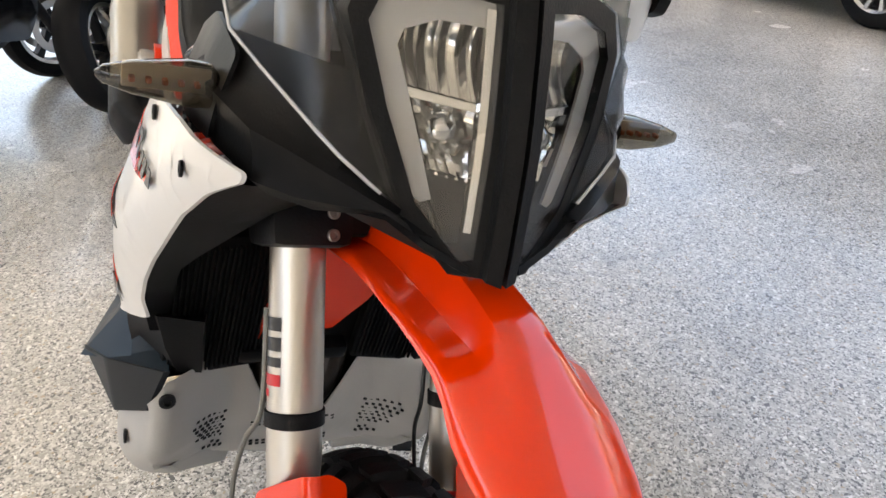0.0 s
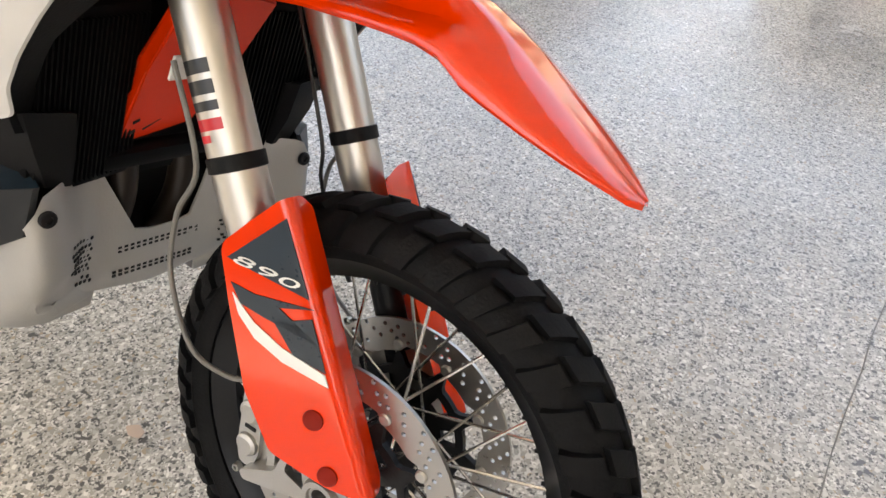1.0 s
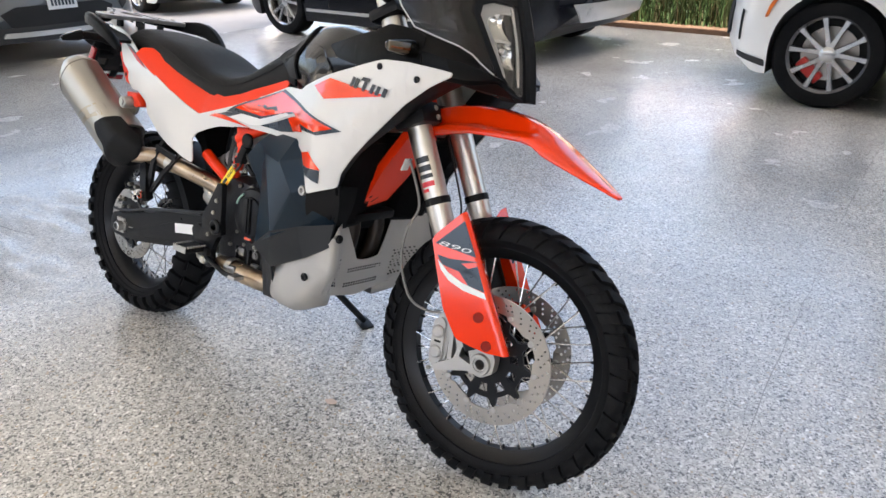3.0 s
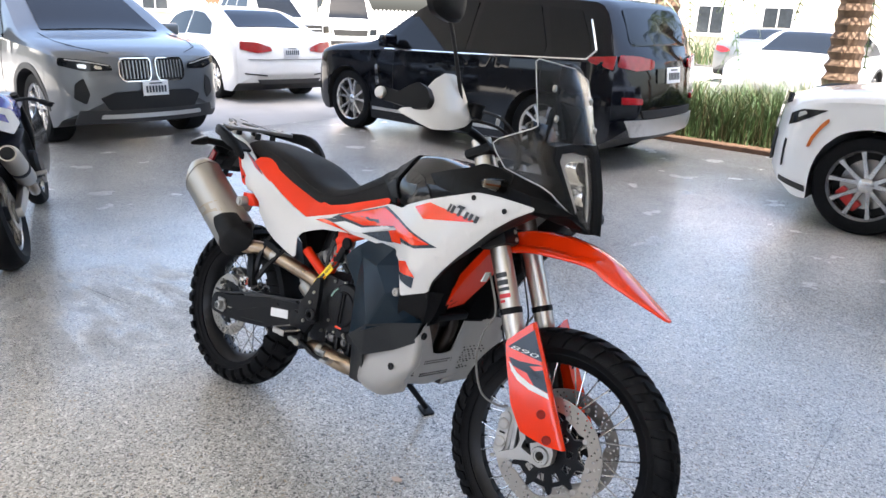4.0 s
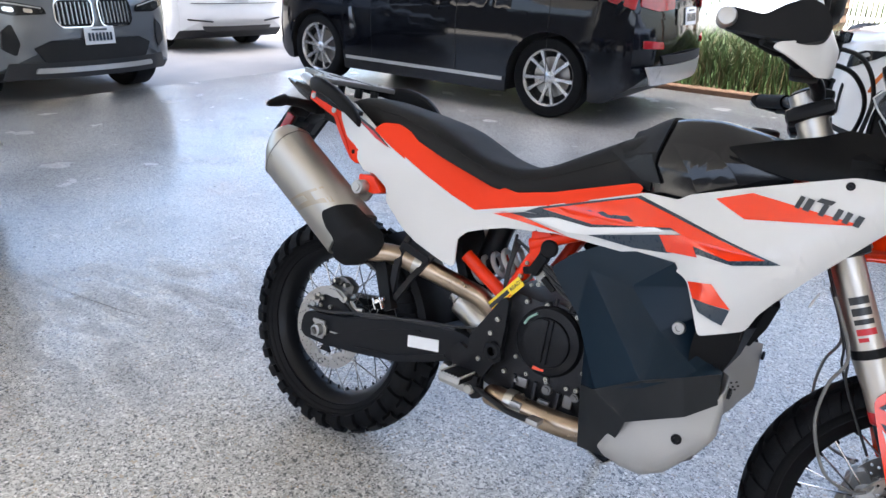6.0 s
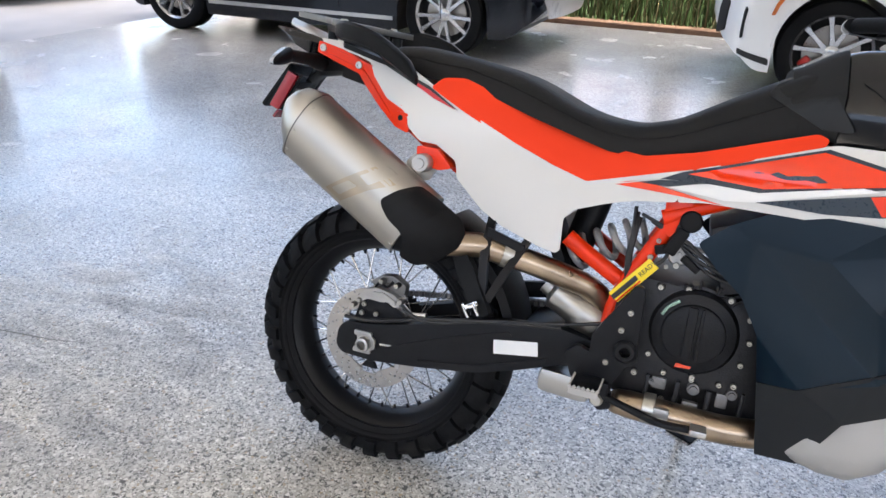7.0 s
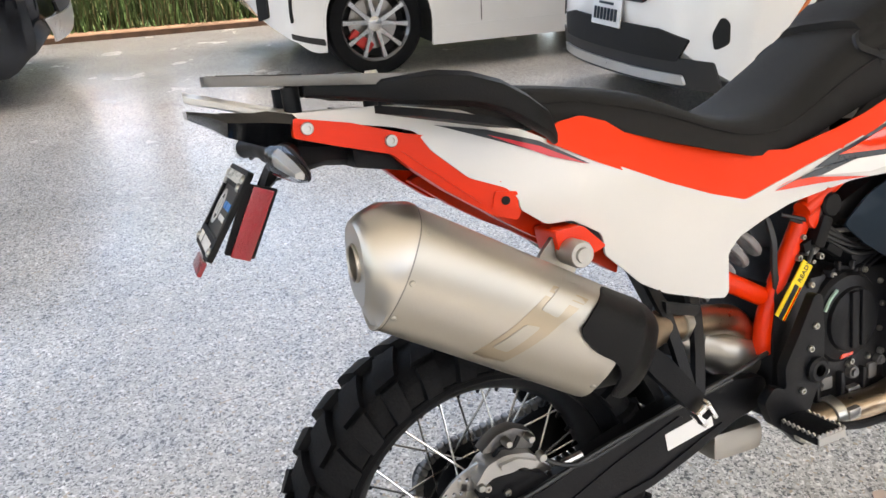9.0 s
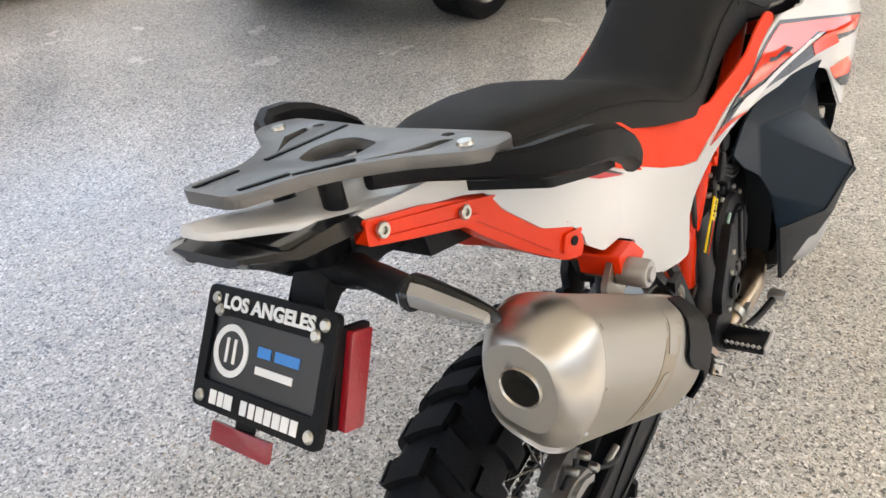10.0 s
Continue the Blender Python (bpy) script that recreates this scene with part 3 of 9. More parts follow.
for s in (-1, 1):
    brake_disc(front_wheel, FRONT_AXLE, 0.160, 0.122, s * 0.068, 36)


# -- front fork, guards and brakes (all of it turned with the bars) --
def on_fork(y, z, ahead=0.0):
    """A point of a fork leg's centre line at height z."""
    x = 1.303 - math.tan(radians(RAKE)) * (z - 0.70)
    return Vector((x + ahead * math.cos(radians(RAKE)), y, z + ahead * math.sin(radians(RAKE))))


def guard_set(x, z):
    """Places on the guard: how far behind the leading edge, and how far down it."""
    return -0.8755 * (x - 1.38) - 0.483 * (z - 0.672), 0.483 * (x - 1.38) - 0.8755 * (z - 0.672)


def guard_depth(x, z):
    """Depth of the fork guard's side face, which leans in towards its leading edge."""
    return 0.118 + 0.26 * max(0.0, guard_set(x, z)[0] + 0.012)


def guard_put(side):
    """Lays (across, down) round the leg: the side face, then the narrow front face bent inwards."""
    def put(a, b, d):
        if a > -0.012:
            u, y = a, 0.118 + 0.26 * (a + 0.012)
        else:
            e = -0.012 - a
            u, y = -0.012 - 0.006 * math.sin(min(1.0, e / 0.012) * 1.57) + 0.35 * max(0.0, e - 0.012), 0.118 - e * 0.95
        wide = 0.25 + 0.75 * min(1.0, max(0.0, (a + 0.03) / 0.03))
        return (1.38 + 0.483 * b - 0.8755 * u, side * (y + d * wide), 0.672 - 0.8755 * b - 0.483 * u)
    return put


GUARD = [(-0.064, 0.006), (-0.040, -0.010), (-0.012, -0.012), (0.030, 0.004), (0.068, 0.020), (0.074, 0.030), (0.083, 0.090), (0.095, 0.190), (0.086, 0.267), (0.058, 0.292), (0.026, 0.318), (-0.010, 0.336), (-0.045, 0.342), (-0.058, 0.330)]


def panel_text(text, size, at, along, up, stretch):
    """Numerals laid on the guard's side face: centre, reading direction and slant in (x, z)."""
    bm = lettering(text, size, 0.0005, 0.0, -0.0002)
    for v in bm.verts:
        x = at[0] + along[0] * v.co.x * stretch + up[0] * v.co.y * 0.9
        z = at[1] + along[1] * v.co.x * stretch + up[1] * v.co.y * 0.55
        v.co = Vector((x, -guard_depth(x, z) - 0.0026 - v.co.z, z))
    return bm


for s in (-1, 1):
    leg = part("fork_leg", tube([on_fork(s * 0.103, 0.600), on_fork(s * 0.103, 0.606), on_fork(s * 0.103, 0.640), on_fork(s * 0.103, 0.655), on_fork(s * 0.103, 1.150)], [0.0275, 0.0285, 0.0285, 0.0300, 0.0300], 28), M_ALU, bike, "bare brushed aluminium fork tube", STEERED)
    part("inner_tube", tube([on_fork(s * 0.103, 0.372), on_fork(s * 0.103, 0.61)], 0.0215, 20), M_METAL_BLACK, leg)
    part("dust_seal", tube([on_fork(s * 0.103, 0.578), on_fork(s * 0.103, 0.581), on_fork(s * 0.103, 0.600)], [0.026, 0.029, 0.029], 20), M_DECAL_RED, leg, "red anodised dust seal ring")
    part("strap", lathe([(0.0302, -0.009), (0.0325, -0.008), (0.0325, 0.008), (0.0302, 0.009)], Matrix.Translation(on_fork(s * 0.103, 0.697)) @ Matrix.Rotation(radians(-RAKE), 4, "Y") @ Matrix.Rotation(radians(90), 4, "X"), 28, True), M_BLACK, leg, "black rubber strap")
    part("top_cap", tube([on_fork(s * 0.103, 1.149), on_fork(s * 0.103, 1.153), on_fork(s * 0.103, 1.157)], [0.029, 0.029, 0.02], 20), M_METAL_BLACK, leg)
    for z, w in ((0.886, 0.056), (1.116, 0.030)):
        part("fork_clamp", moved(box((0, 0, 0), (0.088, 0.092, w), bevel=0.014), Matrix.Translation(on_fork(s * 0.101, z)) @ Matrix.Rotation(radians(-RAKE), 4, "Y")), M_METAL_BLACK, bike, "black fork clamp", STEERED)
    g = panel(GUARD, lambda a, b: 0.0, 0.003, 0.0065, r=0.008, put=guard_put(s))
    guard = part("fork_guard", g, M_ORANGE, bike, "orange plastic fork guard with navy and white graphics", STEERED, sharp=70)
    for (dx, dz) in ((1.475, 0.458), (1.507, 0.397)):
        part("bolt_recess", lathe([(0.0, -0.0006), (0.0105, -0.0006), (0.0120, -0.0012), (0.0125, 0.0), (0.0125, 0.003)], Matrix.Translation((dx, s * (guard_depth(dx, dz) + 0.0012), dz)) @ Vector((0, -1, 0)).rotation_difference(Vector((0.228, s, 0.126))).to_matrix().to_4x4(), 22), M_RECESS_SHADE, guard)
    for nm, mat, pts in (("navy_graphic", M_DECAL_NAVY, [(1.339, 0.607), (1.395, 0.670), (1.439, 0.593), (1.356, 0.604)]),
                         ("navy_graphic", M_DECAL_NAVY, [(1.349, 0.581), (1.379, 0.577), (1.447, 0.584), (1.408, 0.572), (1.462, 0.546), (1.395, 0.555), (1.365, 0.561)]),
                         ("navy_graphic", M_DECAL_NAVY, [(1.407, 0.554), (1.447, 0.573), (1.464, 0.541), (1.476, 0.518), (1.436, 0.525)]),
                         ("white_graphic", M_DECAL_WHITE, [(1.353, 0.570), (1.384, 0.545), (1.422, 0.528), (1.476, 0.516), (1.483, 0.503), (1.426, 0.512), (1.389, 0.527), (1.365, 0.548)])):
        part(nm, panel(pts, guard_depth, 0.0010, 0.0065, 0.0020, s), mat, guard)
    if s < 0:
        t = panel_text("890", 0.029, (1.387, 0.606), (0.996, -0.08), (0.45, 0.89), 1.85)
        part("lettering", t, M_DECAL_WHITE, guard, "slanted white numerals")
    # cast foot with the axle clamp and the brake caliper behind it
    foot = bmesh.new()
    add_prism(foot, rounded([(1.440, 0.440), (1.490, 0.430), (1.530, 0.365), (1.528, 0.330), (1.500, 0.312), (1.462, 0.318), (1.405, 0.300), (1.372, 0.290), (1.365, 0.302), (1.420, 0.335), (1.428, 0.362), (1.405, 0.420)], 0.008), 0.084, 0.112, in_side(s), [circle(1.495, 0.3450, 0.0165, 20), rounded([(1.435, 0.345), (1.470, 0.335), (1.455, 0.375), (1.440, 0.372)], 0.006)])
    add_lathe(foot, [(0.0165, 0.08), (0.026, 0.08), (0.027, 0.114), (0.0245, 0.120), (0.0175, 0.120), (0.0165, 0.112)], Matrix.Translation((1.495, 0, 0.3450)) @ Matrix.Scale(s, 4, (0, 1, 0)), 28)
    part("fork_foot", foot, M_CAST, bike, "cast aluminium fork foot round the hollow axle", STEERED)
    cal = bmesh.new()
    add_prism(cal, rounded([(1.352, 0.425), (1.374, 0.438), (1.388, 0.420), (1.390, 0.330), (1.380, 0.290), (1.360, 0.284), (1.350, 0.310)], 0.008), 0.040, 0.088, in_side(s))
    add_prism(cal, rounded([(1.346, 0.412), (1.366, 0.422), (1.378, 0.408), (1.380, 0.322), (1.370, 0.296), (1.350, 0.296), (1.344, 0.320)], 0.008), 0.086, 0.096, in_side(s))
    for zc in (0.332, 0.384):
        add_lathe(cal, [(0, 0.104), (0.012, 0.104), (0.016, 0.101), (0.017, 0.094)], Matrix.Translation((1.362, 0, zc)) @ Matrix.Scale(s, 4, (0, 1, 0)), 20)
    caliper = part("brake_caliper", cal, M_CAST, bike, "radial brake caliper in cast aluminium", STEERED)
    part("caliper_gap", plate(rounded([(1.354, 0.356), (1.372, 0.356), (1.372, 0.361), (1.354, 0.361)], 0.001), 0.096, 0.0975, in_side(s)), M_HOLE, caliper)
    part("caliper_strut", plate(rounded([(1.392, 0.432), (1.404, 0.432), (1.412, 0.300), (1.400, 0.290)], 0.003), 0.078, 0.100, in_side(s), bevel=0.002), M_CAST, caliper)
    part("brake_pad", plate(rounded([(1.352, 0.400), (1.384, 0.400), (1.386, 0.320), (1.356, 0.316)], 0.004), 0.058, 0.078, in_side(s)), M_METAL_BLACK, caliper)
    for (xx, zz, r_) in ((1.352, 0.432, 0.006), (1.350, 0.286, 0.006), (1.398, 0.298, 0.008), (1.399, 0.424, 0.008)):
        part("bolt", moved(bolt_head(r_, 0.008), Matrix.Translation((xx, s * 0.094, zz)) @ Matrix.Scale(-s, 4, (0, 1, 0))), M_BOLT, caliper)
    part("bleed_nipple", tube([(1.372, s * 0.090, 0.436), (1.376, s * 0.092, 0.450)], [0.004, 0.003], 8), M_BOLT, caliper)
    part("brake_line", tube([on_fork(s * 0.125, 0.80, -0.034), on_fork(s * 0.128, 0.70, -0.036), Vector((1.25, s * 0.132, 0.62)), Vector((1.248, s * 0.134, 0.54)), Vector((1.285, s * 0.130, 0.455)), Vector((1.335, s * 0.115, 0.432)), Vector((1.362, s * 0.100, 0.436))], 0.0033, 8, 6), M_HOSE, bike, "grey brake hose in a loop", STEERED)
    part("speed_cable", tube([on_fork(s * 0.085, 0.86, -0.03), on_fork(s * 0.080, 0.70, -0.036), Vector((1.285, s * 0.078, 0.62)), Vector((1.35, s * 0.085, 0.50))], 0.0028, 6, 5), M_CABLE, bike, "", STEERED)
# maker's mark on the outer fork tube, as plain bars
for k, (z0, z1, mt) in enumerate(((0.795, 0.782, M_DECAL_DARK), (0.776, 0.763, M_DECAL_DARK), (0.757, 0.748, M_DECAL_DARK), (0.741, 0.730, M_DECAL_RED), (0.726, 0.719, M_DECAL_RED))):
    bm = bmesh.new()
    rings = []
    for zz in (z0, z1):
        c = on_fork(-0.103, zz)
        rings.append([c + Matrix.Rotation(radians(-RAKE), 3, "Y") @ Vector((0.0306 * math.cos(a), 0.0306 * math.sin(a), 0)) for a in (radians(-118 + 11 * i) for i in range(7 if k < 4 else 4))])
    for i in range(len(rings[0]) - 1):
        vs = [bm.verts.new(p) for p in (rings[0][i], rings[0][i + 1], rings[1][i + 1], rings[1][i])]
        bm.faces.new(vs)
    part("fork_marking", bm, mt, bike, "", STEERED)
part("fork_clamp", moved(box((0, 0, 0), (0.07, 0.16, 0.045), bevel=0.01), Matrix.Translation(on_fork(0, 0.892, -0.01)) @ Matrix.Rotation(radians(-RAKE), 4, "Y")), M_METAL_BLACK, bike, "black lower fork bridge", STEERED)
for z in (0.894, 0.873):
    for s in (-1, 1):
        part("bolt", moved(bolt_head(0.0068, 0.005), Matrix.Translation(on_fork(s * 0.082, z, 0.0435)) @ Matrix.Rotation(radians(-RAKE), 4, "Y") @ Matrix.Rotation(radians(90), 4, "Z")), M_BOLT, bike, "", STEERED)
part("front_axle", lathe([(0.0165, -0.116), (0.0125, -0.116), (0.0125, 0.116), (0.0165, 0.116)], Matrix.Translation(FRONT_AXLE), 24, True), M_CAST, bike, "hollow aluminium front axle", STEERED)


def fender_ring(x, zt, zs, w, hollow):
    """One cross-section of the high front mudguard, open below."""
    h = zt - zs
    shelf = [(-1.0, 0.0), (-1.0, 0.10), (-0.95, 0.17), (-0.82, 0.21), (-0.64, 0.25), (-0.54, 0.30), (-0.45, 0.66), (-0.37, 0.92), (-0.18, 1.0)]
    shell = [(-1.0, 0.0), (-0.99, 0.25), (-0.93, 0.46), (-0.83, 0.62), (-0.70, 0.75), (-0.58, 0.84), (-0.48, 0.89), (-0.36, 0.95), (-0.18, 0.99)]
    top = [(a + (c - a) * hollow, b + (d - b) * hollow) for (a, b), (c, d) in zip(shell, shelf)]
    pts = [(a * w, zs + b * h) for a, b in top] + [(0.0, zt - 0.002)] + [(-a * w, zs + b * h) for a, b in top[::-1]]
    inn = [(y * 0.94, z - 0.004) for y, z in pts[::-1]]
    return [Vector((x, y, z)) for y, z in pts + inn]


FENDER = [(1.165, 0.892, 0.842, 0.056, 1.0), (1.210, 0.912, 0.852, 0.060, 1.0), (1.270, 0.930, 0.866, 0.064, 1.0), (1.330, 0.938, 0.872, 0.067, 1.0), (1.395, 0.938, 0.874, 0.069, 1.0), (1.440, 0.932, 0.874, 0.071, 0.95),
          (1.475, 0.925, 0.873, 0.074, 0.75), (1.505, 0.914, 0.868, 0.079, 0.42), (1.535, 0.900, 0.851, 0.082, 0.14), (1.560, 0.886, 0.842, 0.081, 0.0), (1.600, 0.860, 0.828, 0.075, 0.0), (1.640, 0.834, 0.813, 0.062, 0.0), (1.675, 0.811, 0.800, 0.045, 0.0), (1.700, 0.795, 0.788, 0.025, 0.0), (1.711, 0.788, 0.784, 0.009, 0.0)]
fr = []
for a, b in zip(FENDER, FENDER[1:]):
    for i in range(3):
        t = i / 3
        fr.append(fender_ring(*[u + (v - u) * t for u, v in zip(a, b)]))
fr.append(fender_ring(*FENDER[-1]))
part("front_mudguard", add_loft(bmesh.new(), fr), M_ORANGE, bike, "glossy orange high front mudguard", STEERED, sharp=38)


# -- headlamp mask, screen and cowl (fixed to the frame) --
FIN = [(0.955, 1.476), (0.975, 1.473), (1.070, 1.455), (1.170, 1.421), (1.240, 1.386), (1.330, 1.342), (1.400, 1.294)]


def mask_x(y, z):
    return soft1(FIN, z) - 0.010 - 0.47 * abs(y)


def to_front(u, v, d):
    return (d, u, v)


LENS = [(0.021, 0.972), (0.021, 1.166), (0.068, 1.168), (0.106, 1.156), (0.115, 1.134), (0.098, 1.076), (0.070, 1.008), (0.032, 0.968)]
headlamp = part("headlamp", panel([(-0.012, 0.958), (0.012, 0.958), (0.040, 0.964), (0.108, 1.070), (0.130, 1.140), (0.118, 1.178), (0.050, 1.190), (-0.050, 1.190), (-0.118, 1.178), (-0.130, 1.140), (-0.108, 1.070), (-0.040, 0.964)],
                                 lambda y, z: mask_x(y, z) - 0.045, 0.012, 0.02, put=to_front), M_GLOSS, bike, "black twin headlamp mask with tall clear lenses")
for s in (-1, 1):
    L_ = [(s * y, z) for y, z in LENS]
    part("lens_bezel", panel([(s * y, z) for y, z in [(0.012, 0.958), (0.012, 1.186), (0.070, 1.188), (0.120, 1.172), (0.130, 1.138), (0.112, 1.070), (0.082, 1.000), (0.038, 0.956)]], mask_x, 0.040, 0.02, 0.004, put=to_front, holes=[L_]), M_BLACK, headlamp, "black lens bezel")
    guide = [(0.022, 1.164), (0.068, 1.166), (0.104, 1.154), (0.113, 1.134), (0.096, 1.076), (0.069, 1.010), (0.062, 1.006), (0.054, 1.010), (0.076, 1.076), (0.090, 1.120), (0.086, 1.132), (0.062, 1.144), (0.022, 1.146)]
    part("light_guide", panel([(s * y, z) for y, z in guide], mask_x, 0.004, 0.02, -0.008, put=to_front), M_DRL, headlamp, "milky daytime light guide")
    # upper bowl with upright flutes, lower bowl round the bulb, black shelf below
    rows = []
    for j in range(25):
        f = j / 24
        y = 0.024 + 0.062 * f
        ripple = 0.0030 * math.sin(j * 2.1) + 0.0016 * math.sin(j * 5.3)
        rows.append([Vector((mask_x(y, z) - 0.022 - 0.020 * math.sin(math.pi * (z - 1.086) / 0.07) - ripple * (1 - 0.4 * f), s * y, z)) for z in (1.086, 1.094, 1.104, 1.116, 1.128, 1.140, 1.150)])
    part("reflector", add_loft(bmesh.new(), rows, cap=False, closed=False), M_REFLECT, headlamp, "fluted chrome reflector")
    rows = []
    for j in range(13):
        f = j / 12
        z = 1.026 + 0.060 * f
        wide = 0.030 + 0.020 * f
        rows.append([Vector((mask_x(0.024 + wide * g_, z) - 0.020 - 0.026 * math.sin(math.pi * f) * math.sin(math.pi * min(1, g_ + 0.05)) - 0.003 * ((i + j // 3) % 2), s * (0.024 + wide * g_), z)) for i, g_ in enumerate(k / 8 for k in range(9))])
    part("reflector", add_loft(bmesh.new(), rows, cap=False, closed=False), M_REFLECT, headlamp, "chrome reflector bowl", sharp=12)
    part("bulb_cover", lathe([(0, 0.014), (0.007, 0.012), (0.012, 0.006), (0.014, 0.0), (0.014, -0.012)], Matrix.Translation((mask_x(0.046, 1.062) - 0.030, s * 0.046, 1.062)) @ Matrix.Rotation(radians(-90 + s * 20), 4, "Z"), 20), M_CHROME, headlamp)
    part("reflector_lip", panel([(s * y, z) for y, z in [(0.024, 1.082), (0.024, 1.088), (0.080, 1.090), (0.078, 1.083)]], lambda y, z: mask_x(y, z) - 0.016, 0.012, 0.02, put=to_front), M_CHROME, headlamp)
    part("reflector_shelf", panel([(s * y, z) for y, z in [(0.024, 0.974), (0.024, 1.028), (0.058, 1.030), (0.052, 1.010), (0.034, 0.972)]], lambda y, z: mask_x(y, z) - 0.022, 0.010, 0.02, put=to_front), M_COWL, headlamp)
    part("reflector_strip", panel([(s * y, z) for y, z in [(0.0225, 0.990), (0.0225, 1.160), (0.029, 1.160), (0.028, 0.990)]], mask_x, 0.006, 0.02, -0.005, put=to_front), M_CHROME, headlamp)
    part("lens", panel([(s * y, z) for y, z in LENS], mask_x, 0.002, 0.02, 0.003, put=to_front), M_LENS, headlamp, "clear headlamp lens")
    part("centre_fin", panel([(s * 0.0022, 0.958), (s * 0.014, 0.960), (s * 0.018, 1.196), (s * 0.0022, 1.200)], lambda y, z: soft1(FIN, z) + 0.006 - 0.5 * abs(y), 0.03, 0.03, put=to_front), M_BLACK, headlamp)
COWL_EDGE = [(0.096, 1.010), (0.128, 1.032), (0.147, 1.048), (0.162, 1.061), (0.178, 1.074), (0.196, 1.090)]      # where screen and cowl meet: out, up


def screen_x(y, z):
    k = lerp1([(1.20, 1.0), (1.40, 0.62)], z)
    return soft1(FIN, z) - 0.004 - 0.47 * k * math.sqrt(y * y + 0.0004) - 2.3 * max(0.0, abs(y) - 0.155)


for s in (-1, 1):
    # side of the cowl: lower edge, crease, edge of the screen; then the inner wall up to the lamp
    LOW = ((1.446, 0.074, 0.990), (1.432, 0.096, 1.000), (1.410, 0.126, 0.995), (1.388, 0.156, 0.991), (1.363, 0.186, 0.993), (1.300, 0.206, 0.998), (1.210, 0.222, 1.003))
    CREASE = ((1.438, 0.088, 1.002), (1.425, 0.108, 1.009), (1.402, 0.136, 1.018), (1.377, 0.165, 1.027), (1.350, 0.189, 1.032), (1.290, 0.210, 1.042), (1.205, 0.222, 1.042))
    EDGE_ = [(screen_x(y, z) - 0.005, y - 0.002, z) for y, z in [(0.086, 1.002), *COWL_EDGE]]
    LAMP_ = [(mask_x(y, z) - 0.016, y, z) for y, z in ((0.080, 0.996), (0.086, 1.008), (0.096, 1.030), (0.104, 1.050), (0.110, 1.066), (0.115, 1.080), (0.118, 1.092))]
    # rear of the cowl, over the shroud and beside the steering head
    part("cowl_rear", panel([(1.222, 0.998), (1.120, 0.990), (1.036, 1.002), (0.990, 1.030), (1.080, 1.056), (1.150, 1.074), (1.190, 1.092), (1.240, 1.088), (1.290, 1.076), (1.300, 1.002)],
                            lambda x, z: soft1([(0.98, 0.182), (1.06, 0.205), (1.15, 0.222), (1.22, 0.226), (1.30, 0.214)], x) - 0.34 * max(0.0, z - 1.02), 0.004, 0.022, -0.003, s, r=0.010), M_COWL, bike, "black rear part of the cowl")
    cw = bmesh.new()
    mid = lambda a, b, k, out: [tuple(p + (q - p) * k + o for p, q, o in zip(u, v, (0, out, 0))) for u, v in zip(a, b)]
    rows = [mid(LOW, CREASE, -0.25, -0.014), LOW, mid(LOW, CREASE, 0.5, -0.002), CREASE, mid(CREASE, EDGE_, 0.12, -0.003), mid(CREASE, EDGE_, 0.5, -0.006), EDGE_]
    add_loft(cw, [[Vector((x, s * y, z)) for x, y, z in r] for r in rows], cap=False, closed=False)
    part("cowl_side", cw, M_COWL, bike, "satin black plastic front cowl", sharp=24)
    cw = bmesh.new()
    add_loft(cw, [[Vector((x, s * y, z)) for x, y, z in r] for r in (EDGE_, mid(EDGE_, LAMP_, 0.5, 0.0), LAMP_)], cap=False, closed=False)
    part("inner_cowl", cw, M_GLOSS, bike, "glossy black inner cowl behind the screen", sharp=60)
    # chin panel closing the cowl below the lamp
    ch = bmesh.new()
    a = [Vector((1.462, s * 0.024, 0.960)), Vector((1.446, s * 0.060, 0.974)), Vector((1.428, s * 0.092, 0.992)), Vector((1.360, s * 0.174, 0.985)), Vector((1.300, s * 0.190, 0.990)), Vector((1.280, s * 0.120, 0.990)), Vector((1.360, s * 0.030, 0.966))]
    add_loft(ch, [a, [p + Vector((-0.004, 0, 0.006)) for p in a]])
    part("chin_panel", ch, M_BLACK, bike, "black chin panel under the headlamp")
    lo = [(0.0, 1.192), (0.070, 1.190), (0.126, 1.172), (0.138, 1.138), (0.078, 1.000), *COWL_EDGE, (0.204, 1.130), (0.206, 1.150), (0.200, 1.164), (0.166, 1.206), (0.160, 1.216), (0.152, 1.384), (0.140, 1.394), (0.0, 1.400)]
    if s < 0:
        full = [(-y, z) for y, z in lo] + [(y, z) for y, z in lo[::-1]][1:-1]
        screen = part("windscreen", panel(full, screen_x, 0.003, 0.022, put=to_front), M_SMOKE, bike, "tinted see-through plastic windscreen")
        screen.visible_shadow = False
    # light grey tube that draws the highlight where the screen's edge catches light
    part("screen_edge_glint", tube([(screen_x(y, z) + 0.001, s * y, z) for y, z in lo[5:]], 0.0017, 6), M_EDGE_GLINT, screen, "pale line painted as the highlight on the screen's edge")
    for (yy, zz) in ((0.105, 1.325), (0.112, 1.245)):
        part("screen_screw", lathe([(0, 0.006), (0.007, 0.006), (0.010, 0.003), (0.010, -0.003), (0, -0.003)], Matrix.Translation((screen_x(yy, zz), s * yy, zz)) @ Matrix.Rotation(radians(-70), 4, "Z"), 14), M_BOLT, screen)
    part("screen_bracket", box((screen_x(0.08, 1.27) - 0.02, s * 0.08, 1.270), (0.010, 0.022, 0.160), Matrix.Rotation(radians(-24), 4, "Y"), 0.003), M_BLACK, screen)
    # turn signals
    reach = 0.028 if s > 0 else 0.0          # the left one stands out further on its rubber stalk
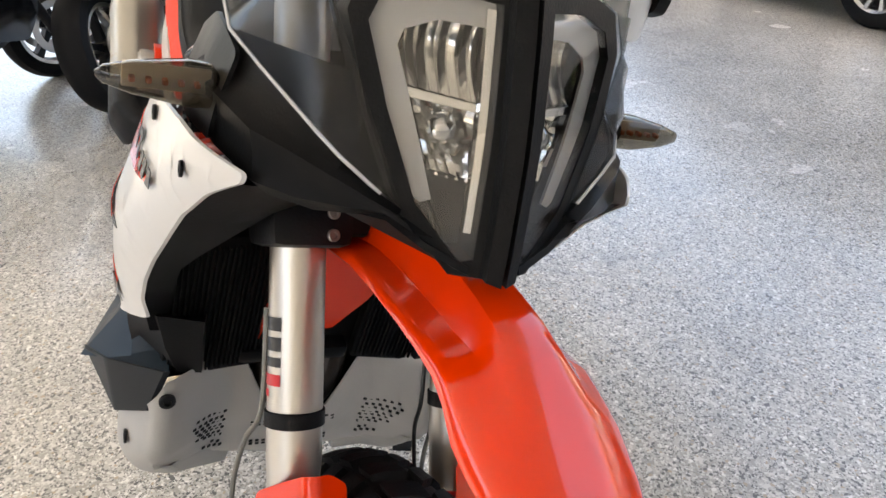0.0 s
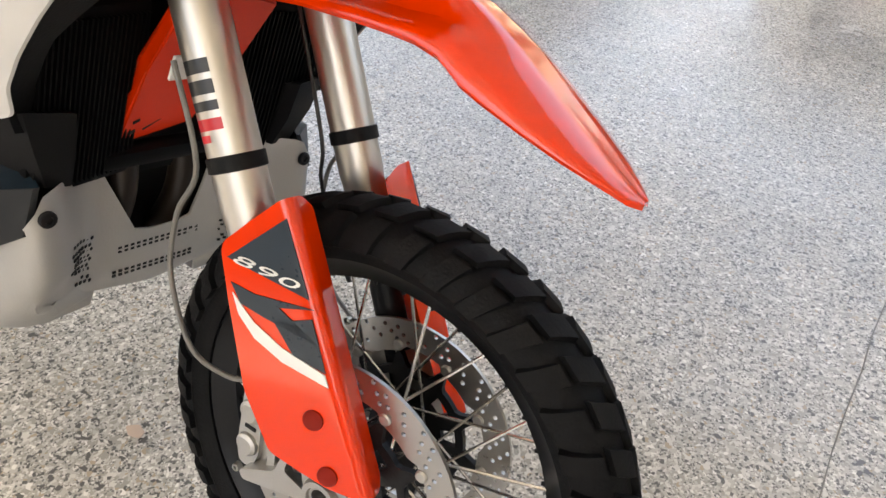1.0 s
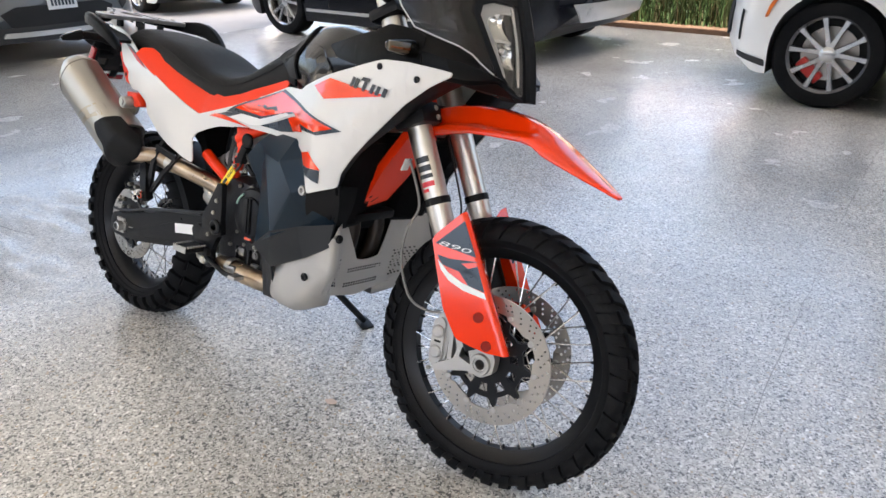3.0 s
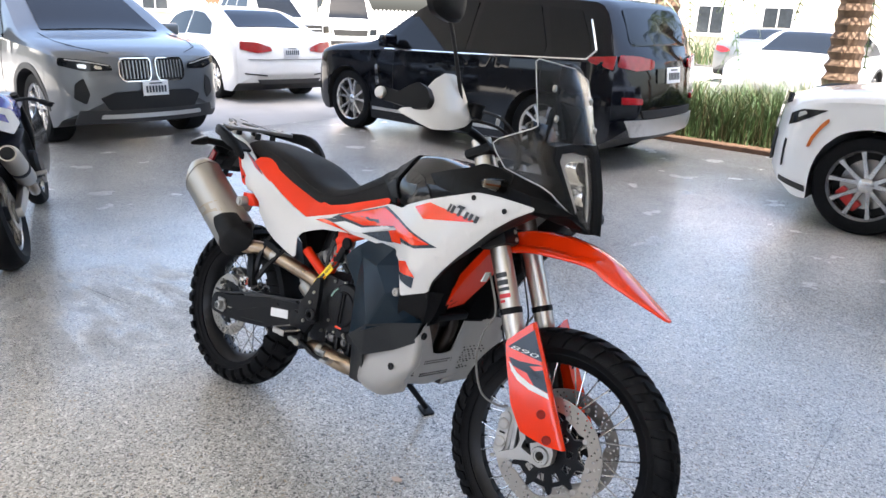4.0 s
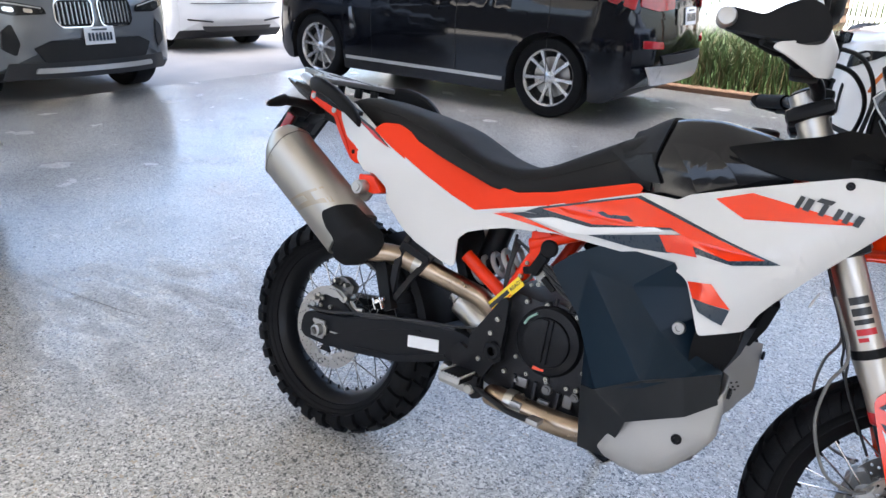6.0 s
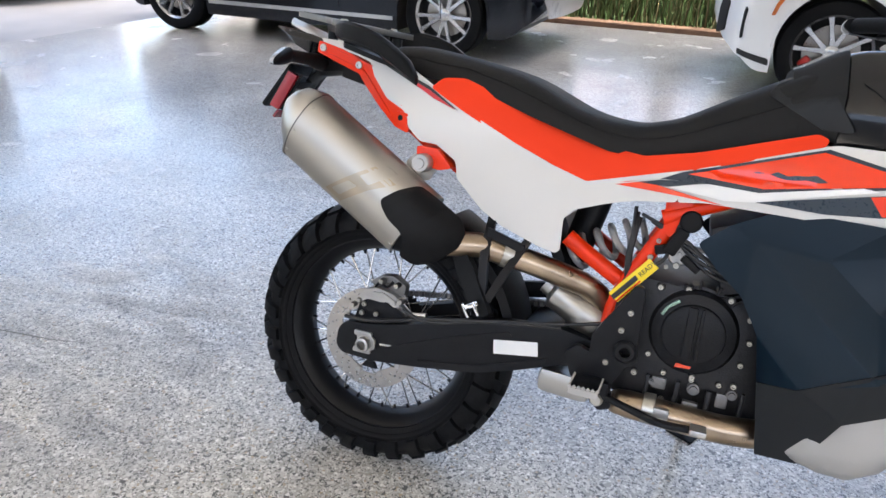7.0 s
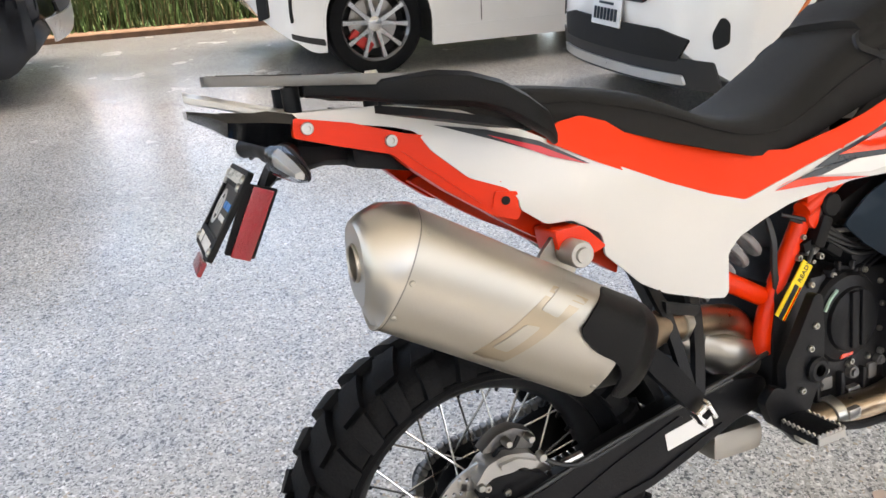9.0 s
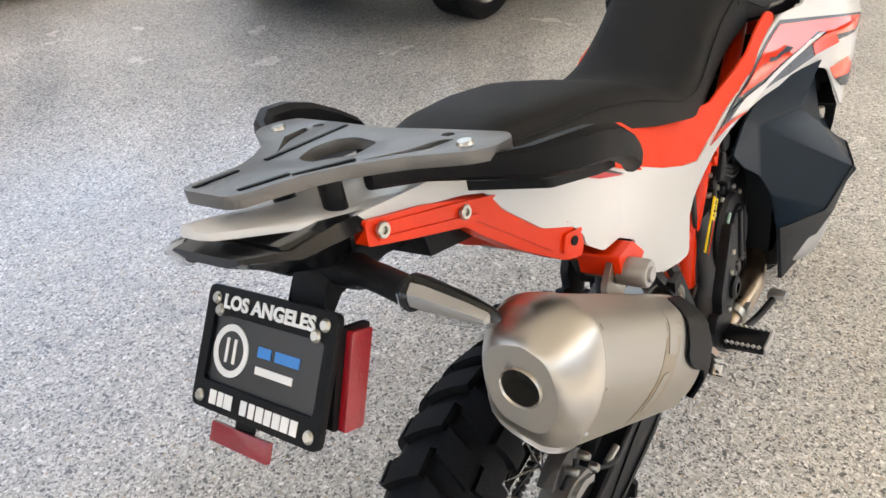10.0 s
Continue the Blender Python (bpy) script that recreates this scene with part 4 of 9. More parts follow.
    stalk = part("turn_signal", tube([(1.262, s * 0.150, 1.024), (1.268, s * 0.180, 1.036), (1.270, s * 0.208 + reach, 1.041)], [0.016, 0.012, 0.013], 14, 4), M_BLACK, bike, "slim front turn signal with smoked lens")
    rings = []
    for y, wz, wx in ((0.204, 0.012, 0.012), (0.210, 0.0190, 0.018), (0.228, 0.0195, 0.019), (0.272, 0.013, 0.014), (0.294, 0.007, 0.008), (0.300, 0.002, 0.003)):
        rings.append([Vector((1.271 + wx * math.copysign(abs(math.cos(t)) ** 0.6, math.cos(t)), s * y + reach, 1.042 + wz * math.copysign(abs(math.sin(t)) ** 0.6, math.sin(t)))) for t in (2 * math.pi * k / 16 for k in range(16))])
    part("lens", add_loft(bmesh.new(), rings), M_SMOKE_LENS, stalk, "smoked turn signal lens")
    part("signal_back", box((1.262, s * 0.244 + reach, 1.042), (0.005, 0.072, 0.022), None, 0.002), M_SIGNAL, stalk)
    for k in range(5):
        part("led", box((1.268, s * (0.220 + 0.013 * k) + reach, 1.040), (0.009, 0.005, 0.005), None, 0.001, 1), M_AMBER, stalk)


# -- handlebar, guards, mirrors --
BAR = [(0.960, -0.425, 1.200), (1.035, -0.300, 1.188), (1.095, -0.180, 1.160), (1.105, -0.080, 1.135), (1.105, 0.080, 1.135), (1.095, 0.180, 1.160), (1.035, 0.300, 1.188), (0.960, 0.425, 1.200)]
part("handlebar", tube(BAR, 0.0125, 14, 6), M_METAL_BLACK, bike, "black tapered handlebar", STEERED)
part("bar_pad", box((1.105, 0, 1.145), (0.055, 0.170, 0.050), bevel=0.012), M_BLACK, bike, "black bar clamp", STEERED)
part("dashboard", moved(box((0, 0, 0), (0.030, 0.130, 0.095), bevel=0.010), Matrix.Translation((1.235, 0, 1.190)) @ Matrix.Rotation(radians(-28), 4, "Y")), M_GLOSS, bike, "black dashboard display")
part("key_tag", moved(box((0, 0, 0), (0.003, 0.030, 0.040), bevel=0.001), Matrix.Translation((1.090, -0.050, 1.215)) @ Matrix.Rotation(radians(12), 4, "Z")), M_DECAL_WHITE, bike, "white paper price tag", STEERED)


GUARD_X = [(0.20, 1.100), (0.25, 1.115), (0.31, 1.122), (0.36, 1.116), (0.40, 1.098), (0.43, 1.072), (0.455, 1.040), (0.47, 1.000)]


def guard_face(y, z):
    return soft1(GUARD_X, abs(y)) - 0.55 * max(0.0, z - 1.19) - 0.10 * max(0.0, 1.16 - z)


for s in (-1, 1):
    part("grip", tube([(0.965, s * 0.418, 1.199), (1.030, s * 0.310, 1.189)], 0.0175, 16), M_RUBBER, bike, "", STEERED)
    part("brake_lever" if s < 0 else "clutch_lever", tube([(1.085, s * 0.235, 1.180), (1.072, s * 0.300, 1.178), (1.010, s * 0.400, 1.175)], [0.010, 0.007, 0.006], 10, 4), M_METAL_BLACK, bike, "", STEERED)
    part("bar_controls", box((1.075, s * 0.225, 1.178), (0.050, 0.060, 0.050), bevel=0.010), M_BLACK, bike, "", STEERED)
    part("reservoir", lathe([(0, -0.018), (0.022, -0.018), (0.024, -0.012), (0.024, 0.014), (0.026, 0.016), (0.026, 0.022), (0, 0.024)], Matrix.Translation((1.098, s * 0.200, 1.215)) @ Matrix.Rotation(radians(90), 4, "X"), 20), M_BLACK, bike, "", STEERED)
    hg = part("hand_guard", panel([(s * y, z) for y, z in [(0.215, 1.190), (0.222, 1.250), (0.245, 1.285), (0.280, 1.297), (0.330, 1.288), (0.372, 1.264), (0.400, 1.236), (0.410, 1.205), (0.425, 1.180), (0.452, 1.167), (0.455, 1.156), (0.420, 1.140), (0.388, 1.132), (0.330, 1.143), (0.260, 1.165)]], guard_face, 0.004, 0.012, put=to_front, r=0.008), M_WHITE, bike, "white plastic hand guard", STEERED)
    part("guard_wing", panel([(0.936, 1.197), (0.942, 1.211), (0.958, 1.216), (1.008, 1.208), (1.035, 1.226), (1.065, 1.240), (1.092, 1.228), (1.106, 1.202), (1.100, 1.180), (1.070, 1.170), (1.000, 1.177), (0.955, 1.181)], lambda x, z: 0.438 - 0.9 * max(0.0, x - 1.06) ** 1.5, 0.022, 0.02, 0.0, s, r=0.008), M_BLACK, hg, "black hand guard insert")
    part("bar_end", lathe([(0, -0.014), (0.013, -0.012), (0.016, -0.006), (0.016, 0.014), (0.012, 0.020)], Matrix.Translation((0.954, s * 0.440, 1.198)) @ Matrix.Rotation(radians(s * -8), 4, "Z") @ Matrix.Scale(-s, 4, (0, 1, 0)), 18), M_CAST, hg)
    part("guard_mount", tube([(0.952, s * 0.438, 1.205), (1.010, s * 0.400, 1.205), (1.062, s * 0.340, 1.212), (1.085, s * 0.270, 1.210), (1.090, s * 0.210, 1.185)], 0.008, 8, 5), M_METAL_BLACK, hg)
    mirror = part("mirror_stalk", tube([(1.085, s * 0.245, 1.195), (1.085, s * 0.270, 1.250), (1.075, s * 0.340, 1.370), (1.070, s * 0.375, 1.420)], 0.0055, 10, 5), M_METAL_BLACK, bike, "black mirror stalk", STEERED)
    rings = []
    for x, k in ((1.100, 0.45), (1.094, 0.8), (1.080, 1.0), (1.062, 1.0), (1.058, 0.94)):
        rings.append([Vector((x, s * (0.405 + 0.072 * k * math.copysign(abs(math.cos(t)) ** 0.7, math.cos(t))), 1.455 + 0.047 * k * math.copysign(abs(math.sin(t)) ** 0.7, math.sin(t)))) for t in (2 * math.pi * j / 28 for j in range(28))])
    part("mirror_head", add_loft(bmesh.new(), rings), M_BLACK, mirror, "black mirror housing")
part("throttle_cables", tube([(1.09, -0.23, 1.19), (1.15, -0.15, 1.190), (1.185, -0.06, 1.150), (1.17, -0.02, 1.080), (1.10, -0.03, 0.98)], 0.0045, 8, 6), M_CABLE, bike, "", STEERED)
part("brake_hose", tube([(1.10, -0.21, 1.22), (1.16, -0.16, 1.215), (1.195, -0.09, 1.160), (1.190, -0.06, 1.05), (1.23, -0.08, 0.92)], 0.0042, 8, 6), M_CABLE, bike, "", STEERED)
part("steering_head", tube([Vector((1.456, 0, 0.3235)) + HEAD_WAY * t for t in (0.60, 0.83)], 0.034, 20), M_ORANGE_METAL, bike, "orange frame steering head")
part("screen_frame", tube([(1.28, -0.07, 1.14), (1.30, -0.07, 1.30), (1.30, 0.07, 1.30), (1.28, 0.07, 1.14)], 0.006, 8), M_METAL_BLACK, bike)


# -- bodywork: white shrouds, tail, seat, tank --
WHITE_Y = [(-0.34, 0.062), (-0.20, 0.082), (-0.09, 0.108), (0.0, 0.134), (0.06, 0.145), (0.13, 0.155), (0.22, 0.156), (0.42, 0.152), (0.60, 0.160), (0.78, 0.185), (0.92, 0.227), (1.04, 0.276), (1.13, 0.278), (1.22, 0.262), (1.31, 0.240), (1.40, 0.206)]
SHROUD_EDGE = [(0.662, 1.100), (0.703, 1.112), (0.765, 1.160), (0.862, 1.247), (0.934, 1.315), (0.99, 1.40)]      # leading edge: height, place


def white_depth(x, z):
    """Distance of the white bodywork from the middle plane; the leading edge of the shroud tucks in."""
    crease = lerp1([(0.3, 0.83), (0.85, 0.845), (1.14, 0.845), (1.4, 1.0)], x)
    y = soft1(WHITE_Y, x)
    k = min(1.0, max(0.0, (x - 0.42) / 0.4))
    y -= (1 - k) * (0.15 * max(0.0, z - 0.85) + 0.06 * max(0.0, 0.80 - z))
    if k > 0:
        y -= k * (lerp1([(0.95, 0.42), (1.2, 0.14)], x) * max(0.0, z - crease) + lerp1([(0.95, 0.26), (1.04, 0.03)], x) * max(0.0, crease - z))
        d = (lerp1(SHROUD_EDGE, z) - x) * 0.75
        y -= 0.036 * max(0.0, min(1.2, 1 - d / 0.07)) ** 2
    return y


TAIL = [(-0.236, 1.006), (-0.234, 1.000), (-0.215, 0.997), (-0.090, 0.972), (-0.060, 0.962), (-0.045, 0.935), (-0.002, 0.892), (0.045, 0.872), (0.058, 0.856), (0.060, 0.840), (0.094, 0.814), (0.132, 0.813), (0.177, 0.786), (0.182, 0.770), (0.183, 0.752), (0.245, 0.694), (0.290, 0.668), (0.370, 0.640), (0.408, 0.632), (0.416, 0.640),
        (0.414, 0.705), (0.436, 0.727), (0.489, 0.747), (0.540, 0.762), (0.618, 0.772), (0.640, 0.838), (0.448, 0.785), (0.380, 0.806), (0.298, 0.838), (0.180, 0.892), (0.085, 0.942), (0.000, 0.982), (-0.090, 1.000)]
SHROUD = [(0.618, 0.772), (0.672, 0.780), (0.766, 0.780), (0.876, 0.781), (0.953, 0.779), (0.980, 0.771), (0.992, 0.762), (1.014, 0.718), (1.036, 0.672), (1.112, 0.701), (1.127, 0.738), (1.154, 0.776), (1.196, 0.827), (1.243, 0.880), (1.283, 0.925), (1.332, 0.966), (1.374, 0.994), (1.374, 1.003), (1.340, 1.008), (1.283, 1.013), (1.222, 1.012), (1.159, 0.993), (1.062, 0.963), (0.947, 0.926), (0.930, 0.912), (0.857, 0.912), (0.640, 0.838)]
SEATSTRIPE = [(0.105, 0.926), (0.128, 0.948), (0.172, 0.952), (0.318, 0.903), (0.475, 0.856), (0.547, 0.848), (0.640, 0.868), (0.828, 0.927), (0.845, 0.920), (0.842, 0.907), (0.640, 0.834), (0.528, 0.797), (0.447, 0.780), (0.380, 0.802), (0.298, 0.833), (0.180, 0.887)]


def stripe_depth(x, z):
    low = lerp1([(0.1, 0.935), (0.30, 0.84), (0.447, 0.787), (0.64, 0.84), (0.85, 0.91)], x)
    return soft1(WHITE_Y, x) - 0.004 - 0.35 * max(0.0, z - low) - (0.03 if x > 0.7 else 0.0) * max(0, (x - 0.7) / 0.15)


SEAT_TOP = [(-0.060, 0.985), (-0.02, 1.006), (0.05, 1.012), (0.15, 0.999), (0.25, 0.983), (0.30, 0.970), (0.345, 0.951), (0.41, 0.922), (0.46, 0.910), (0.525, 0.905), (0.595, 0.924), (0.65, 0.956), (0.705, 0.987), (0.815, 1.045)]
SEAT_LOW = [(-0.060, 0.965), (0.10, 0.940), (0.172, 0.942), (0.318, 0.893), (0.475, 0.848), (0.547, 0.840), (0.640, 0.860), (0.815, 0.918)]
SEAT_W = [(-0.060, 0.070), (0.05, 0.100), (0.20, 0.132), (0.35, 0.142), (0.50, 0.138), (0.62, 0.122), (0.72, 0.118), (0.815, 0.135)]


def seat_ring(x, shrink=1.0):
    zt, zl, w = soft1(SEAT_TOP, x), lerp1(SEAT_LOW, x), soft1(SEAT_W, x) * shrink
    sec = [(1.0, 0.0), (1.01, 0.25), (0.98, 0.48), (0.93, 0.68), (0.82, 0.87), (0.66, 0.955), (0.45, 0.985), (0.22, 0.997)]
    right = [(a * w, zl + b * (zt - zl)) for a, b in sec]
    pts = [(-y, z) for y, z in right] + [(0, zt)] + right[::-1]
    return [Vector((x, y, z)) for y, z in pts]


rings = [seat_ring(-0.064, 0.80)] + [seat_ring(-0.060 + 0.875 * k / 44) for k in range(45)]
seat = part("seat", add_loft(bmesh.new(), rings), M_SEAT, bike, "long black grained seat with a lower rider's dip", sharp=60)
part("seat_seam", tube([Vector((0.02 + 0.77 * k / 40, -1.012 * soft1(SEAT_W, 0.02 + 0.77 * k / 40) * 0.965, lerp1(SEAT_LOW, 0.02 + 0.77 * k / 40) + 0.56 * (soft1(SEAT_TOP, 0.02 + 0.77 * k / 40) - lerp1(SEAT_LOW, 0.02 + 0.77 * k / 40)))) for k in range(41)], 0.0016, 5), M_SEAT, seat)
for s in (-1, 1):
    part("seat_stripe", panel(SEATSTRIPE, stripe_depth, 0.004, 0.03, 0.0012, s, r=0.008), M_SEAT_ORANGE, seat, "orange seat side stripe")

TANK_TOP = [(0.780, 1.028), (0.826, 1.060), (0.874, 1.080), (0.95, 1.086), (1.032, 1.074), (1.12, 1.055)]
TANK_LOW = [(0.780, 0.915), (0.89, 0.905), (0.94, 0.900), (1.12, 0.96)]
TANK_W = [(0.780, 0.120), (0.85, 0.160), (0.95, 0.195), (1.05, 0.200), (1.12, 0.175)]


def tank_ring(x, k=1.0):
    zt, zl, w = soft1(TANK_TOP, x), lerp1(TANK_LOW, x), soft1(TANK_W, x) * k
    sec = [(0.95, 0.0), (1.0, 0.28), (0.985, 0.50), (0.76, 0.76), (0.60, 0.93), (0.53, 0.975), (0.25, 1.0)]
    right = [(a * w, zl + b * (zt - zl)) for a, b in sec]
    return [Vector((x, y, z)) for y, z in [(-y, z) for y, z in right] + [(0, zt)] + right[::-1]]


tank = part("fuel_tank", add_loft(bmesh.new(), [tank_ring(0.78 + 0.34 * k / 20) for k in range(21)]), M_GLOSS, bike, "glossy black fuel tank", sharp=40)
part("tank_cover", add_loft(bmesh.new(), [[p + Vector((0, 0, 0.007)) for p in tank_ring(0.775 + 0.080 * k / 5, 1.035)] for k in range(6)]), M_SEAT, tank, "matt black cover behind the tank", sharp=25)


def tank_side(x, z):
    """How far out the tank's flank lies."""
    zt, zl = soft1(TANK_TOP, x), lerp1(TANK_LOW, x)
    return lerp1([(0.0, 0.95), (0.28, 1.0), (0.50, 0.985), (0.76, 0.76), (0.93, 0.60), (1.0, 0.30)], (z - zl) / (zt - zl)) * soft1(TANK_W, x)


for s in (-1, 1):
    part("tank_flank", panel([(0.874, 1.020), (0.927, 1.026), (0.974, 1.015), (1.013, 0.987), (1.035, 0.953), (1.030, 0.925), (0.966, 0.920), (0.936, 0.966), (0.894, 1.008)], tank_side, 0.006, 0.018, 0.005, s, r=0.014), M_GLOSS, tank, "raised glossy flank of the tank")
    part("cover_flank", panel([(0.738, 0.985), (0.752, 1.006), (0.800, 1.030), (0.822, 1.030), (0.846, 0.985), (0.880, 0.934), (0.832, 0.934), (0.790, 0.958)], tank_side, 0.006, 0.018, 0.008, s, r=0.010), M_BLOCK, tank, "matt flank of the cover behind the tank")
part("filler_cap", lathe([(0, 0.006), (0.026, 0.006), (0.030, 0.002), (0.030, -0.02)], Matrix.Translation((1.02, 0, 1.078)) @ Matrix.Rotation(radians(90), 4, "X"), 28), M_METAL_BLACK, tank)

for s in (-1, 1):
    tail = part("tail_panel", panel(TAIL, white_depth, 0.004, 0.035, 0, s, r=0.006), M_WHITE, bike, "white plastic tail side panel")
    part("tail_graphic", panel([(-0.036, 0.967), (0.030, 0.952), (0.098, 0.928), (0.170, 0.886), (0.112, 0.906), (0.036, 0.938)], white_depth, 0.0008, 0.03, 0.0016, s), M_DECAL_DARK, tail)
    part("tail_graphic", panel([(0.030, 0.945), (0.098, 0.921), (0.166, 0.886), (0.110, 0.905)], white_depth, 0.0008, 0.03, 0.0026, s), M_DECAL_RED, tail)
    sh = part("shroud", panel(SHROUD, white_depth, 0.004, 0.03, 0, s, r=0.010), M_WHITE, bike, "white tank shroud with orange and navy graphics")
    for nm, mat, lift, pts in (
            ("navy_graphic", M_DECAL_NAVY, 0.0016, [(0.584, 0.812), (0.623, 0.831), (0.847, 0.904), (1.146, 0.840), (1.068, 0.819), (0.988, 0.822), (0.935, 0.806), (0.859, 0.796), (0.750, 0.796), (0.912, 0.838), (0.966, 0.852), (0.936, 0.853), (0.760, 0.813), (0.667, 0.815)]),
            ("orange_graphic", M_ORANGE, 0.0030, [(0.630, 0.828), (0.841, 0.898), (1.120, 0.842), (1.060, 0.826), (0.988, 0.835), (1.001, 0.816), (0.936, 0.809), (0.914, 0.838), (0.960, 0.849), (0.934, 0.857), (0.759, 0.822)]),
            ("white_graphic", M_DECAL_WHITE, 0.0040, [(0.598, 0.799), (0.667, 0.816), (0.753, 0.814), (0.902, 0.850), (0.925, 0.848), (0.749, 0.796), (0.700, 0.790)]),
            ("orange_graphic", M_ORANGE, 0.0030, [(0.503, 0.789), (0.557, 0.803), (0.602, 0.796), (0.702, 0.781), (0.600, 0.786)]),
            ("navy_graphic", M_DECAL_NAVY, 0.0036, [(0.547, 0.800), (0.584, 0.810), (0.668, 0.818), (0.600, 0.799)]),
            ("orange_graphic", M_ORANGE, 0.0016, [(0.992, 0.766), (1.040, 0.776), (1.083, 0.738), (1.010, 0.737)]),
            ("navy_graphic", M_DECAL_NAVY, 0.0028, [(1.009, 0.738), (1.082, 0.737), (1.074, 0.704), (1.026, 0.718)]),
            ("orange_graphic", M_ORANGE, 0.0016, [(1.003, 0.930), (1.067, 0.954), (1.244, 0.936), (1.237, 0.932), (1.066, 0.905)])):
        part(nm, panel(pts, white_depth, 0.0008, 0.03, lift, s), mat, sh)
    # maker's mark as plain slanted shapes
    for k, (a, b) in enumerate(((1.140, 1.148), (1.153, 1.164), (1.172, 1.196), (1.179, 1.188), (1.202, 1.211), (1.217, 1.226), (1.234, 1.244))):
        hi, lo_ = (0.968, 0.960) if k == 2 else (0.966 - 0.16 * (a - 1.14), 0.944 - 0.13 * (a - 1.14))
        part("maker_mark", panel([(a, lo_), (a + 0.006, hi), (b + 0.006, hi - 0.002), (b, lo_ - 0.002)], white_depth, 0.0008, 0.03, 0.0032, s), M_DECAL_DARK, sh)
    for (x, z) in ((1.216, 0.996), (1.311, 0.979)):
        part("screw", moved(bolt_head(0.0075, 0.003), Matrix.Translation((x, s * (white_depth(x, z) + 0.0005), z)) @ Matrix.Scale(-s, 4, (0, 1, 0))), M_METAL_BLACK, sh)
    # black inner duct between shroud and radiator
    lead = [(z, lerp1([(0.701, 1.110), (0.738, 1.126), (0.776, 1.153), (0.827, 1.194), (0.880, 1.241), (0.925, 1.281), (0.966, 1.330), (0.994, 1.368)], z) - 0.003) for z in (0.680, 0.701, 0.720, 0.738, 0.757, 0.776, 0.800, 0.827, 0.853, 0.880, 0.903, 0.925, 0.946, 0.966, 0.985)]
    rows = []
    for dx, k in ((0.0, 0.0), (-0.002, 0.25), (-0.008, 0.62), (-0.014, 0.96), (-0.022, 1.0), (-0.085, 1.05)):
        rows.append([Vector((x + dx, s * (white_depth(x, z) - 0.003 - k * (0.040 + 0.42 * max(0.0, z - 0.80))), z - 0.006 * k)) for z, x in lead])
    duct = add_loft(bmesh.new(), rows, cap=False, closed=False)
    part("air_duct", duct, M_BLACK, bike, "black air duct behind the shroud", sharp=40)
    low = [[Vector((x, s * d, z)) for x, d, z in q] for q in (((1.030, 0.256, 0.676), (1.112, 0.225, 0.704), (1.122, 0.170, 0.700), (1.040, 0.150, 0.680)), ((1.028, 0.252, 0.640), (1.104, 0.212, 0.650), (1.106, 0.165, 0.640), (1.040, 0.150, 0.640)), ((1.030, 0.243, 0.596), (1.084, 0.192, 0.596), (1.080, 0.160, 0.590), (1.040, 0.150, 0.590)))]
    part("duct_foot", add_loft(bmesh.new(), low), M_BLACK, bike, "black foot of the air duct")
# top of the tail, rack and grab handles
part("tail_top", add_loft(bmesh.new(), [[Vector((x, 0.016 + y * w, z + dz)) for y, dz in ((-1, -0.005), (-1, 0.0), (-0.96, 0.0025), (-0.7, 0.004), (-0.3, 0.009), (0.3, 0.009), (0.7, 0.004), (0.96, 0.0025), (1, 0.0), (1, -0.005))] for x, w, z in ((-0.331, 0.012, 1.040), (-0.324, 0.022, 1.037), (-0.300, 0.036, 1.030), (-0.262, 0.050, 1.018), (-0.214, 0.061, 1.0035), (-0.150, 0.070, 0.991), (-0.080, 0.084, 0.980), (0.020, 0.094, 0.962))]), M_WHITE, bike, "white blade-like tail tip", sharp=50)
RACK = rounded([(-0.304, -0.010), (-0.296, -0.020), (-0.236, -0.038), (-0.205, -0.056), (-0.165, -0.098), (-0.137, -0.146), (-0.118, -0.160), (-0.086, -0.160), (-0.070, -0.146), (-0.076, -0.070), (-0.084, 0.0), (-0.076, 0.070), (-0.070, 0.146), (-0.086, 0.160), (-0.118, 0.160), (-0.137, 0.146), (-0.165, 0.098), (-0.205, 0.068), (-0.236, 0.054), (-0.296, 0.054), (-0.304, 0.046)], 0.008)
flat = lambda u, v, h: (u, v, h - 0.105 * (u + 0.3) + 0.03 * v)
rack = part("luggage_rack", plate(RACK, 1.051, 1.064, flat, [rounded([(-0.206, -0.012), (-0.174, -0.041), (-0.133, -0.034), (-0.122, 0.004), (-0.134, 0.023), (-0.165, 0.025), (-0.200, 0.010)], 0.008), rounded([(-0.190, 0.050), (-0.150, 0.074), (-0.110, 0.086), (-0.104, 0.100), (-0.140, 0.094)], 0.005), rounded([(-0.190, -0.058), (-0.150, -0.082), (-0.110, -0.094), (-0.104, -0.108), (-0.140, -0.102)], 0.005), circle(-0.092, -0.090, 0.007, 12), circle(-0.092, 0.090, 0.007, 12)], 0.003), M_RACK, bike, "dark satin luggage rack plate with grab handles")
for (u, v, w, t) in ((-0.272, 0.040, 0.050, 0), (-0.264, -0.016, 0.050, -14), (-0.150, 0.046, 0.130, 6), (-0.214, -0.040, 0.060, -28)):
    part("rack_groove", moved(box((0, 0, 0), (w, 0.006, 0.0016), bevel=0.0006, seg=1), Matrix.Translation(flat(u, v, 1.0646)) @ Matrix.Rotation(radians(6), 4, "Y") @ Matrix.Rotation(radians(t), 4, "Z")), M_BLACK, rack)
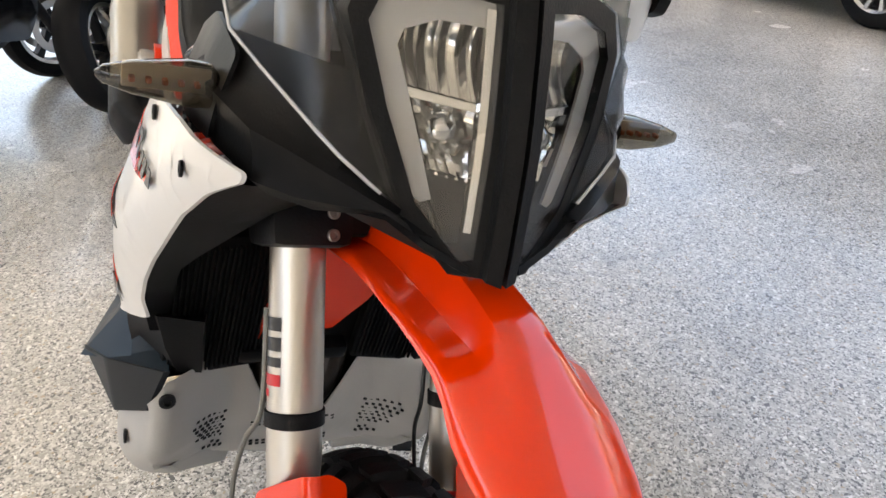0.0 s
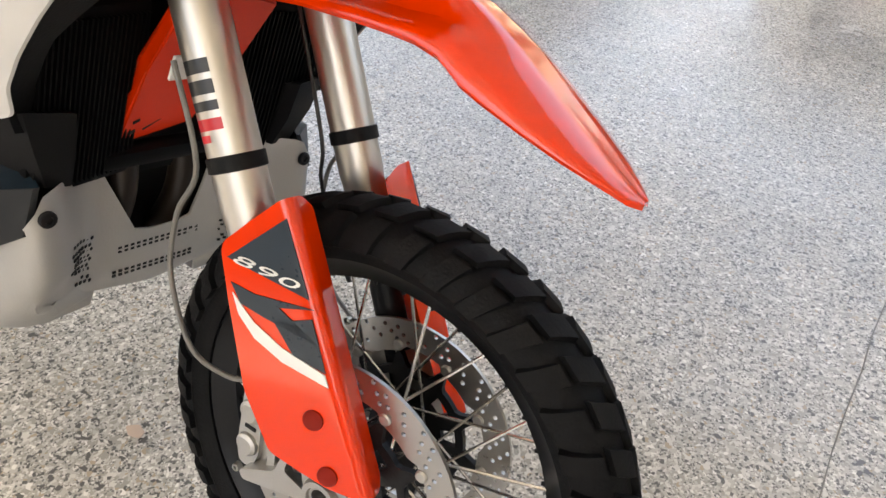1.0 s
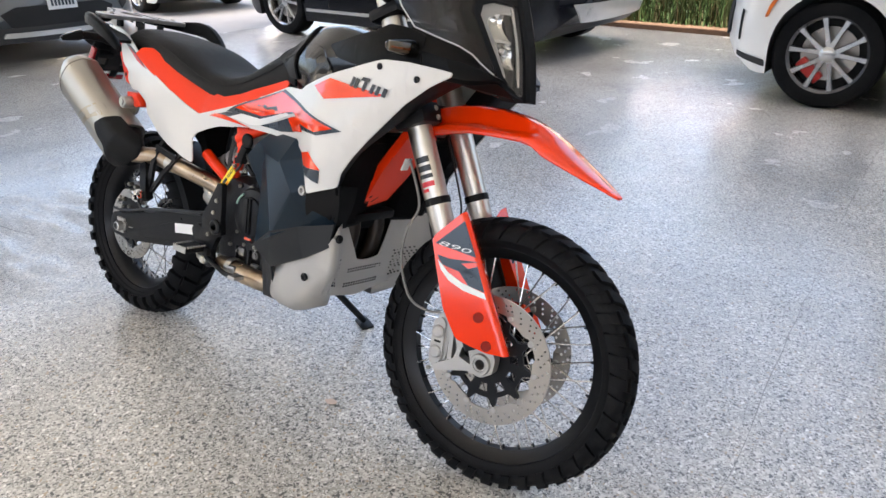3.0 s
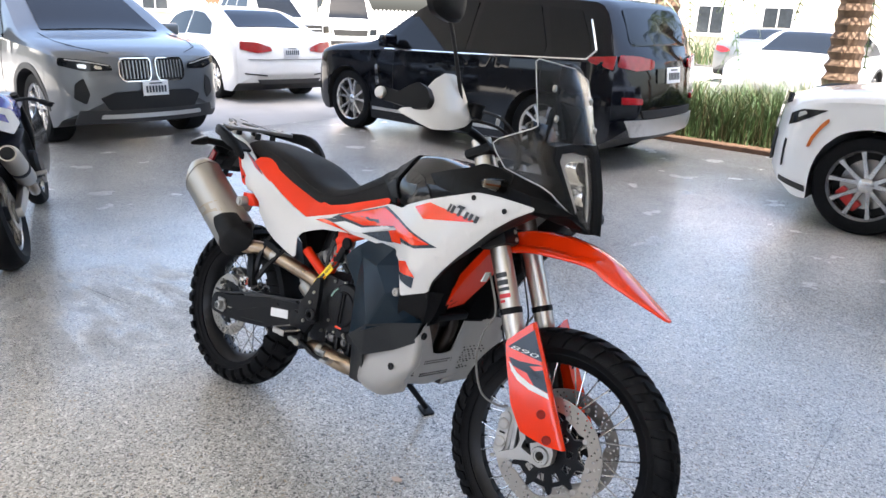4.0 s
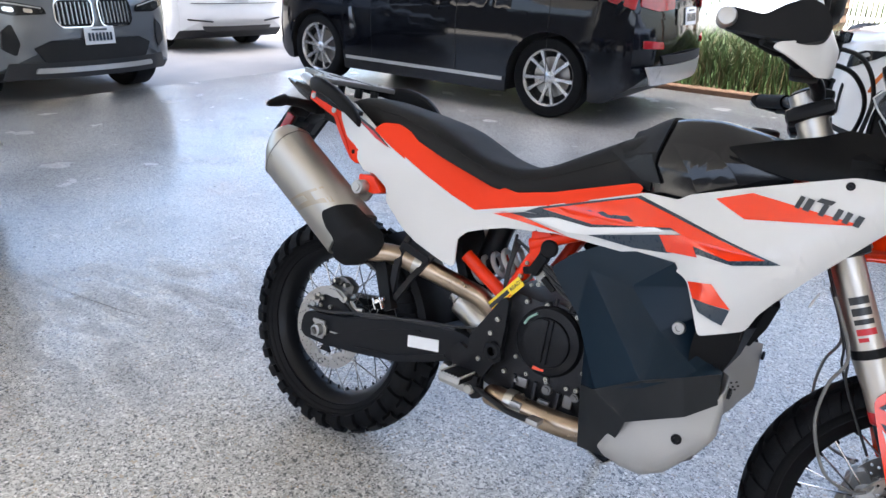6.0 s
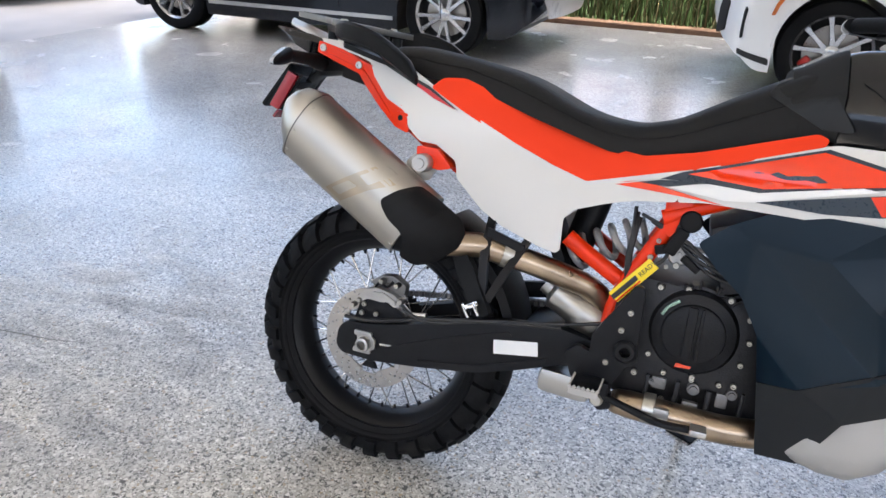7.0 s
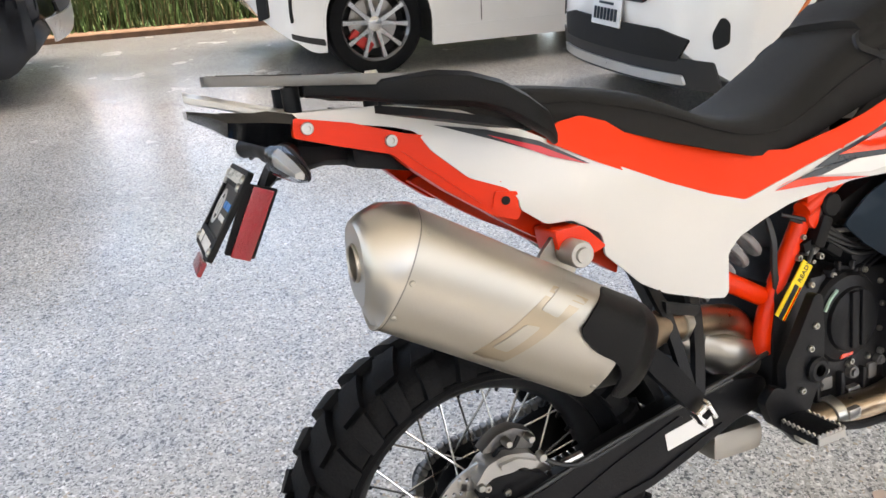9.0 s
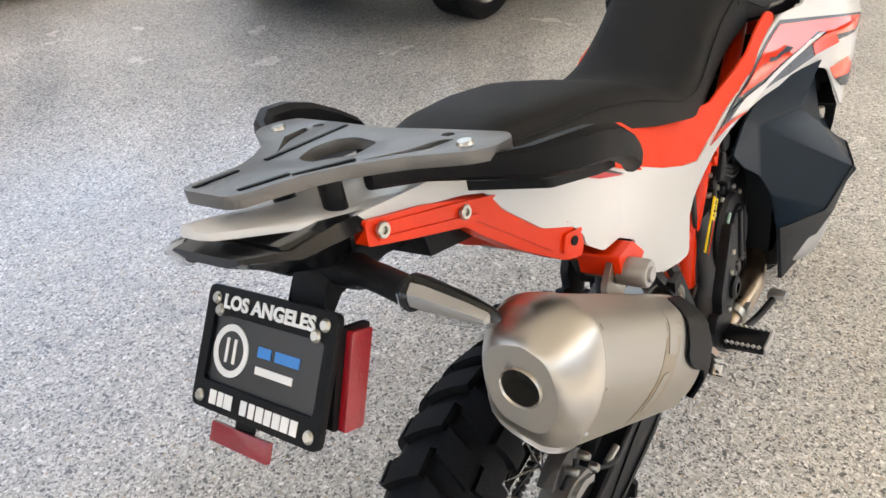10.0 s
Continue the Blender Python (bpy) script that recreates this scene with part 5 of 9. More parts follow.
for (u, v) in ((-0.118, -0.128), (-0.118, 0.128)):
    part("rack_bolt", moved(lathe([(0, 0.004), (0.007, 0.004), (0.009, 0.0), (0.009, -0.003)], Matrix.Rotation(radians(90), 4, "X"), 14), Matrix.Translation(flat(u, v, 1.064))), M_BOLT, rack)
for s in (-1, 1):
    rings = []
    for x, y, zt_, zb, w in ((-0.190, 0.066, 1.044, 1.024, 0.006), (-0.150, 0.096, 1.042, 1.018, 0.009), (-0.120, 0.150, 1.040, 1.012, 0.012), (-0.098, 0.184, 1.043, 1.006, 0.015), (-0.070, 0.206, 1.046, 1.002, 0.016), (-0.030, 0.214, 1.040, 0.996, 0.016), (0.010, 0.214, 1.026, 0.983, 0.016), (0.044, 0.210, 1.006, 0.964, 0.016), (0.076, 0.204, 0.982, 0.944, 0.014), (0.090, 0.196, 0.956, 0.932, 0.009)):
        zt_, zb = zt_ + 0.04 * s * y * 1.2, zb + 0.03 * s * y
        zm, hh = (zt_ + zb) / 2, (zt_ - zb) / 2
        rings.append([Vector((x, s * (y + a * w), zm + b * hh)) for a, b in ((-1, -0.7), (-1, 0.6), (-0.55, 0.95), (0.3, 1), (0.85, 0.7), (1, 0.1), (0.85, -0.7), (0.2, -1), (-0.6, -1))])
    part("grab_handle", add_loft(bmesh.new(), rings), M_BLACK, rack, "black moulded grab handle")
    part("handle_web", plate(rounded([(-0.120, s * 0.120), (-0.080, s * 0.190), (0.000, s * 0.202), (0.050, s * 0.198), (0.040, s * 0.120), (0.000, s * 0.105)], 0.006), 0.976, 0.986, lambda u, v, h: (u, v, h - 0.25 * (u + 0.05))), M_BLACK, rack)
    for u in (-0.200, -0.07):
        part("rack_post", tube([(u, 0.012 + s * 0.036, 0.998), (u, 0.012 + s * 0.036, 1.038 - 0.1 * (u + 0.2))], 0.012, 14), M_METAL_BLACK, rack)
    rail_y = lambda x, z: lerp1([(-0.21, 0.067), (-0.09, 0.089), (0.037, 0.136), (0.12, 0.146), (0.23, 0.146)], x)
    part("subframe", panel(rounded([(-0.210, 0.999), (-0.213, 0.974), (-0.158, 0.956), (-0.092, 0.936), (-0.071, 0.914), (-0.030, 0.877), (0.025, 0.836), (0.058, 0.826), (0.066, 0.842), (0.064, 0.872), (0.011, 0.892), (-0.030, 0.930), (-0.040, 0.950), (-0.140, 0.984)], 0.005), rail_y, 0.024, 0.03, 0.0, s), M_ORANGE_METAL, bike, "orange powder-coated subframe rail")
    part("subframe_tube", plate(rounded([(-0.020, 0.874), (0.052, 0.820), (0.104, 0.786), (0.152, 0.760), (0.240, 0.700), (0.246, 0.730), (0.160, 0.790), (0.095, 0.832), (0.030, 0.890)], 0.006), 0.070, 0.096, in_side(s), bevel=0.004), M_ORANGE_METAL, bike, "orange subframe tube")
    part("subframe_rib", panel([(-0.200, 0.992), (-0.198, 0.988), (-0.060, 0.952), (-0.052, 0.956)], rail_y, 0.003, 0.03, 0.0025, s), M_ORANGE_METAL, bike)
    part("subframe_rib", panel([(-0.200, 0.978), (-0.200, 0.974), (-0.080, 0.938), (0.010, 0.856), (0.012, 0.860), (-0.076, 0.944)], rail_y, 0.003, 0.03, 0.0025, s), M_ORANGE_METAL, bike)
    part("subframe_rib", panel(rounded([(0.028, 0.870), (0.022, 0.846), (0.058, 0.838), (0.058, 0.866)], 0.004), rail_y, 0.003, 0.03, 0.004, s), M_ORANGE_METAL, bike)
    part("subframe_hole", panel(circle(0.040, 0.856, 0.006, 12), rail_y, 0.002, 0.03, 0.0055, s), M_HOLE, bike)
    for (x, z) in ((-0.195, 0.984), (-0.092, 0.954)):
        part("bolt", moved(bolt_head(0.0085, 0.005), Matrix.Translation((x, s * (rail_y(x, z) + 0.001), z)) @ Matrix.Scale(-s, 4, (0, 1, 0))), M_BOLT, bike)
part("subframe_bracket", plate(rounded([(0.095, 0.806), (0.140, 0.806), (0.176, 0.770), (0.150, 0.762), (0.100, 0.770)], 0.006), 0.110, 0.168, in_side(-1), bevel=0.003), M_ORANGE_METAL, bike)
# tail lamp, plate hanger, plate, reflectors, rear signals
part("tail_lamp", add_loft(bmesh.new(), [[Vector((x, y * w, z0 + b * (z1 - z0))) for y, b in ((-1, 0.7), (-0.9, 1), (0.9, 1), (1, 0.7), (0.55, 0), (-0.55, 0))] for x, w, z0, z1 in ((-0.334, 0.048, 1.014, 1.024), (-0.306, 0.064, 0.998, 1.018), (-0.290, 0.066, 0.985, 1.012), (-0.240, 0.070, 0.964, 1.012), (-0.190, 0.062, 0.960, 1.000))]), M_GLOSS, bike, "dark smoked tail lamp under the white tail", sharp=20)
part("lamp_housing", add_loft(bmesh.new(), [[Vector((x, y * w, z0 + b * (z1 - z0))) for y, b in ((-1, 0.7), (-0.9, 1), (0.9, 1), (1, 0.7), (0.55, 0), (-0.55, 0))] for x, w, z0, z1 in ((-0.296, 0.055, 0.994, 1.017), (-0.240, 0.064, 0.970, 1.010), (-0.130, 0.056, 0.945, 0.985), (-0.060, 0.050, 0.930, 0.962))]), M_GLOSS, bike, "black tail lamp housing")
part("plate_hanger", add_loft(bmesh.new(), [[Vector((x + b * 0.012, y * w, z + b * h)) for y, b in ((-1, -0.6), (-0.8, 1), (0.8, 1), (1, -0.6), (0.6, -1), (-0.6, -1))] for x, z, w, h in ((-0.060, 0.935, 0.045, 0.018), (-0.160, 0.950, 0.040, 0.020), (-0.225, 0.945, 0.034, 0.026), (-0.255, 0.915, 0.030, 0.022), (-0.290, 0.855, 0.028, 0.010))]), M_BLACK, bike, "black plastic number plate hanger")
PLATE = Matrix.Translation((-0.306, 0.016, 0.887)) @ Matrix.Rotation(radians(35), 4, "Y") @ Matrix.Rotation(radians(-90), 4, "Z") @ Matrix.Rotation(radians(90), 4, "X") @ Matrix.Scale(0.95, 4)


def on_plate(u, v, h):
    return PLATE @ Vector((u, v, h))


pf = part("plate_frame", plate(rounded([(-0.098, -0.066), (0.098, -0.066), (0.098, 0.066), (-0.098, 0.066)], 0.010), 0.0, 0.008, on_plate, [rounded([(-0.084, -0.036), (0.084, -0.036), (0.084, 0.036), (-0.084, 0.036)], 0.006)], 0.0015), M_BLACK, bike, "black dealer number plate frame with white lettering")
part("dealer_card", plate(rounded([(-0.086, -0.038), (0.086, -0.038), (0.086, 0.038), (-0.086, 0.038)], 0.004), 0.001, 0.003, on_plate), M_DECAL_DARK, pf, "dark dealer card with a round emblem")
part("lettering", moved(lettering("LOS ANGELES", 0.020, 0.0006, 0, 0.0008), PLATE @ Matrix.Translation((0, 0.050, 0.0088)) @ Matrix.Diagonal((1.12, 1, 1, 1))), M_DECAL_WHITE, pf)
for k, w in enumerate((0.011, 0.009, 0.013, 0.0, 0.010, 0.009, 0.011, 0.010, 0.011, 0.011, 0.010)):
    if w:
        part("dealer_bar", moved(box((-0.062 + 0.0125 * k, -0.051, 0.0088), (w, 0.015, 0.0012), None, 0.0004, 1), PLATE), M_DECAL_WHITE, pf)
part("card_emblem", plate(circle(-0.052, 0.0, 0.028, 32), 0.003, 0.0042, on_plate, [circle(-0.052, 0.0, 0.021, 28)]), M_DECAL_WHITE, pf)
for (a, b) in ((-0.060, -0.056), (-0.048, -0.044)):
    part("card_emblem", plate([(a, -0.013), (b, -0.013), (b, 0.013), (a, 0.013)], 0.003, 0.0042, on_plate), M_DECAL_WHITE, pf)
M_BLUE = surface("blue_print", (0.02, 0.22, 0.62), 0.4, vary=0.03, bump=0.0)
for v, h, ws, mt in ((0.008, 0.011, (0.020, 0.036), M_BLUE), (-0.011, 0.008, (0.056,), M_DECAL_WHITE)):
    u = -0.010
    for w in ws:
        part("dealer_bar", moved(box((u + w / 2, v, 0.0036), (w, h, 0.0012), None, 0.0004, 1), PLATE), mt, pf)
        u += w + 0.006
for (u, v) in ((-0.082, 0.052), (0.082, 0.052), (-0.084, -0.054), (0.084, -0.054), (0.072, 0.040), (-0.074, 0.040)):
    part("screw", moved(lathe([(0, 0.0025), (0.0045, 0.0025), (0.0068, 0.0), (0.0068, -0.003)], Matrix.Rotation(radians(90), 4, "X"), 14), PLATE @ Matrix.Translation((u, v, 0.009))), M_BOLT, pf)
part("reflector", plate(rounded([(-0.275, 0.924), (-0.251, 0.914), (-0.296, 0.832), (-0.319, 0.842)], 0.002), 0.077, 0.085, in_side(-1), bevel=0.0015), M_RED_LENS, bike, "long red side reflector")
part("reflector_bracket", plate(rounded([(-0.283, 0.929), (-0.245, 0.915), (-0.290, 0.832), (-0.325, 0.845)], 0.003), 0.069, 0.0768, in_side(-1)), M_BLACK, bike)
part("reflector_arm", box((-0.268, -0.040, 0.900), (0.030, 0.056, 0.020), Matrix.Rotation(radians(30), 4, "Y"), 0.004), M_BLACK, bike)
part("reflector", moved(box((0, 0, 0), (0.092, 0.022, 0.007), bevel=0.002), PLATE @ Matrix.Translation((-0.020, -0.088, -0.002))), M_RED_LENS, bike, "red rear reflector below the plate")
part("reflector_bracket", moved(box((0, 0, 0), (0.030, 0.03, 0.003), bevel=0.001), PLATE @ Matrix.Translation((-0.020, -0.072, -0.006))), M_BLACK, bike)
for s in (-1, 1):
    st = part("turn_signal", tube([(-0.215, 0.016 + s * 0.030, 0.945), (-0.228, 0.016 + s * 0.090, 0.955), (-0.246, 0.016 + s * 0.158, 0.957)], [0.018, 0.014, 0.016], 14, 4), M_BLACK, bike, "rear turn signal with a clear faceted lens")
    front, back = [], []
    for y, wz, wx in ((0.150, 0.012, 0.012), (0.156, 0.0175, 0.0175), (0.170, 0.0175, 0.017), (0.205, 0.0125, 0.013), (0.226, 0.008, 0.008), (0.232, 0.003, 0.003)):
        cx, cz = -0.247 + 0.17 * (y - 0.157), 0.957 - 0.24 * (y - 0.157)
        ring = [Vector((cx + wx * math.copysign(abs(math.cos(t)) ** 0.7, math.cos(t)), 0.016 + s * y, cz + wz * math.copysign(abs(math.sin(t)) ** 0.7, math.sin(t)))) for t in (2 * math.pi * (k + 0.5) / 16 for k in range(16))]
        front.append([Vector((max(v.x, cx + 0.004), v.y, v.z)) for v in ring])
        back.append([Vector((min(v.x, cx + 0.0032), v.y, v.z)) for v in ring])
    part("housing", add_loft(bmesh.new(), front), M_BLACK, st, "black turn signal housing")
    part("lens", add_loft(bmesh.new(), back), M_LENS, st, "clear turn signal lens")
    part("reflector", add_loft(bmesh.new(), [[Vector((-0.2475 + 0.17 * (y - 0.157) + dx * 0.008, 0.016 + s * y, 0.957 - 0.24 * (y - 0.157) + dz * h)) for dx, dz in ((-1, -0.5), (-1.1, 0), (-1, 0.5), (0, 1), (0.3, 0), (0, -1))] for y, h in ((0.158, 0.013), (0.170, 0.0135), (0.205, 0.009), (0.224, 0.005))]), M_CAST, st, "silvery reflector", sharp=20)

# -- silencer and exhaust --
SIL_A, SIL_B = Vector((-0.195, -0.193, 0.850)), Vector((0.1705, -0.193, 0.6234))
sd = (SIL_B - SIL_A).normalized()
sv = Vector((0, 1, 0)).cross(sd).normalized() * -1          # upwards across the can
if sv.z < 0:
    sv = -sv
sw = sd.cross(sv).normalized()
if sw.y > 0:
    sw = -sw                                               # outwards, to the bike's right


def can_ring(t, hv, hw, off=0.0, slant=0.0):
    """One section of the can; slant tips it towards the rear at the top."""
    c = SIL_A + (SIL_B - SIL_A) * t + sv * off
    base = [(-1.05, 0.0), (-1.04, 0.38), (-0.92, 0.62), (-0.74, 0.76), (-0.45, 0.92), (-0.13, 1.0), (0.25, 0.97), (0.65, 0.80), (0.87, 0.45), (0.97, 0.02), (0.78, -0.75), (0.10, -1.0), (-0.75, -0.80)]
    pts = curve([(a, b, 0) for a, b in base], 4, True)
    return [c + sv * (p.x * hv) + sw * (p.y * hw) + sd * (slant * (p.x * hv + off)) for p in pts]


CAN_W = [(-0.0793, 0.022), (-0.0695, 0.039), (-0.056, 0.048), (-0.034, 0.058), (-0.010, 0.063), (0.019, 0.061), (0.049, 0.0505), (0.066, 0.029), (0.073, 0.006)]


def on_can(u, v, d):
    """A place on the can: u along it, v up across it, d outwards."""
    return SIL_A + sd * u + sv * v + sw * d


def can_out(u, v):
    return soft1(CAN_W, v)


sil = part("silencer", add_loft(bmesh.new(), [can_ring(t, 0.0755, 0.063, 0, sl) for t, sl in ((0.130, -0.04), (0.150, -0.02), (0.30, 0), (0.45, 0), (0.60, 0), (0.75, 0), (0.85, 0), (0.880, 0.06))]), M_STEEL, bike, "bead-blasted stainless silencer can with a brushed end cap", sharp=60)
caps = [can_ring(0.134, 0.0772, 0.0645, 0, -0.05), can_ring(0.122, 0.0770, 0.0643, 0, -0.08), can_ring(0.080, 0.068, 0.057, -0.005, -0.33), can_ring(0.040, 0.054, 0.048, -0.012, -0.48), can_ring(0.022, 0.046, 0.042, -0.015, -0.55), can_ring(0.015, 0.042, 0.038, -0.016, -0.55)]
part("end_cap", add_loft(bmesh.new(), caps, cap=False), M_STEEL_CAP, sil, "brushed silencer end cap", sharp=40)
part("cap_seam", add_loft(bmesh.new(), [can_ring(t, 0.0755 + h, 0.063 + h, 0, -0.05) for t, h in ((0.1335, 0.0), (0.1345, 0.0010), (0.1385, 0.0010), (0.1395, 0.0))], cap=False), M_CAST_DARK, sil)
MOUTH = SIL_A + (SIL_B - SIL_A) * 0.015 - sv * 0.016 + sd * (0.55 * 0.016)
mv = (sv - sd * 0.55).normalized()
mo = mv.cross(sw).normalized()
if mo.dot(sd) < 0:
    mo = -mo


def mouth_ring(d, r, n, lead=0):
    return [MOUTH + mo * d + r * (-math.cos(a) * mv + math.sin(a) * sw) for a in (2 * math.pi * (k + lead) / n for k in range(n))]


part("cap_face", add_loft(bmesh.new(), [can_ring(0.015, 0.0422, 0.0382, -0.016, -0.55), mouth_ring(0, 0.0225, 52)], cap=False), M_STEEL_CAP, sil)
part("outlet_pipe", add_loft(bmesh.new(), [mouth_ring(d, r, 32) for d, r in ((0.004, 0.0235), (-0.002, 0.0235), (-0.004, 0.0222), (-0.002, 0.0205), (0.05, 0.0200))], cap=False), M_STEEL_CAP, sil)
part("outlet_dark", add_loft(bmesh.new(), [mouth_ring(d, 0.0199, 24) for d in (0.025, 0.05)]), M_HOLE, sil)
for u, v in ((0.067, 0.049), (0.066, -0.010), (0.067, -0.056), (0.369, -0.056)):
    out = (sw + sv * (0.9 * v / 0.06)).normalized()
    part("rivet", moved(lathe([(0, -0.0025), (0.003, -0.0022), (0.0042, 0)], None, 12), Matrix.Translation(on_can(u, v, can_out(u, v))) @ out.to_track_quat("-Y", "Z").to_matrix().to_4x4()), M_BOLT, sil)
# mounting band, slanting back under the can, with two raised windows
part("clamp_band", panel([(0.264, 0.071), (0.228, 0.014), (0.183, -0.066), (0.226, -0.068), (0.272, 0.006), (0.326, 0.071)], can_out, 0.002, 0.008, 0.0014, put=on_can), M_BAND, sil, "darker clamp band round the silencer", sharp=60)
for ol in ([(0.238, 0.015), (0.266, 0.062), (0.294, 0.062), (0.264, 0.012)], [(0.200, -0.050), (0.225, -0.009), (0.246, -0.006), (0.222, -0.050)]):
    part("band_window", panel(ol, can_out, 0.002, 0.008, 0.0026, put=on_can, r=0.004), M_STEEL, sil, sharp=60)
SHIELD = [(0.303, 0.010), (0.318, 0.046), (0.338, 0.071), (0.400, 0.074), (0.445, 0.070), (0.470, 0.055), (0.478, 0.020), (0.462, -0.030), (0.432, -0.062), (0.400, -0.060), (0.392, -0.026), (0.376, -0.014), (0.340, -0.012), (0.312, 0.000)]
part("heat_shield", panel(SHIELD, lambda u, v: can_out(u, v) - 0.55 * max(0.0, u - 0.405) - 2.0 * max(0.0, u - 0.44) ** 1.5, 0.004, 0.010, 0.006, put=on_can, r=0.010), M_BLACK, sil, "black plastic heat shield", sharp=60)
part("can_neck", add_loft(bmesh.new(), [can_ring(0.87, 0.070, 0.056), can_ring(0.97, 0.052, 0.044), can_ring(1.06, 0.034, 0.032)]), M_METAL_BLACK, sil)
part("mount_bush", lathe([(0, -0.030), (0.010, -0.030), (0.011, -0.026), (0.017, -0.026), (0.019, -0.022), (0.019, 0.012), (0.014, 0.016), (0.014, 0.060)], Matrix.Translation((0.117, -0.172, 0.774)), 24), M_CAST, sil, "aluminium silencer mount bush")
part("mount_lug", plate(rounded([(0.070, 0.770), (0.100, 0.800), (0.135, 0.795), (0.142, 0.765), (0.125, 0.735), (0.085, 0.735)], 0.010), 0.150, 0.158, in_side(-1)), M_STEEL, sil)
part("exhaust_pipe", tube([SIL_B + sd * 0.01, (0.255, -0.158, 0.622), (0.298, -0.145, 0.613), (0.355, -0.125, 0.600), (0.430, -0.095, 0.577), (0.480, -0.075, 0.558), (0.512, -0.062, 0.525), (0.500, -0.055, 0.490)], [0.026, 0.026, 0.0255, 0.0255, 0.0255, 0.0255, 0.0255], 24, 8), M_PIPE, bike, "heat-tinted stainless exhaust link pipe", sharp=60)
part("pipe_joint", tube([(0.300, -0.1445, 0.6126), (0.320, -0.137, 0.6085)], 0.0285, 24), M_STEEL, bike)
part("catalyser", tube([(0.385, -0.05, 0.545), (0.410, -0.052, 0.530), (0.470, -0.055, 0.500), (0.520, -0.055, 0.478), (0.540, -0.05, 0.465)], [0.022, 0.038, 0.044, 0.040, 0.024], 24, 4), M_STEEL, bike, "stainless exhaust collector")
part("lower_pipe", tube([(0.570, -0.136, 0.352), (0.580, -0.137, 0.353), (0.60, -0.140, 0.354), (0.78, -0.145, 0.352), (0.90, -0.12, 0.36)], [0.018, 0.026, 0.028, 0.028, 0.028], 22, 5), M_PIPE, bike, "brown heat-tinted lower exhaust pipe", sharp=60)
part("lower_box", moved(box((0, 0, 0), (0.115, 0.10, 0.056), bevel=0.018), Matrix.Translation((0.462, -0.060, 0.344)) @ Matrix.Rotation(radians(3), 4, "Y")), M_STEEL, bike, "exhaust pre-silencer under the engine")
part("lower_pipe_clamp", lathe([(0.0285, -0.012), (0.031, -0.011), (0.031, 0.011), (0.0285, 0.012)], Matrix.Translation((0.640, -0.141, 0.356)) @ Matrix.Rotation(radians(90), 4, "Z"), 22, True), M_BOLT, bike)
part("pipe_lug", box((0.665, -0.165, 0.362), (0.030, 0.018, 0.022), bevel=0.004), M_CAST, bike)
part("foot_hanger", add_loft(bmesh.new(), [[Vector((x + a * 0.009, -y, z)) + Vector((0, b * 0.006, 0)) for a, b in ((-1, -1), (1, -1), (1, 1), (-1, 1))] for x, y, z in ((0.266, 0.118, 0.706), (0.270, 0.142, 0.676), (0.272, 0.164, 0.645), (0.274, 0.182, 0.600), (0.284, 0.200, 0.520))]), M_METAL_BLACK, bike, "black hanger of the folded pillion foot rest")
part("foot_hanger", add_loft(bmesh.new(), [[Vector((x + a * 0.009, -y, z)) + Vector((0, b * 0.006, 0)) for a, b in ((-1, -1), (1, -1), (1, 1), (-1, 1))] for x, y, z in ((0.362, 0.108, 0.690), (0.352, 0.128, 0.655), (0.340, 0.150, 0.625), (0.320, 0.176, 0.580), (0.296, 0.200, 0.520))]), M_METAL_BLACK, bike)
part("foot_hanger", add_loft(bmesh.new(), [[Vector((x, -y + b * 0.005, z + a * 0.009)) for a, b in ((-1, -1), (1, -1), (1, 1), (-1, 1))] for x, y, z in ((0.270, 0.166, 0.655), (0.346, 0.150, 0.628))]), M_METAL_BLACK, bike)
part("pillion_peg", add_loft(bmesh.new(), [[Vector((x + a * w, -y + b * 0.012, z + a * w * 0.6)) for a, b in ((-1, -1), (1, -1), (1, 1), (-1, 1))] for x, y, z, w in ((0.212, 0.168, 0.612, 0.012), (0.240, 0.184, 0.575, 0.016), (0.278, 0.205, 0.520, 0.014), (0.300, 0.212, 0.495, 0.010))]), M_BLACK, bike, "folded pillion foot peg")
part("hanger_end", box((0.276, -0.228, 0.516), (0.026, 0.018, 0.010), Matrix.Rotation(radians(-30), 4, "Y"), 0.002), M_CHROME, bike, "polished hanger end")
for dx in (-0.010, 0.010):
    part("hanger_end", box((0.276 + dx, -0.232, 0.508 + 0.4 * dx), (0.006, 0.022, 0.030), Matrix.Rotation(radians(-30), 4, "Y"), 0.002), M_CHROME, bike)

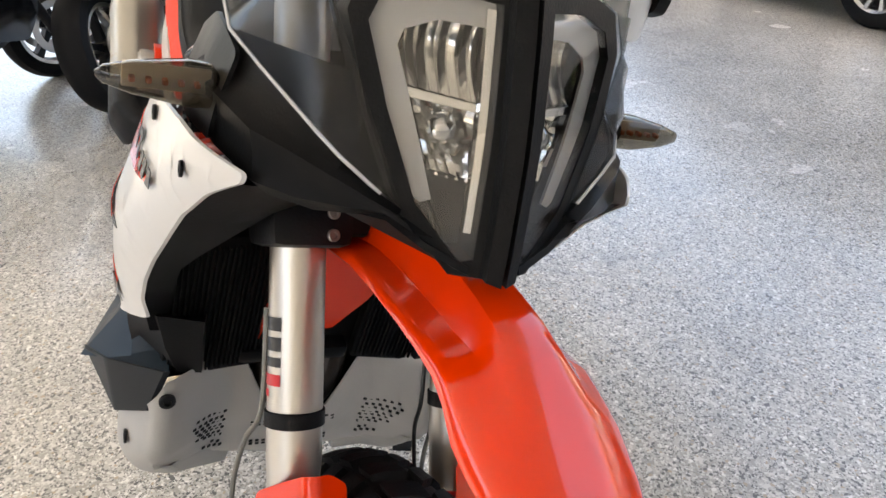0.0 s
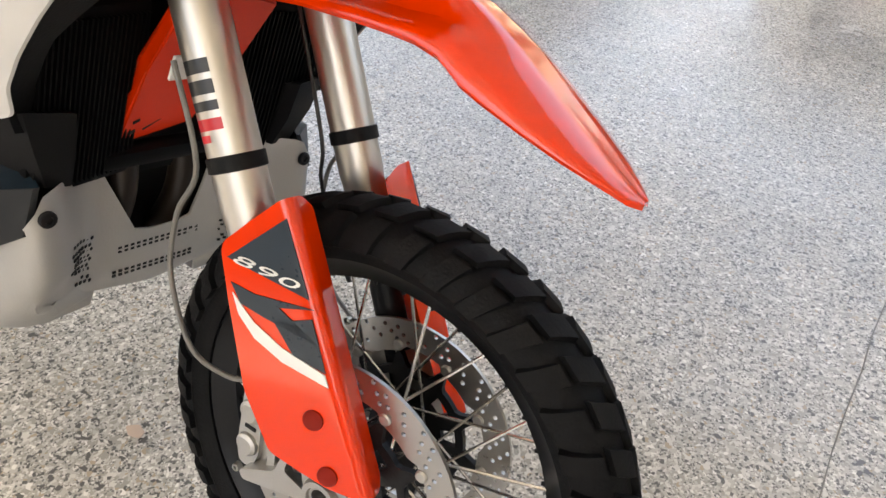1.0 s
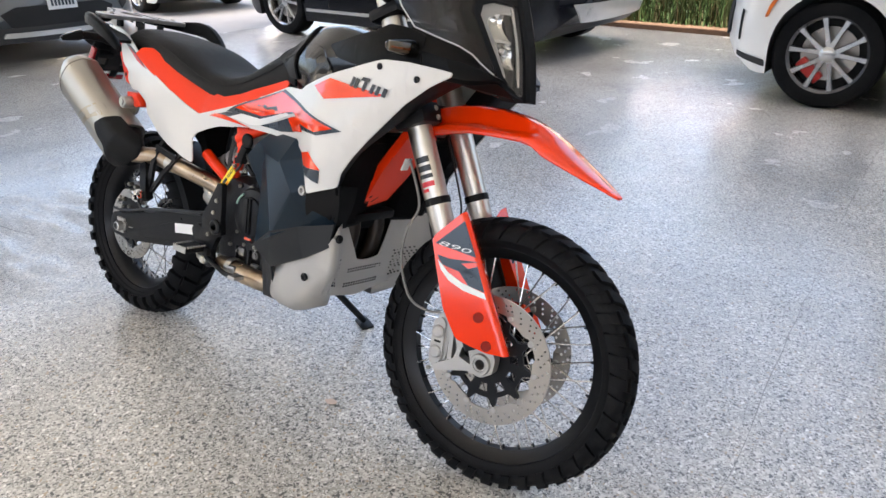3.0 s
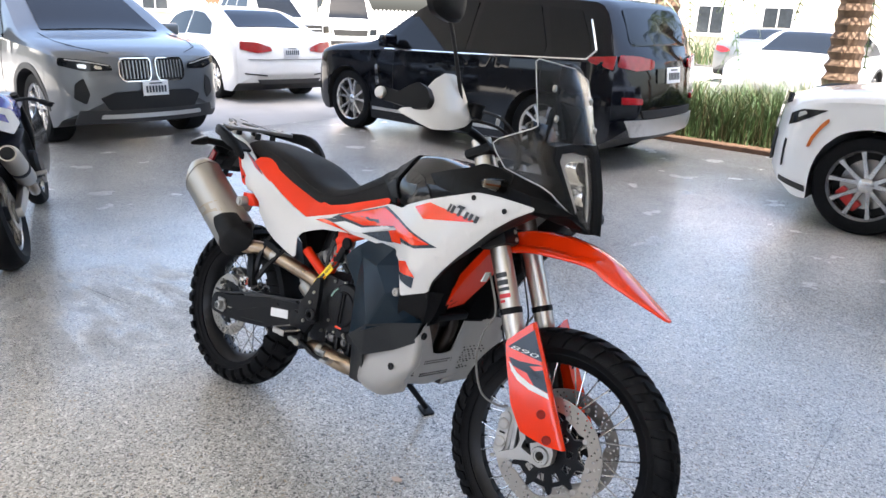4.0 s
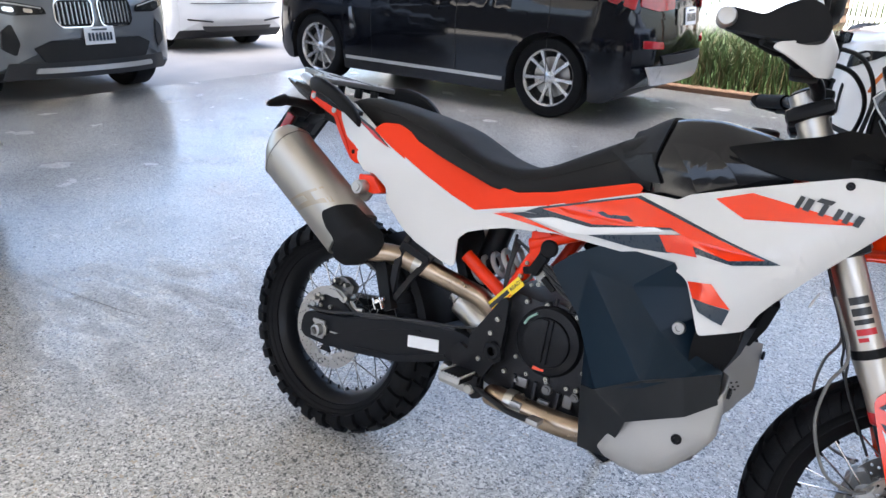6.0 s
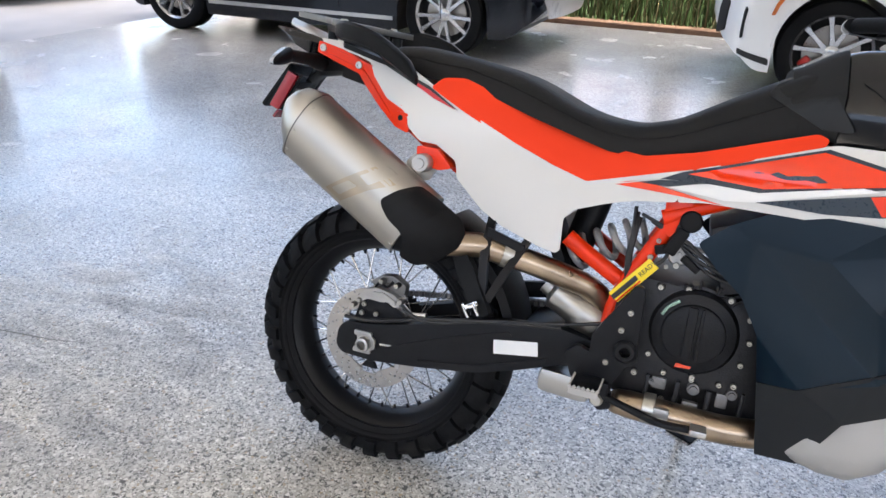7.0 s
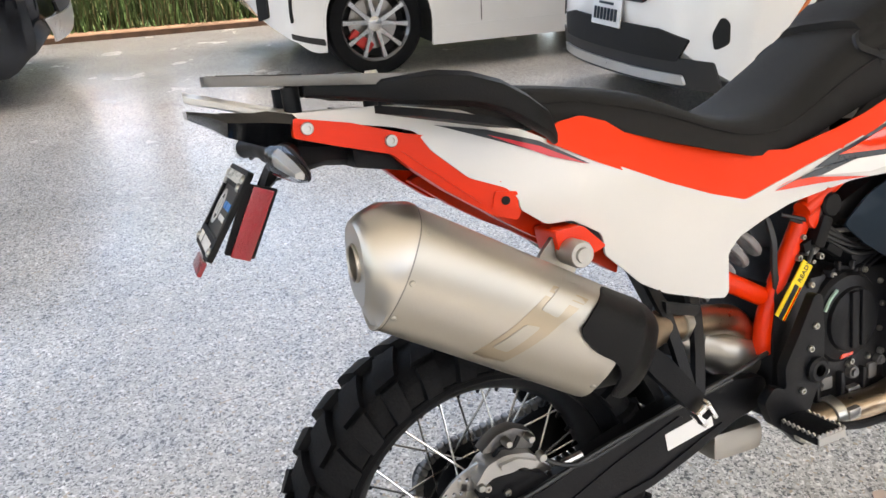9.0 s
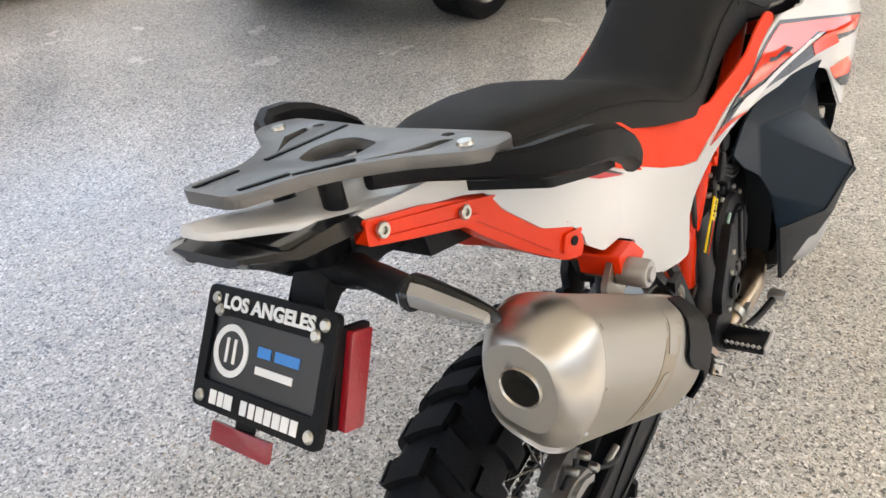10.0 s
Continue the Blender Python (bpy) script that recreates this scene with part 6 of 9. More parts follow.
# -- swingarm, rear brake, chain, hugger --
SWING = rounded([(-0.075, 0.352), (-0.060, 0.372), (0.000, 0.378), (0.072, 0.392), (0.180, 0.424), (0.300, 0.455), (0.440, 0.468), (0.520, 0.455), (0.525, 0.405), (0.450, 0.390), (0.350, 0.352), (0.270, 0.326), (0.130, 0.304), (0.020, 0.292), (-0.060, 0.294), (-0.078, 0.312)], 0.012)
for s in (-1, 1):
    sw_ = part("swingarm", plate(SWING, 0.078, 0.112, in_side(s), [rounded([(-0.030, 0.322), (-0.030, 0.346), (0.026, 0.346), (0.026, 0.322)], 0.008)], 0.005), M_METAL_BLACK, bike, "black cast swingarm")
    part("rib", plate(rounded([(0.040, 0.330), (0.200, 0.395), (0.330, 0.437), (0.340, 0.430), (0.210, 0.384), (0.060, 0.325)], 0.003), 0.110, 0.115, in_side(s)), M_METAL_BLACK, sw_)
    part("rib", plate(rounded([(0.130, 0.322), (0.270, 0.344), (0.420, 0.398), (0.424, 0.390), (0.280, 0.334), (0.135, 0.314)], 0.003), 0.110, 0.115, in_side(s)), M_METAL_BLACK, sw_)
    part("axle_adjuster", plate(rounded([(-0.030, 0.308), (0.014, 0.308), (0.014, 0.318), (0.024, 0.322), (0.024, 0.346), (0.014, 0.350), (0.014, 0.360), (-0.030, 0.360), (-0.030, 0.350), (-0.022, 0.346), (-0.022, 0.322), (-0.030, 0.318)], 0.003), 0.110, 0.118, in_side(s), bevel=0.002), M_CAST, sw_)
    part("axle_nut", lathe([(0.011, -0.020), (0.016, -0.018), (0.0175, -0.014), (0.0175, 0.0), (0.020, 0.0), (0.020, 0.008)], Matrix.Translation((0, s * 0.120, 0.3335)) @ Matrix.Scale(-s, 4, (0, 1, 0)), 6 if s > 0 else 24), M_CAST, sw_, "large axle nut")
    part("adjuster_screw", tube([(0.034, s * 0.108, 0.336), (0.062, s * 0.108, 0.338)], 0.005, 8), M_BOLT, sw_)
    if s < 0:
        part("sticker", plate(rounded([(0.300, 0.412), (0.396, 0.428), (0.401, 0.397), (0.304, 0.381)], 0.002), 0.1125, 0.1135, in_side(-1)), M_DECAL_WHITE, sw_, "blank white sticker")
part("swingarm_bridge", box((0.40, 0, 0.43), (0.10, 0.18, 0.055), Matrix.Rotation(radians(-12), 4, "Y"), 0.012), M_METAL_BLACK, bike)
rc = bmesh.new()
add_prism(rc, rounded([(-0.018, 0.458), (0.012, 0.466), (0.053, 0.458), (0.072, 0.441), (0.066, 0.430), (0.055, 0.428), (0.040, 0.438), (0.025, 0.434), (-0.011, 0.436), (-0.030, 0.424), (-0.040, 0.432)], 0.008), 0.062, 0.104, in_side(-1))
add_prism(rc, rounded([(0.000, 0.456), (0.030, 0.459), (0.064, 0.443), (0.058, 0.433), (0.040, 0.442), (0.004, 0.442)], 0.006), 0.100, 0.112, in_side(-1))
part("caliper_body", plate(rounded([(-0.020, 0.470), (0.010, 0.492), (0.040, 0.496), (0.074, 0.478), (0.070, 0.452), (0.010, 0.464)], 0.008), 0.060, 0.086, in_side(-1), bevel=0.004), M_CAST_DARK, bike)
for (x, z) in ((-0.032, 0.428), (-0.046, 0.414), (0.058, 0.480), (0.020, 0.484)):
    part("caliper_pin", lathe([(0, -0.012), (0.005, -0.012), (0.007, -0.008), (0.007, 0.006)], Matrix.Translation((x, -0.098, z)), 12), M_BOLT, bike)
part("caliper_hose_joint", lathe([(0, -0.008), (0.006, -0.008), (0.008, -0.004), (0.008, 0.006)], Matrix.Translation((0.072, -0.106, 0.446)), 14), M_BOLT, bike)
part("caliper_spring", tube([(0.000, -0.090, 0.462), (0.012, -0.096, 0.476), (0.030, -0.096, 0.470), (0.044, -0.094, 0.484)], 0.0035, 8, 4), M_METAL_BLACK, bike)
part("rear_caliper", rc, M_CAST, bike, "cast aluminium rear brake caliper")
part("caliper_bracket", plate(rounded([(-0.045, 0.375), (-0.030, 0.430), (0.010, 0.440), (0.080, 0.410), (0.100, 0.385), (0.040, 0.372)], 0.010), 0.082, 0.096, in_side(-1), bevel=0.003), M_METAL_BLACK, bike)
for (x, z) in ((-0.024, 0.398), (-0.020, 0.420), (0.012, 0.402)):
    part("bolt", moved(bolt_head(0.006, 0.006), Matrix.Translation((x, -0.098, z))), M_BOLT, bike)
part("rear_brake_hose", tube([(0.075, -0.105, 0.440), (0.110, -0.118, 0.424), (0.160, -0.118, 0.420), (0.300, -0.118, 0.455), (0.430, -0.118, 0.478), (0.520, -0.118, 0.500)], 0.004, 8, 6), M_CABLE, bike)
part("abs_cable", tube([(-0.060, -0.112, 0.385), (0.020, -0.116, 0.392), (0.200, -0.118, 0.436), (0.440, -0.116, 0.472)], 0.0045, 8, 6), M_CABLE, bike)
part("banjo", tube([(0.105, -0.110, 0.424), (0.140, -0.112, 0.430)], 0.006, 8), M_BOLT, bike)
chain = bmesh.new()
for k in range(44):
    t = k / 43
    for z0, z1 in ((0.412, 0.498), (0.255, 0.415)):
        add_box(chain, (-0.0 + 0.62 * t, 0.072, z0 + (z1 - z0) * t), (0.0115, 0.017, 0.015), Matrix.Rotation(-math.atan2(z1 - z0, 0.62), 4, "Y"), 0.002, 1)
for k in range(20):
    a = math.pi * (0.5 + k / 19)
    add_box(chain, (0.079 * math.cos(a), 0.072, 0.3335 + 0.079 * math.sin(a)), (0.0115, 0.017, 0.015), Matrix.Rotation(-a + math.pi / 2, 4, "Y"), 0.002, 1)
part("chain", chain, M_CAST_DARK, bike, "drive chain")
part("sprocket", plate([(r * math.cos(a), 0.3335 + r * math.sin(a)) for a, r in ((2 * math.pi * k / 84, 0.076 if k % 2 else 0.084) for k in range(84))], 0.069, 0.075, in_side(1), [circle(0, 0.3335, 0.05, 24)]), M_METAL_BLACK, bike)
hg = bmesh.new()
rr = []
for k in range(15):
    a = radians(12 + 52 * k / 14)
    rr.append([Vector((0.356 * q * math.cos(a), y, 0.3335 + 0.356 * q * math.sin(a))) for y, q in ((-0.088, 0.93), (-0.082, 0.985), (-0.05, 1.01), (0, 1.02), (0.05, 1.01), (0.082, 0.985), (0.088, 0.93), (0.078, 0.95), (0, 0.995), (-0.078, 0.95))])
part("hugger", add_loft(hg, rr), M_BLACK, bike, "black rear wheel hugger")
part("rear_shock", tube([(0.40, 0.0, 0.50), (0.46, 0, 0.75)], 0.032, 20), M_METAL_BLACK, bike)
part("chain_guide", box((0.25, 0.10, 0.47), (0.22, 0.02, 0.04), Matrix.Rotation(radians(-10), 4, "Y"), 0.006), M_BLACK, bike)
part("inner_fender", add_loft(bmesh.new(), [[Vector((x, y * 0.075, z + b * 0.03)) for y, b in ((-1, -1), (-0.9, 0.6), (0, 1), (0.9, 0.6), (1, -1))] for x, z in ((-0.14, 0.955), (0.0, 0.925), (0.12, 0.862), (0.25, 0.790), (0.36, 0.705), (0.43, 0.56))]), M_BLACK, bike, "black inner rear mudguard")

# -- engine, frame, foot rests --
eng = part("engine", box((0.70, 0, 0.48), (0.34, 0.24, 0.26), Matrix.Rotation(radians(4), 4, "Y"), 0.03), M_ENGINE, bike, "dark cast engine block")
CASE = rounded([(0.612, 0.560), (0.642, 0.606), (0.700, 0.616), (0.770, 0.596), (0.800, 0.560), (0.806, 0.500), (0.800, 0.440), (0.730, 0.416), (0.640, 0.424), (0.608, 0.470)], 0.014)
case = part("outer_case", plate(CASE, 0.060, 0.112, in_side(-1), bevel=0.004), M_ENGINE, eng, "dark cast outer engine case")
cc = Vector((0.695, -0.099, 0.524))
part("clutch_cover", lathe([(0.0, -0.050), (0.052, -0.050), (0.058, -0.047), (0.060, -0.040), (0.066, -0.038), (0.078, -0.034), (0.084, -0.026), (0.086, 0.01)], Matrix.Translation(cc), 40), M_METAL_BLACK, eng, "round black clutch cover")
part("cover_rib", box((0.688, -0.150, 0.528), (0.018, 0.010, 0.104), bevel=0.004), M_METAL_BLACK, eng)
part("cover_rib", box((0.706, -0.150, 0.528), (0.006, 0.010, 0.104), bevel=0.002), M_METAL_BLACK, eng)
part("cover_mark", plate(rounded([(0.672, 0.452), (0.702, 0.454), (0.704, 0.462), (0.674, 0.461)], 0.002), 0.130, 0.1375, in_side(-1)), M_ORANGE, eng, "small orange maker's mark")
part("cover_print", tube([(0.632, -0.1385, 0.552), (0.642, -0.1390, 0.570), (0.660, -0.1390, 0.585)], 0.0032, 6, 4), M_PRINT, eng)
for k in range(7):
    a = radians(-40 + 22 * k)
    part("case_rib", moved(box((0.094, 0, 0), (0.018, 0.012, 0.006), bevel=0.002, seg=1), Matrix.Translation((cc.x, -0.114, cc.z)) @ Matrix.Rotation(-a, 4, "Y")), M_ENGINE, eng)
for (x, z) in ((0.620, 0.600), (0.672, 0.606), (0.790, 0.570), (0.790, 0.478), (0.709, 0.428), (0.620, 0.462), (0.625, 0.530), (0.750, 0.600), (0.797, 0.525), (0.655, 0.430), (0.760, 0.430)):
    part("case_boss", lathe([(0, -0.008), (0.008, -0.008), (0.010, 0.0), (0.010, 0.006)], Matrix.Translation((x, -0.112, z)), 12), M_ENGINE, eng)
    part("bolt", moved(bolt_head(0.0055, 0.006), Matrix.Translation((x, -0.119, z))), M_BOLT, eng)
part("sump", box((0.715, -0.085, 0.398), (0.20, 0.07, 0.050), None, 0.008), M_ENGINE, eng, "dark cast lower crankcase with bosses and bolts")
for (x, z, w, h, d) in ((0.650, 0.408, 0.028, 0.024, 0.010), (0.686, 0.396, 0.010, 0.050, 0.014), (0.745, 0.392, 0.010, 0.046, 0.012), (0.770, 0.400, 0.022, 0.030, 0.008), (0.806, 0.400, 0.008, 0.050, 0.012), (0.628, 0.398, 0.008, 0.046, 0.012), (0.715, 0.380, 0.030, 0.010, 0.014)):
    part("crankcase_rib", box((x, -0.118 - d / 2, z), (w, d, h), None, 0.003), M_CAST_DARK if w > 0.02 else M_ENGINE, eng)
for (x, z, r) in ((0.716, 0.412, 0.013), (0.786, 0.418, 0.011), (0.636, 0.408, 0.006)):
    part("case_plug", lathe([(0, -0.010), (r * 0.55, -0.010), (r * 0.6, -0.006), (r * 0.9, -0.006), (r, 0.0), (r, 0.006)], Matrix.Translation((x, -0.124, z)), 18), M_CAST_DARK, eng)
for (x, z) in ((0.709, 0.436), (0.600, 0.419), (0.786, 0.436), (0.660, 0.376), (0.742, 0.368)):
    part("bolt", moved(bolt_head(0.006, 0.008), Matrix.Translation((x, -0.124, z))), M_BOLT, eng)
for k in range(6):
    part("cylinder_fin", box((0.770 + 0.006 * k, -0.09, 0.60 + 0.014 * k), (0.13, 0.05, 0.007), Matrix.Rotation(radians(-20), 4, "Y"), 0.002, 1), M_ENGINE, eng)
part("cylinder_head", box((0.80, 0, 0.70), (0.20, 0.24, 0.14), Matrix.Rotation(radians(-20), 4, "Y"), 0.02), M_ENGINE, eng)
part("header_pipe", tube([(0.92, -0.05, 0.66), (0.98, -0.05, 0.63), (1.010, -0.05, 0.55), (0.975, -0.06, 0.45), (0.88, -0.08, 0.38)], 0.022, 18, 6), M_PIPE_SHADED, eng, "tinted exhaust header pipes")
part("header_pipe", tube([(0.92, 0.05, 0.66), (0.98, 0.05, 0.63), (1.010, 0.05, 0.55), (0.975, 0.04, 0.45), (0.88, 0.02, 0.38)], 0.022, 18, 6), M_PIPE_SHADED, eng)
part("oil_filter", tube([(0.93, -0.11, 0.52), (0.985, -0.11, 0.53)], 0.03, 20), M_METAL_BLACK, eng)
helix = []
ax0, ax1 = Vector((0.425, -0.030, 0.612)), Vector((0.565, -0.040, 0.690))
aw = (ax1 - ax0).normalized()
au = aw.orthogonal().normalized()
av = aw.cross(au)
for k in range(73):
    t = k / 72
    helix.append(ax0.lerp(ax1, t) + (au * math.cos(2 * math.pi * 5 * t) + av * math.sin(2 * math.pi * 5 * t)) * 0.032)
part("shock_spring", tube(helix, 0.0072, 8), M_SPRING, bike, "pale steel coil spring of the rear shock")
for k in range(4):
    part("engine_cable", tube([(0.560 + 0.020 * k, -0.112, 0.735 - 0.01 * k), (0.640 + 0.02 * k, -0.128, 0.705 - 0.02 * k), (0.700 + 0.02 * k, -0.126, 0.668 - 0.012 * k), (0.780, -0.115, 0.655 - 0.01 * k)], 0.0038, 7, 5), M_CABLE, eng)
for (x, y, z, r, h) in ((0.610, -0.120, 0.675, 0.009, 0.03), (0.665, -0.122, 0.655, 0.007, 0.04), (0.700, -0.118, 0.690, 0.011, 0.02), (0.740, -0.120, 0.660, 0.008, 0.03)):
    part("connector", moved(box((0, 0, 0), (h, 0.018, 2 * r), bevel=0.003), Matrix.Translation((x, y, z)) @ Matrix.Rotation(radians(-25 + 900 * (x - 0.6)), 4, "Y")), M_BLACK, eng)
for (x, z, r) in ((0.590, 0.655, 0.006), (0.640, 0.648, 0.006), (0.672, 0.668, 0.005), (0.622, 0.642, 0.004), (0.715, 0.652, 0.006), (0.752, 0.680, 0.005), (0.600, 0.690, 0.005)):
    part("bolt", moved(bolt_head(r, 0.008), Matrix.Translation((x, -0.118, z))), M_BOLT, eng)
part("fuel_rail", tube([(0.650, -0.124, 0.690), (0.700, -0.126, 0.684), (0.770, -0.120, 0.676)], 0.0045, 8, 3), M_CAST_DARK, eng)
part("water_pump", lathe([(0, -0.010), (0.004, -0.010), (0.005, -0.006), (0.021, -0.006), (0.024, -0.002), (0.024, 0.02)], Matrix.Translation((0.642, -0.100, 0.668)), 24), M_CAST, eng)
for s in (-1, 1):
    fr_ = part("frame_tube", tube([(0.420, s * 0.095, 0.662), (0.460, s * 0.092, 0.636), (0.536, s * 0.088, 0.592)], 0.017, 14), M_ORANGE_METAL, bike, "orange frame tubes")
    part("frame_tube", tube([(0.530, s * 0.095, 0.490), (0.540, s * 0.096, 0.560), (0.590, s * 0.104, 0.670), (0.640, s * 0.112, 0.775)], 0.016, 14, 3), M_ORANGE_METAL, bike)
    part("frame_tube", tube([(0.600, s * 0.120, 0.735), (0.720, s * 0.110, 0.790), (0.95, s * 0.08, 0.88), (1.14, s * 0.04, 0.96)], 0.016, 14, 3), M_ORANGE_METAL, bike)
    part("frame_gusset", plate(rounded([(0.600, 0.770), (0.650, 0.772), (0.640, 0.735), (0.618, 0.700), (0.604, 0.715)], 0.006), 0.112, 0.130, in_side(s), bevel=0.003), M_ORANGE_METAL, bike)
    part("frame_plug", lathe([(0, -0.006), (0.018, -0.006), (0.021, -0.003), (0.021, 0.004)], Matrix.Translation((0.652, s * 0.132, 0.738)) @ Matrix.Scale(-s, 4, (0, 1, 0)), 22), M_BLACK, bike)
    part("foot_bracket", plate(rounded([(0.511, 0.451), (0.509, 0.490), (0.539, 0.538), (0.577, 0.604), (0.594, 0.600), (0.598, 0.533), (0.597, 0.490), (0.604, 0.450), (0.585, 0.440), (0.560, 0.392), (0.570, 0.345), (0.545, 0.335), (0.510, 0.372), (0.480, 0.395), (0.462, 0.440), (0.485, 0.462)], 0.008), 0.148, 0.166, in_side(s), [circle(0.578, 0.470, 0.013, 16)], 0.003), M_METAL_BLACK, bike, "black foot rest bracket plate")
    part("bracket_ring", lathe([(0.011, -0.010), (0.018, -0.010), (0.023, -0.006), (0.023, 0.004)], Matrix.Translation((0.578, s * 0.166, 0.470)) @ Matrix.Scale(-s, 4, (0, 1, 0)), 22), M_METAL_BLACK, bike)
    for (x, z) in ((0.576, 0.549), (0.564, 0.511), (0.545, 0.440)):
        part("bolt", moved(bolt_head(0.006, 0.005), Matrix.Translation((x, s * 0.1665, z)) @ Matrix.Scale(-s, 4, (0, 1, 0))), M_BOLT, bike)
    peg = part("foot_peg", box((0.519, s * 0.206, 0.396), (0.054, 0.076, 0.020), None, 0.006), M_METAL_BLACK, bike, "black foot peg with steel teeth")
    rim_teeth = [(0.492 + 0.009 * k, 0.245, 0) for k in range(7)] + [(xx, 0.178 + 0.0095 * k, 90) for k in range(7) for xx in (0.491, 0.547)]
    for (xx, yy, tt) in rim_teeth:
        part("peg_tooth", moved(box((0, 0, 0), (0.006, 0.003, 0.006), Matrix.Rotation(radians(45), 4, "Y")), Matrix.Translation((xx, s * yy, 0.405)) @ Matrix.Rotation(radians(tt), 4, "Z")), M_CAST, peg)
    part("peg_rim", box((0.519, s * 0.2455, 0.396), (0.058, 0.004, 0.014), None, 0.001, 1), M_CAST, peg)
    part("peg_hinge", box((0.535, s * 0.165, 0.385), (0.05, 0.03, 0.03), bevel=0.006), M_METAL_BLACK, bike)
part("brake_pedal", tube([(0.545, -0.172, 0.372), (0.600, -0.180, 0.362), (0.660, -0.190, 0.352), (0.720, -0.205, 0.360)], 0.0075, 10, 4), M_METAL_BLACK, bike)
part("pedal_tip", box((0.735, -0.210, 0.364), (0.03, 0.035, 0.012), bevel=0.003), M_CAST, bike)
part("pedal_pivot", lathe([(0, -0.012), (0.010, -0.012), (0.014, -0.006), (0.014, 0.01)], Matrix.Translation((0.540, -0.172, 0.362)), 16), M_BOLT, bike)
part("charger_lead", tube([(0.600, -0.128, 0.640), (0.618, -0.124, 0.660), (0.625, -0.126, 0.700), (0.640, -0.130, 0.752)], 0.004, 8, 5), M_CABLE, bike)
tagm = Matrix.Translation((0.567, -0.132, 0.605)) @ Matrix.Rotation(radians(-52), 4, "Y")
tg = part("charger_tag", moved(box((0, 0, 0), (0.106, 0.003, 0.026), bevel=0.001), tagm), M_YELLOW, bike, "bright yellow battery charger tag")
part("lettering", moved(lettering("READY", 0.013, 0.0004), tagm @ Matrix.Translation((0.036, -0.0022, 0)) @ Matrix.Rotation(radians(90), 4, "X")), M_DECAL_DARK, tg)
part("tag_print", moved(box((-0.022, -0.0019, 0.001), (0.064, 0.0012, 0.010), bevel=0.0003), tagm), M_DECAL_DARK, tg)
part("tag_print", moved(box((-0.022, -0.0019, -0.009), (0.064, 0.0012, 0.003), bevel=0.0003), tagm), M_ORANGE, tg)
wires = bmesh.new()
for k in range(3):
    add_tube(wires, [(0.545 + 0.006 * k, -0.090, 0.745 - 0.01 * k), (0.548 + 0.003 * k, -0.105, 0.690), (0.546 + 0.003 * k, -0.108, 0.640), (0.555 + 0.003 * k, -0.108, 0.570)], 0.004, 6, 4)
part("wiring", wires, M_CABLE, bike, "bundle of black cables")
part("relay_box", box((0.632, -0.125, 0.695), (0.026, 0.026, 0.055), Matrix.Rotation(radians(25), 4, "Y"), 0.006), M_BLACK, bike)
part("engine_hose", tube([(0.72, -0.14, 0.70), (0.80, -0.16, 0.67), (0.84, -0.15, 0.60)], 0.012, 12, 5), M_CABLE, bike)

# -- lower side covers, skid plate, radiator --


# corners of the side cover: x, z, distance from the middle plane
CV = dict(A0=(0.670, 0.702, 0.144), A1=(0.722, 0.747, 0.150), A2=(0.800, 0.790, 0.168), V1=(0.766, 0.727, 0.164), SH=(0.958, 0.793, 0.236), K0=(0.880, 0.722, 0.214), K1=(0.962, 0.655, 0.240), V2=(1.050, 0.603, 0.248), V11=(1.034, 0.590, 0.276),
          V3=(0.966, 0.566, 0.302), V4=(0.868, 0.504, 0.268), E1=(0.712, 0.660, 0.152), E2=(0.762, 0.622, 0.168), E3=(0.800, 0.560, 0.184), E4=(0.815, 0.478, 0.192), V6=(0.838, 0.342, 0.192), V7=(1.090, 0.602, 0.206), V8=(1.098, 0.546, 0.226), V9=(1.050, 0.512, 0.262), V10=(0.942, 0.469, 0.272), C1=(0.905, 0.350, 0.208),
          F1=(1.066, 0.622, 0.206), F2=(1.020, 0.700, 0.212), F3=(0.990, 0.752, 0.218))
FACETS = ("A0 A1 V1", "A0 V1 E2 E1", "V1 V3 V4 E3 E2", "V4 E4 E3", "A1 A2 SH K0 V1", "V1 K0 K1 V3", "K1 V2 V11 V3")
BLOCK = ("V3 V11 V9 V10", "V11 V7 V8 V9", "V3 V10 V4", "V4 V10 C1 V6 E4")
POCKET = ("SH F3 K0", "F3 F2 K1 K0", "F2 F1 V2 K1", "F1 V7 V11 V2")


def faceted(faces, s, lift=0.0, thick=0.004, bevel=0.004):
    bm = bmesh.new()
    vs = {}
    for f in faces:
        for k in f.split():
            if k not in vs:
                x, z, d = CV[k]
                vs[k] = bm.verts.new((x, s * (d + lift), z))
    for f in faces:
        bm.faces.new([vs[k] for k in f.split()])
    bmesh.ops.recalc_face_normals(bm, faces=bm.faces[:])
    if bevel:
        es = [e for e in bm.edges if len(e.link_faces) == 2 and e.calc_face_angle(0) > 0.12]
        bmesh.ops.bevel(bm, geom=es, offset=bevel, segments=3, affect="EDGES", profile=0.5, clamp_overlap=True)
    ex = bmesh.ops.extrude_face_region(bm, geom=bm.faces[:], use_keep_orig=True)
    for v in ex["geom"]:
        if isinstance(v, bmesh.types.BMVert):
            v.co.y -= s * thick
    return bm


def smooth_step(t):
    t = max(0.0, min(1.0, t))
    return t * t * (3 - 2 * t)


def skid_front(y, z):
    """The front wall: proud at both wings, set back between them, raked below, with a pressed ledge."""
    y = abs(y)
    return 1.034 + 0.074 * smooth_step((y - 0.105) / 0.10) - (0.28 + 0.36 * smooth_step((y - 0.10) / 0.10)) * max(0.0, 0.475 - z) - 0.06 * max(0.0, z - 0.52) + 0.008 * smooth_step((0.425 - z) / 0.012)


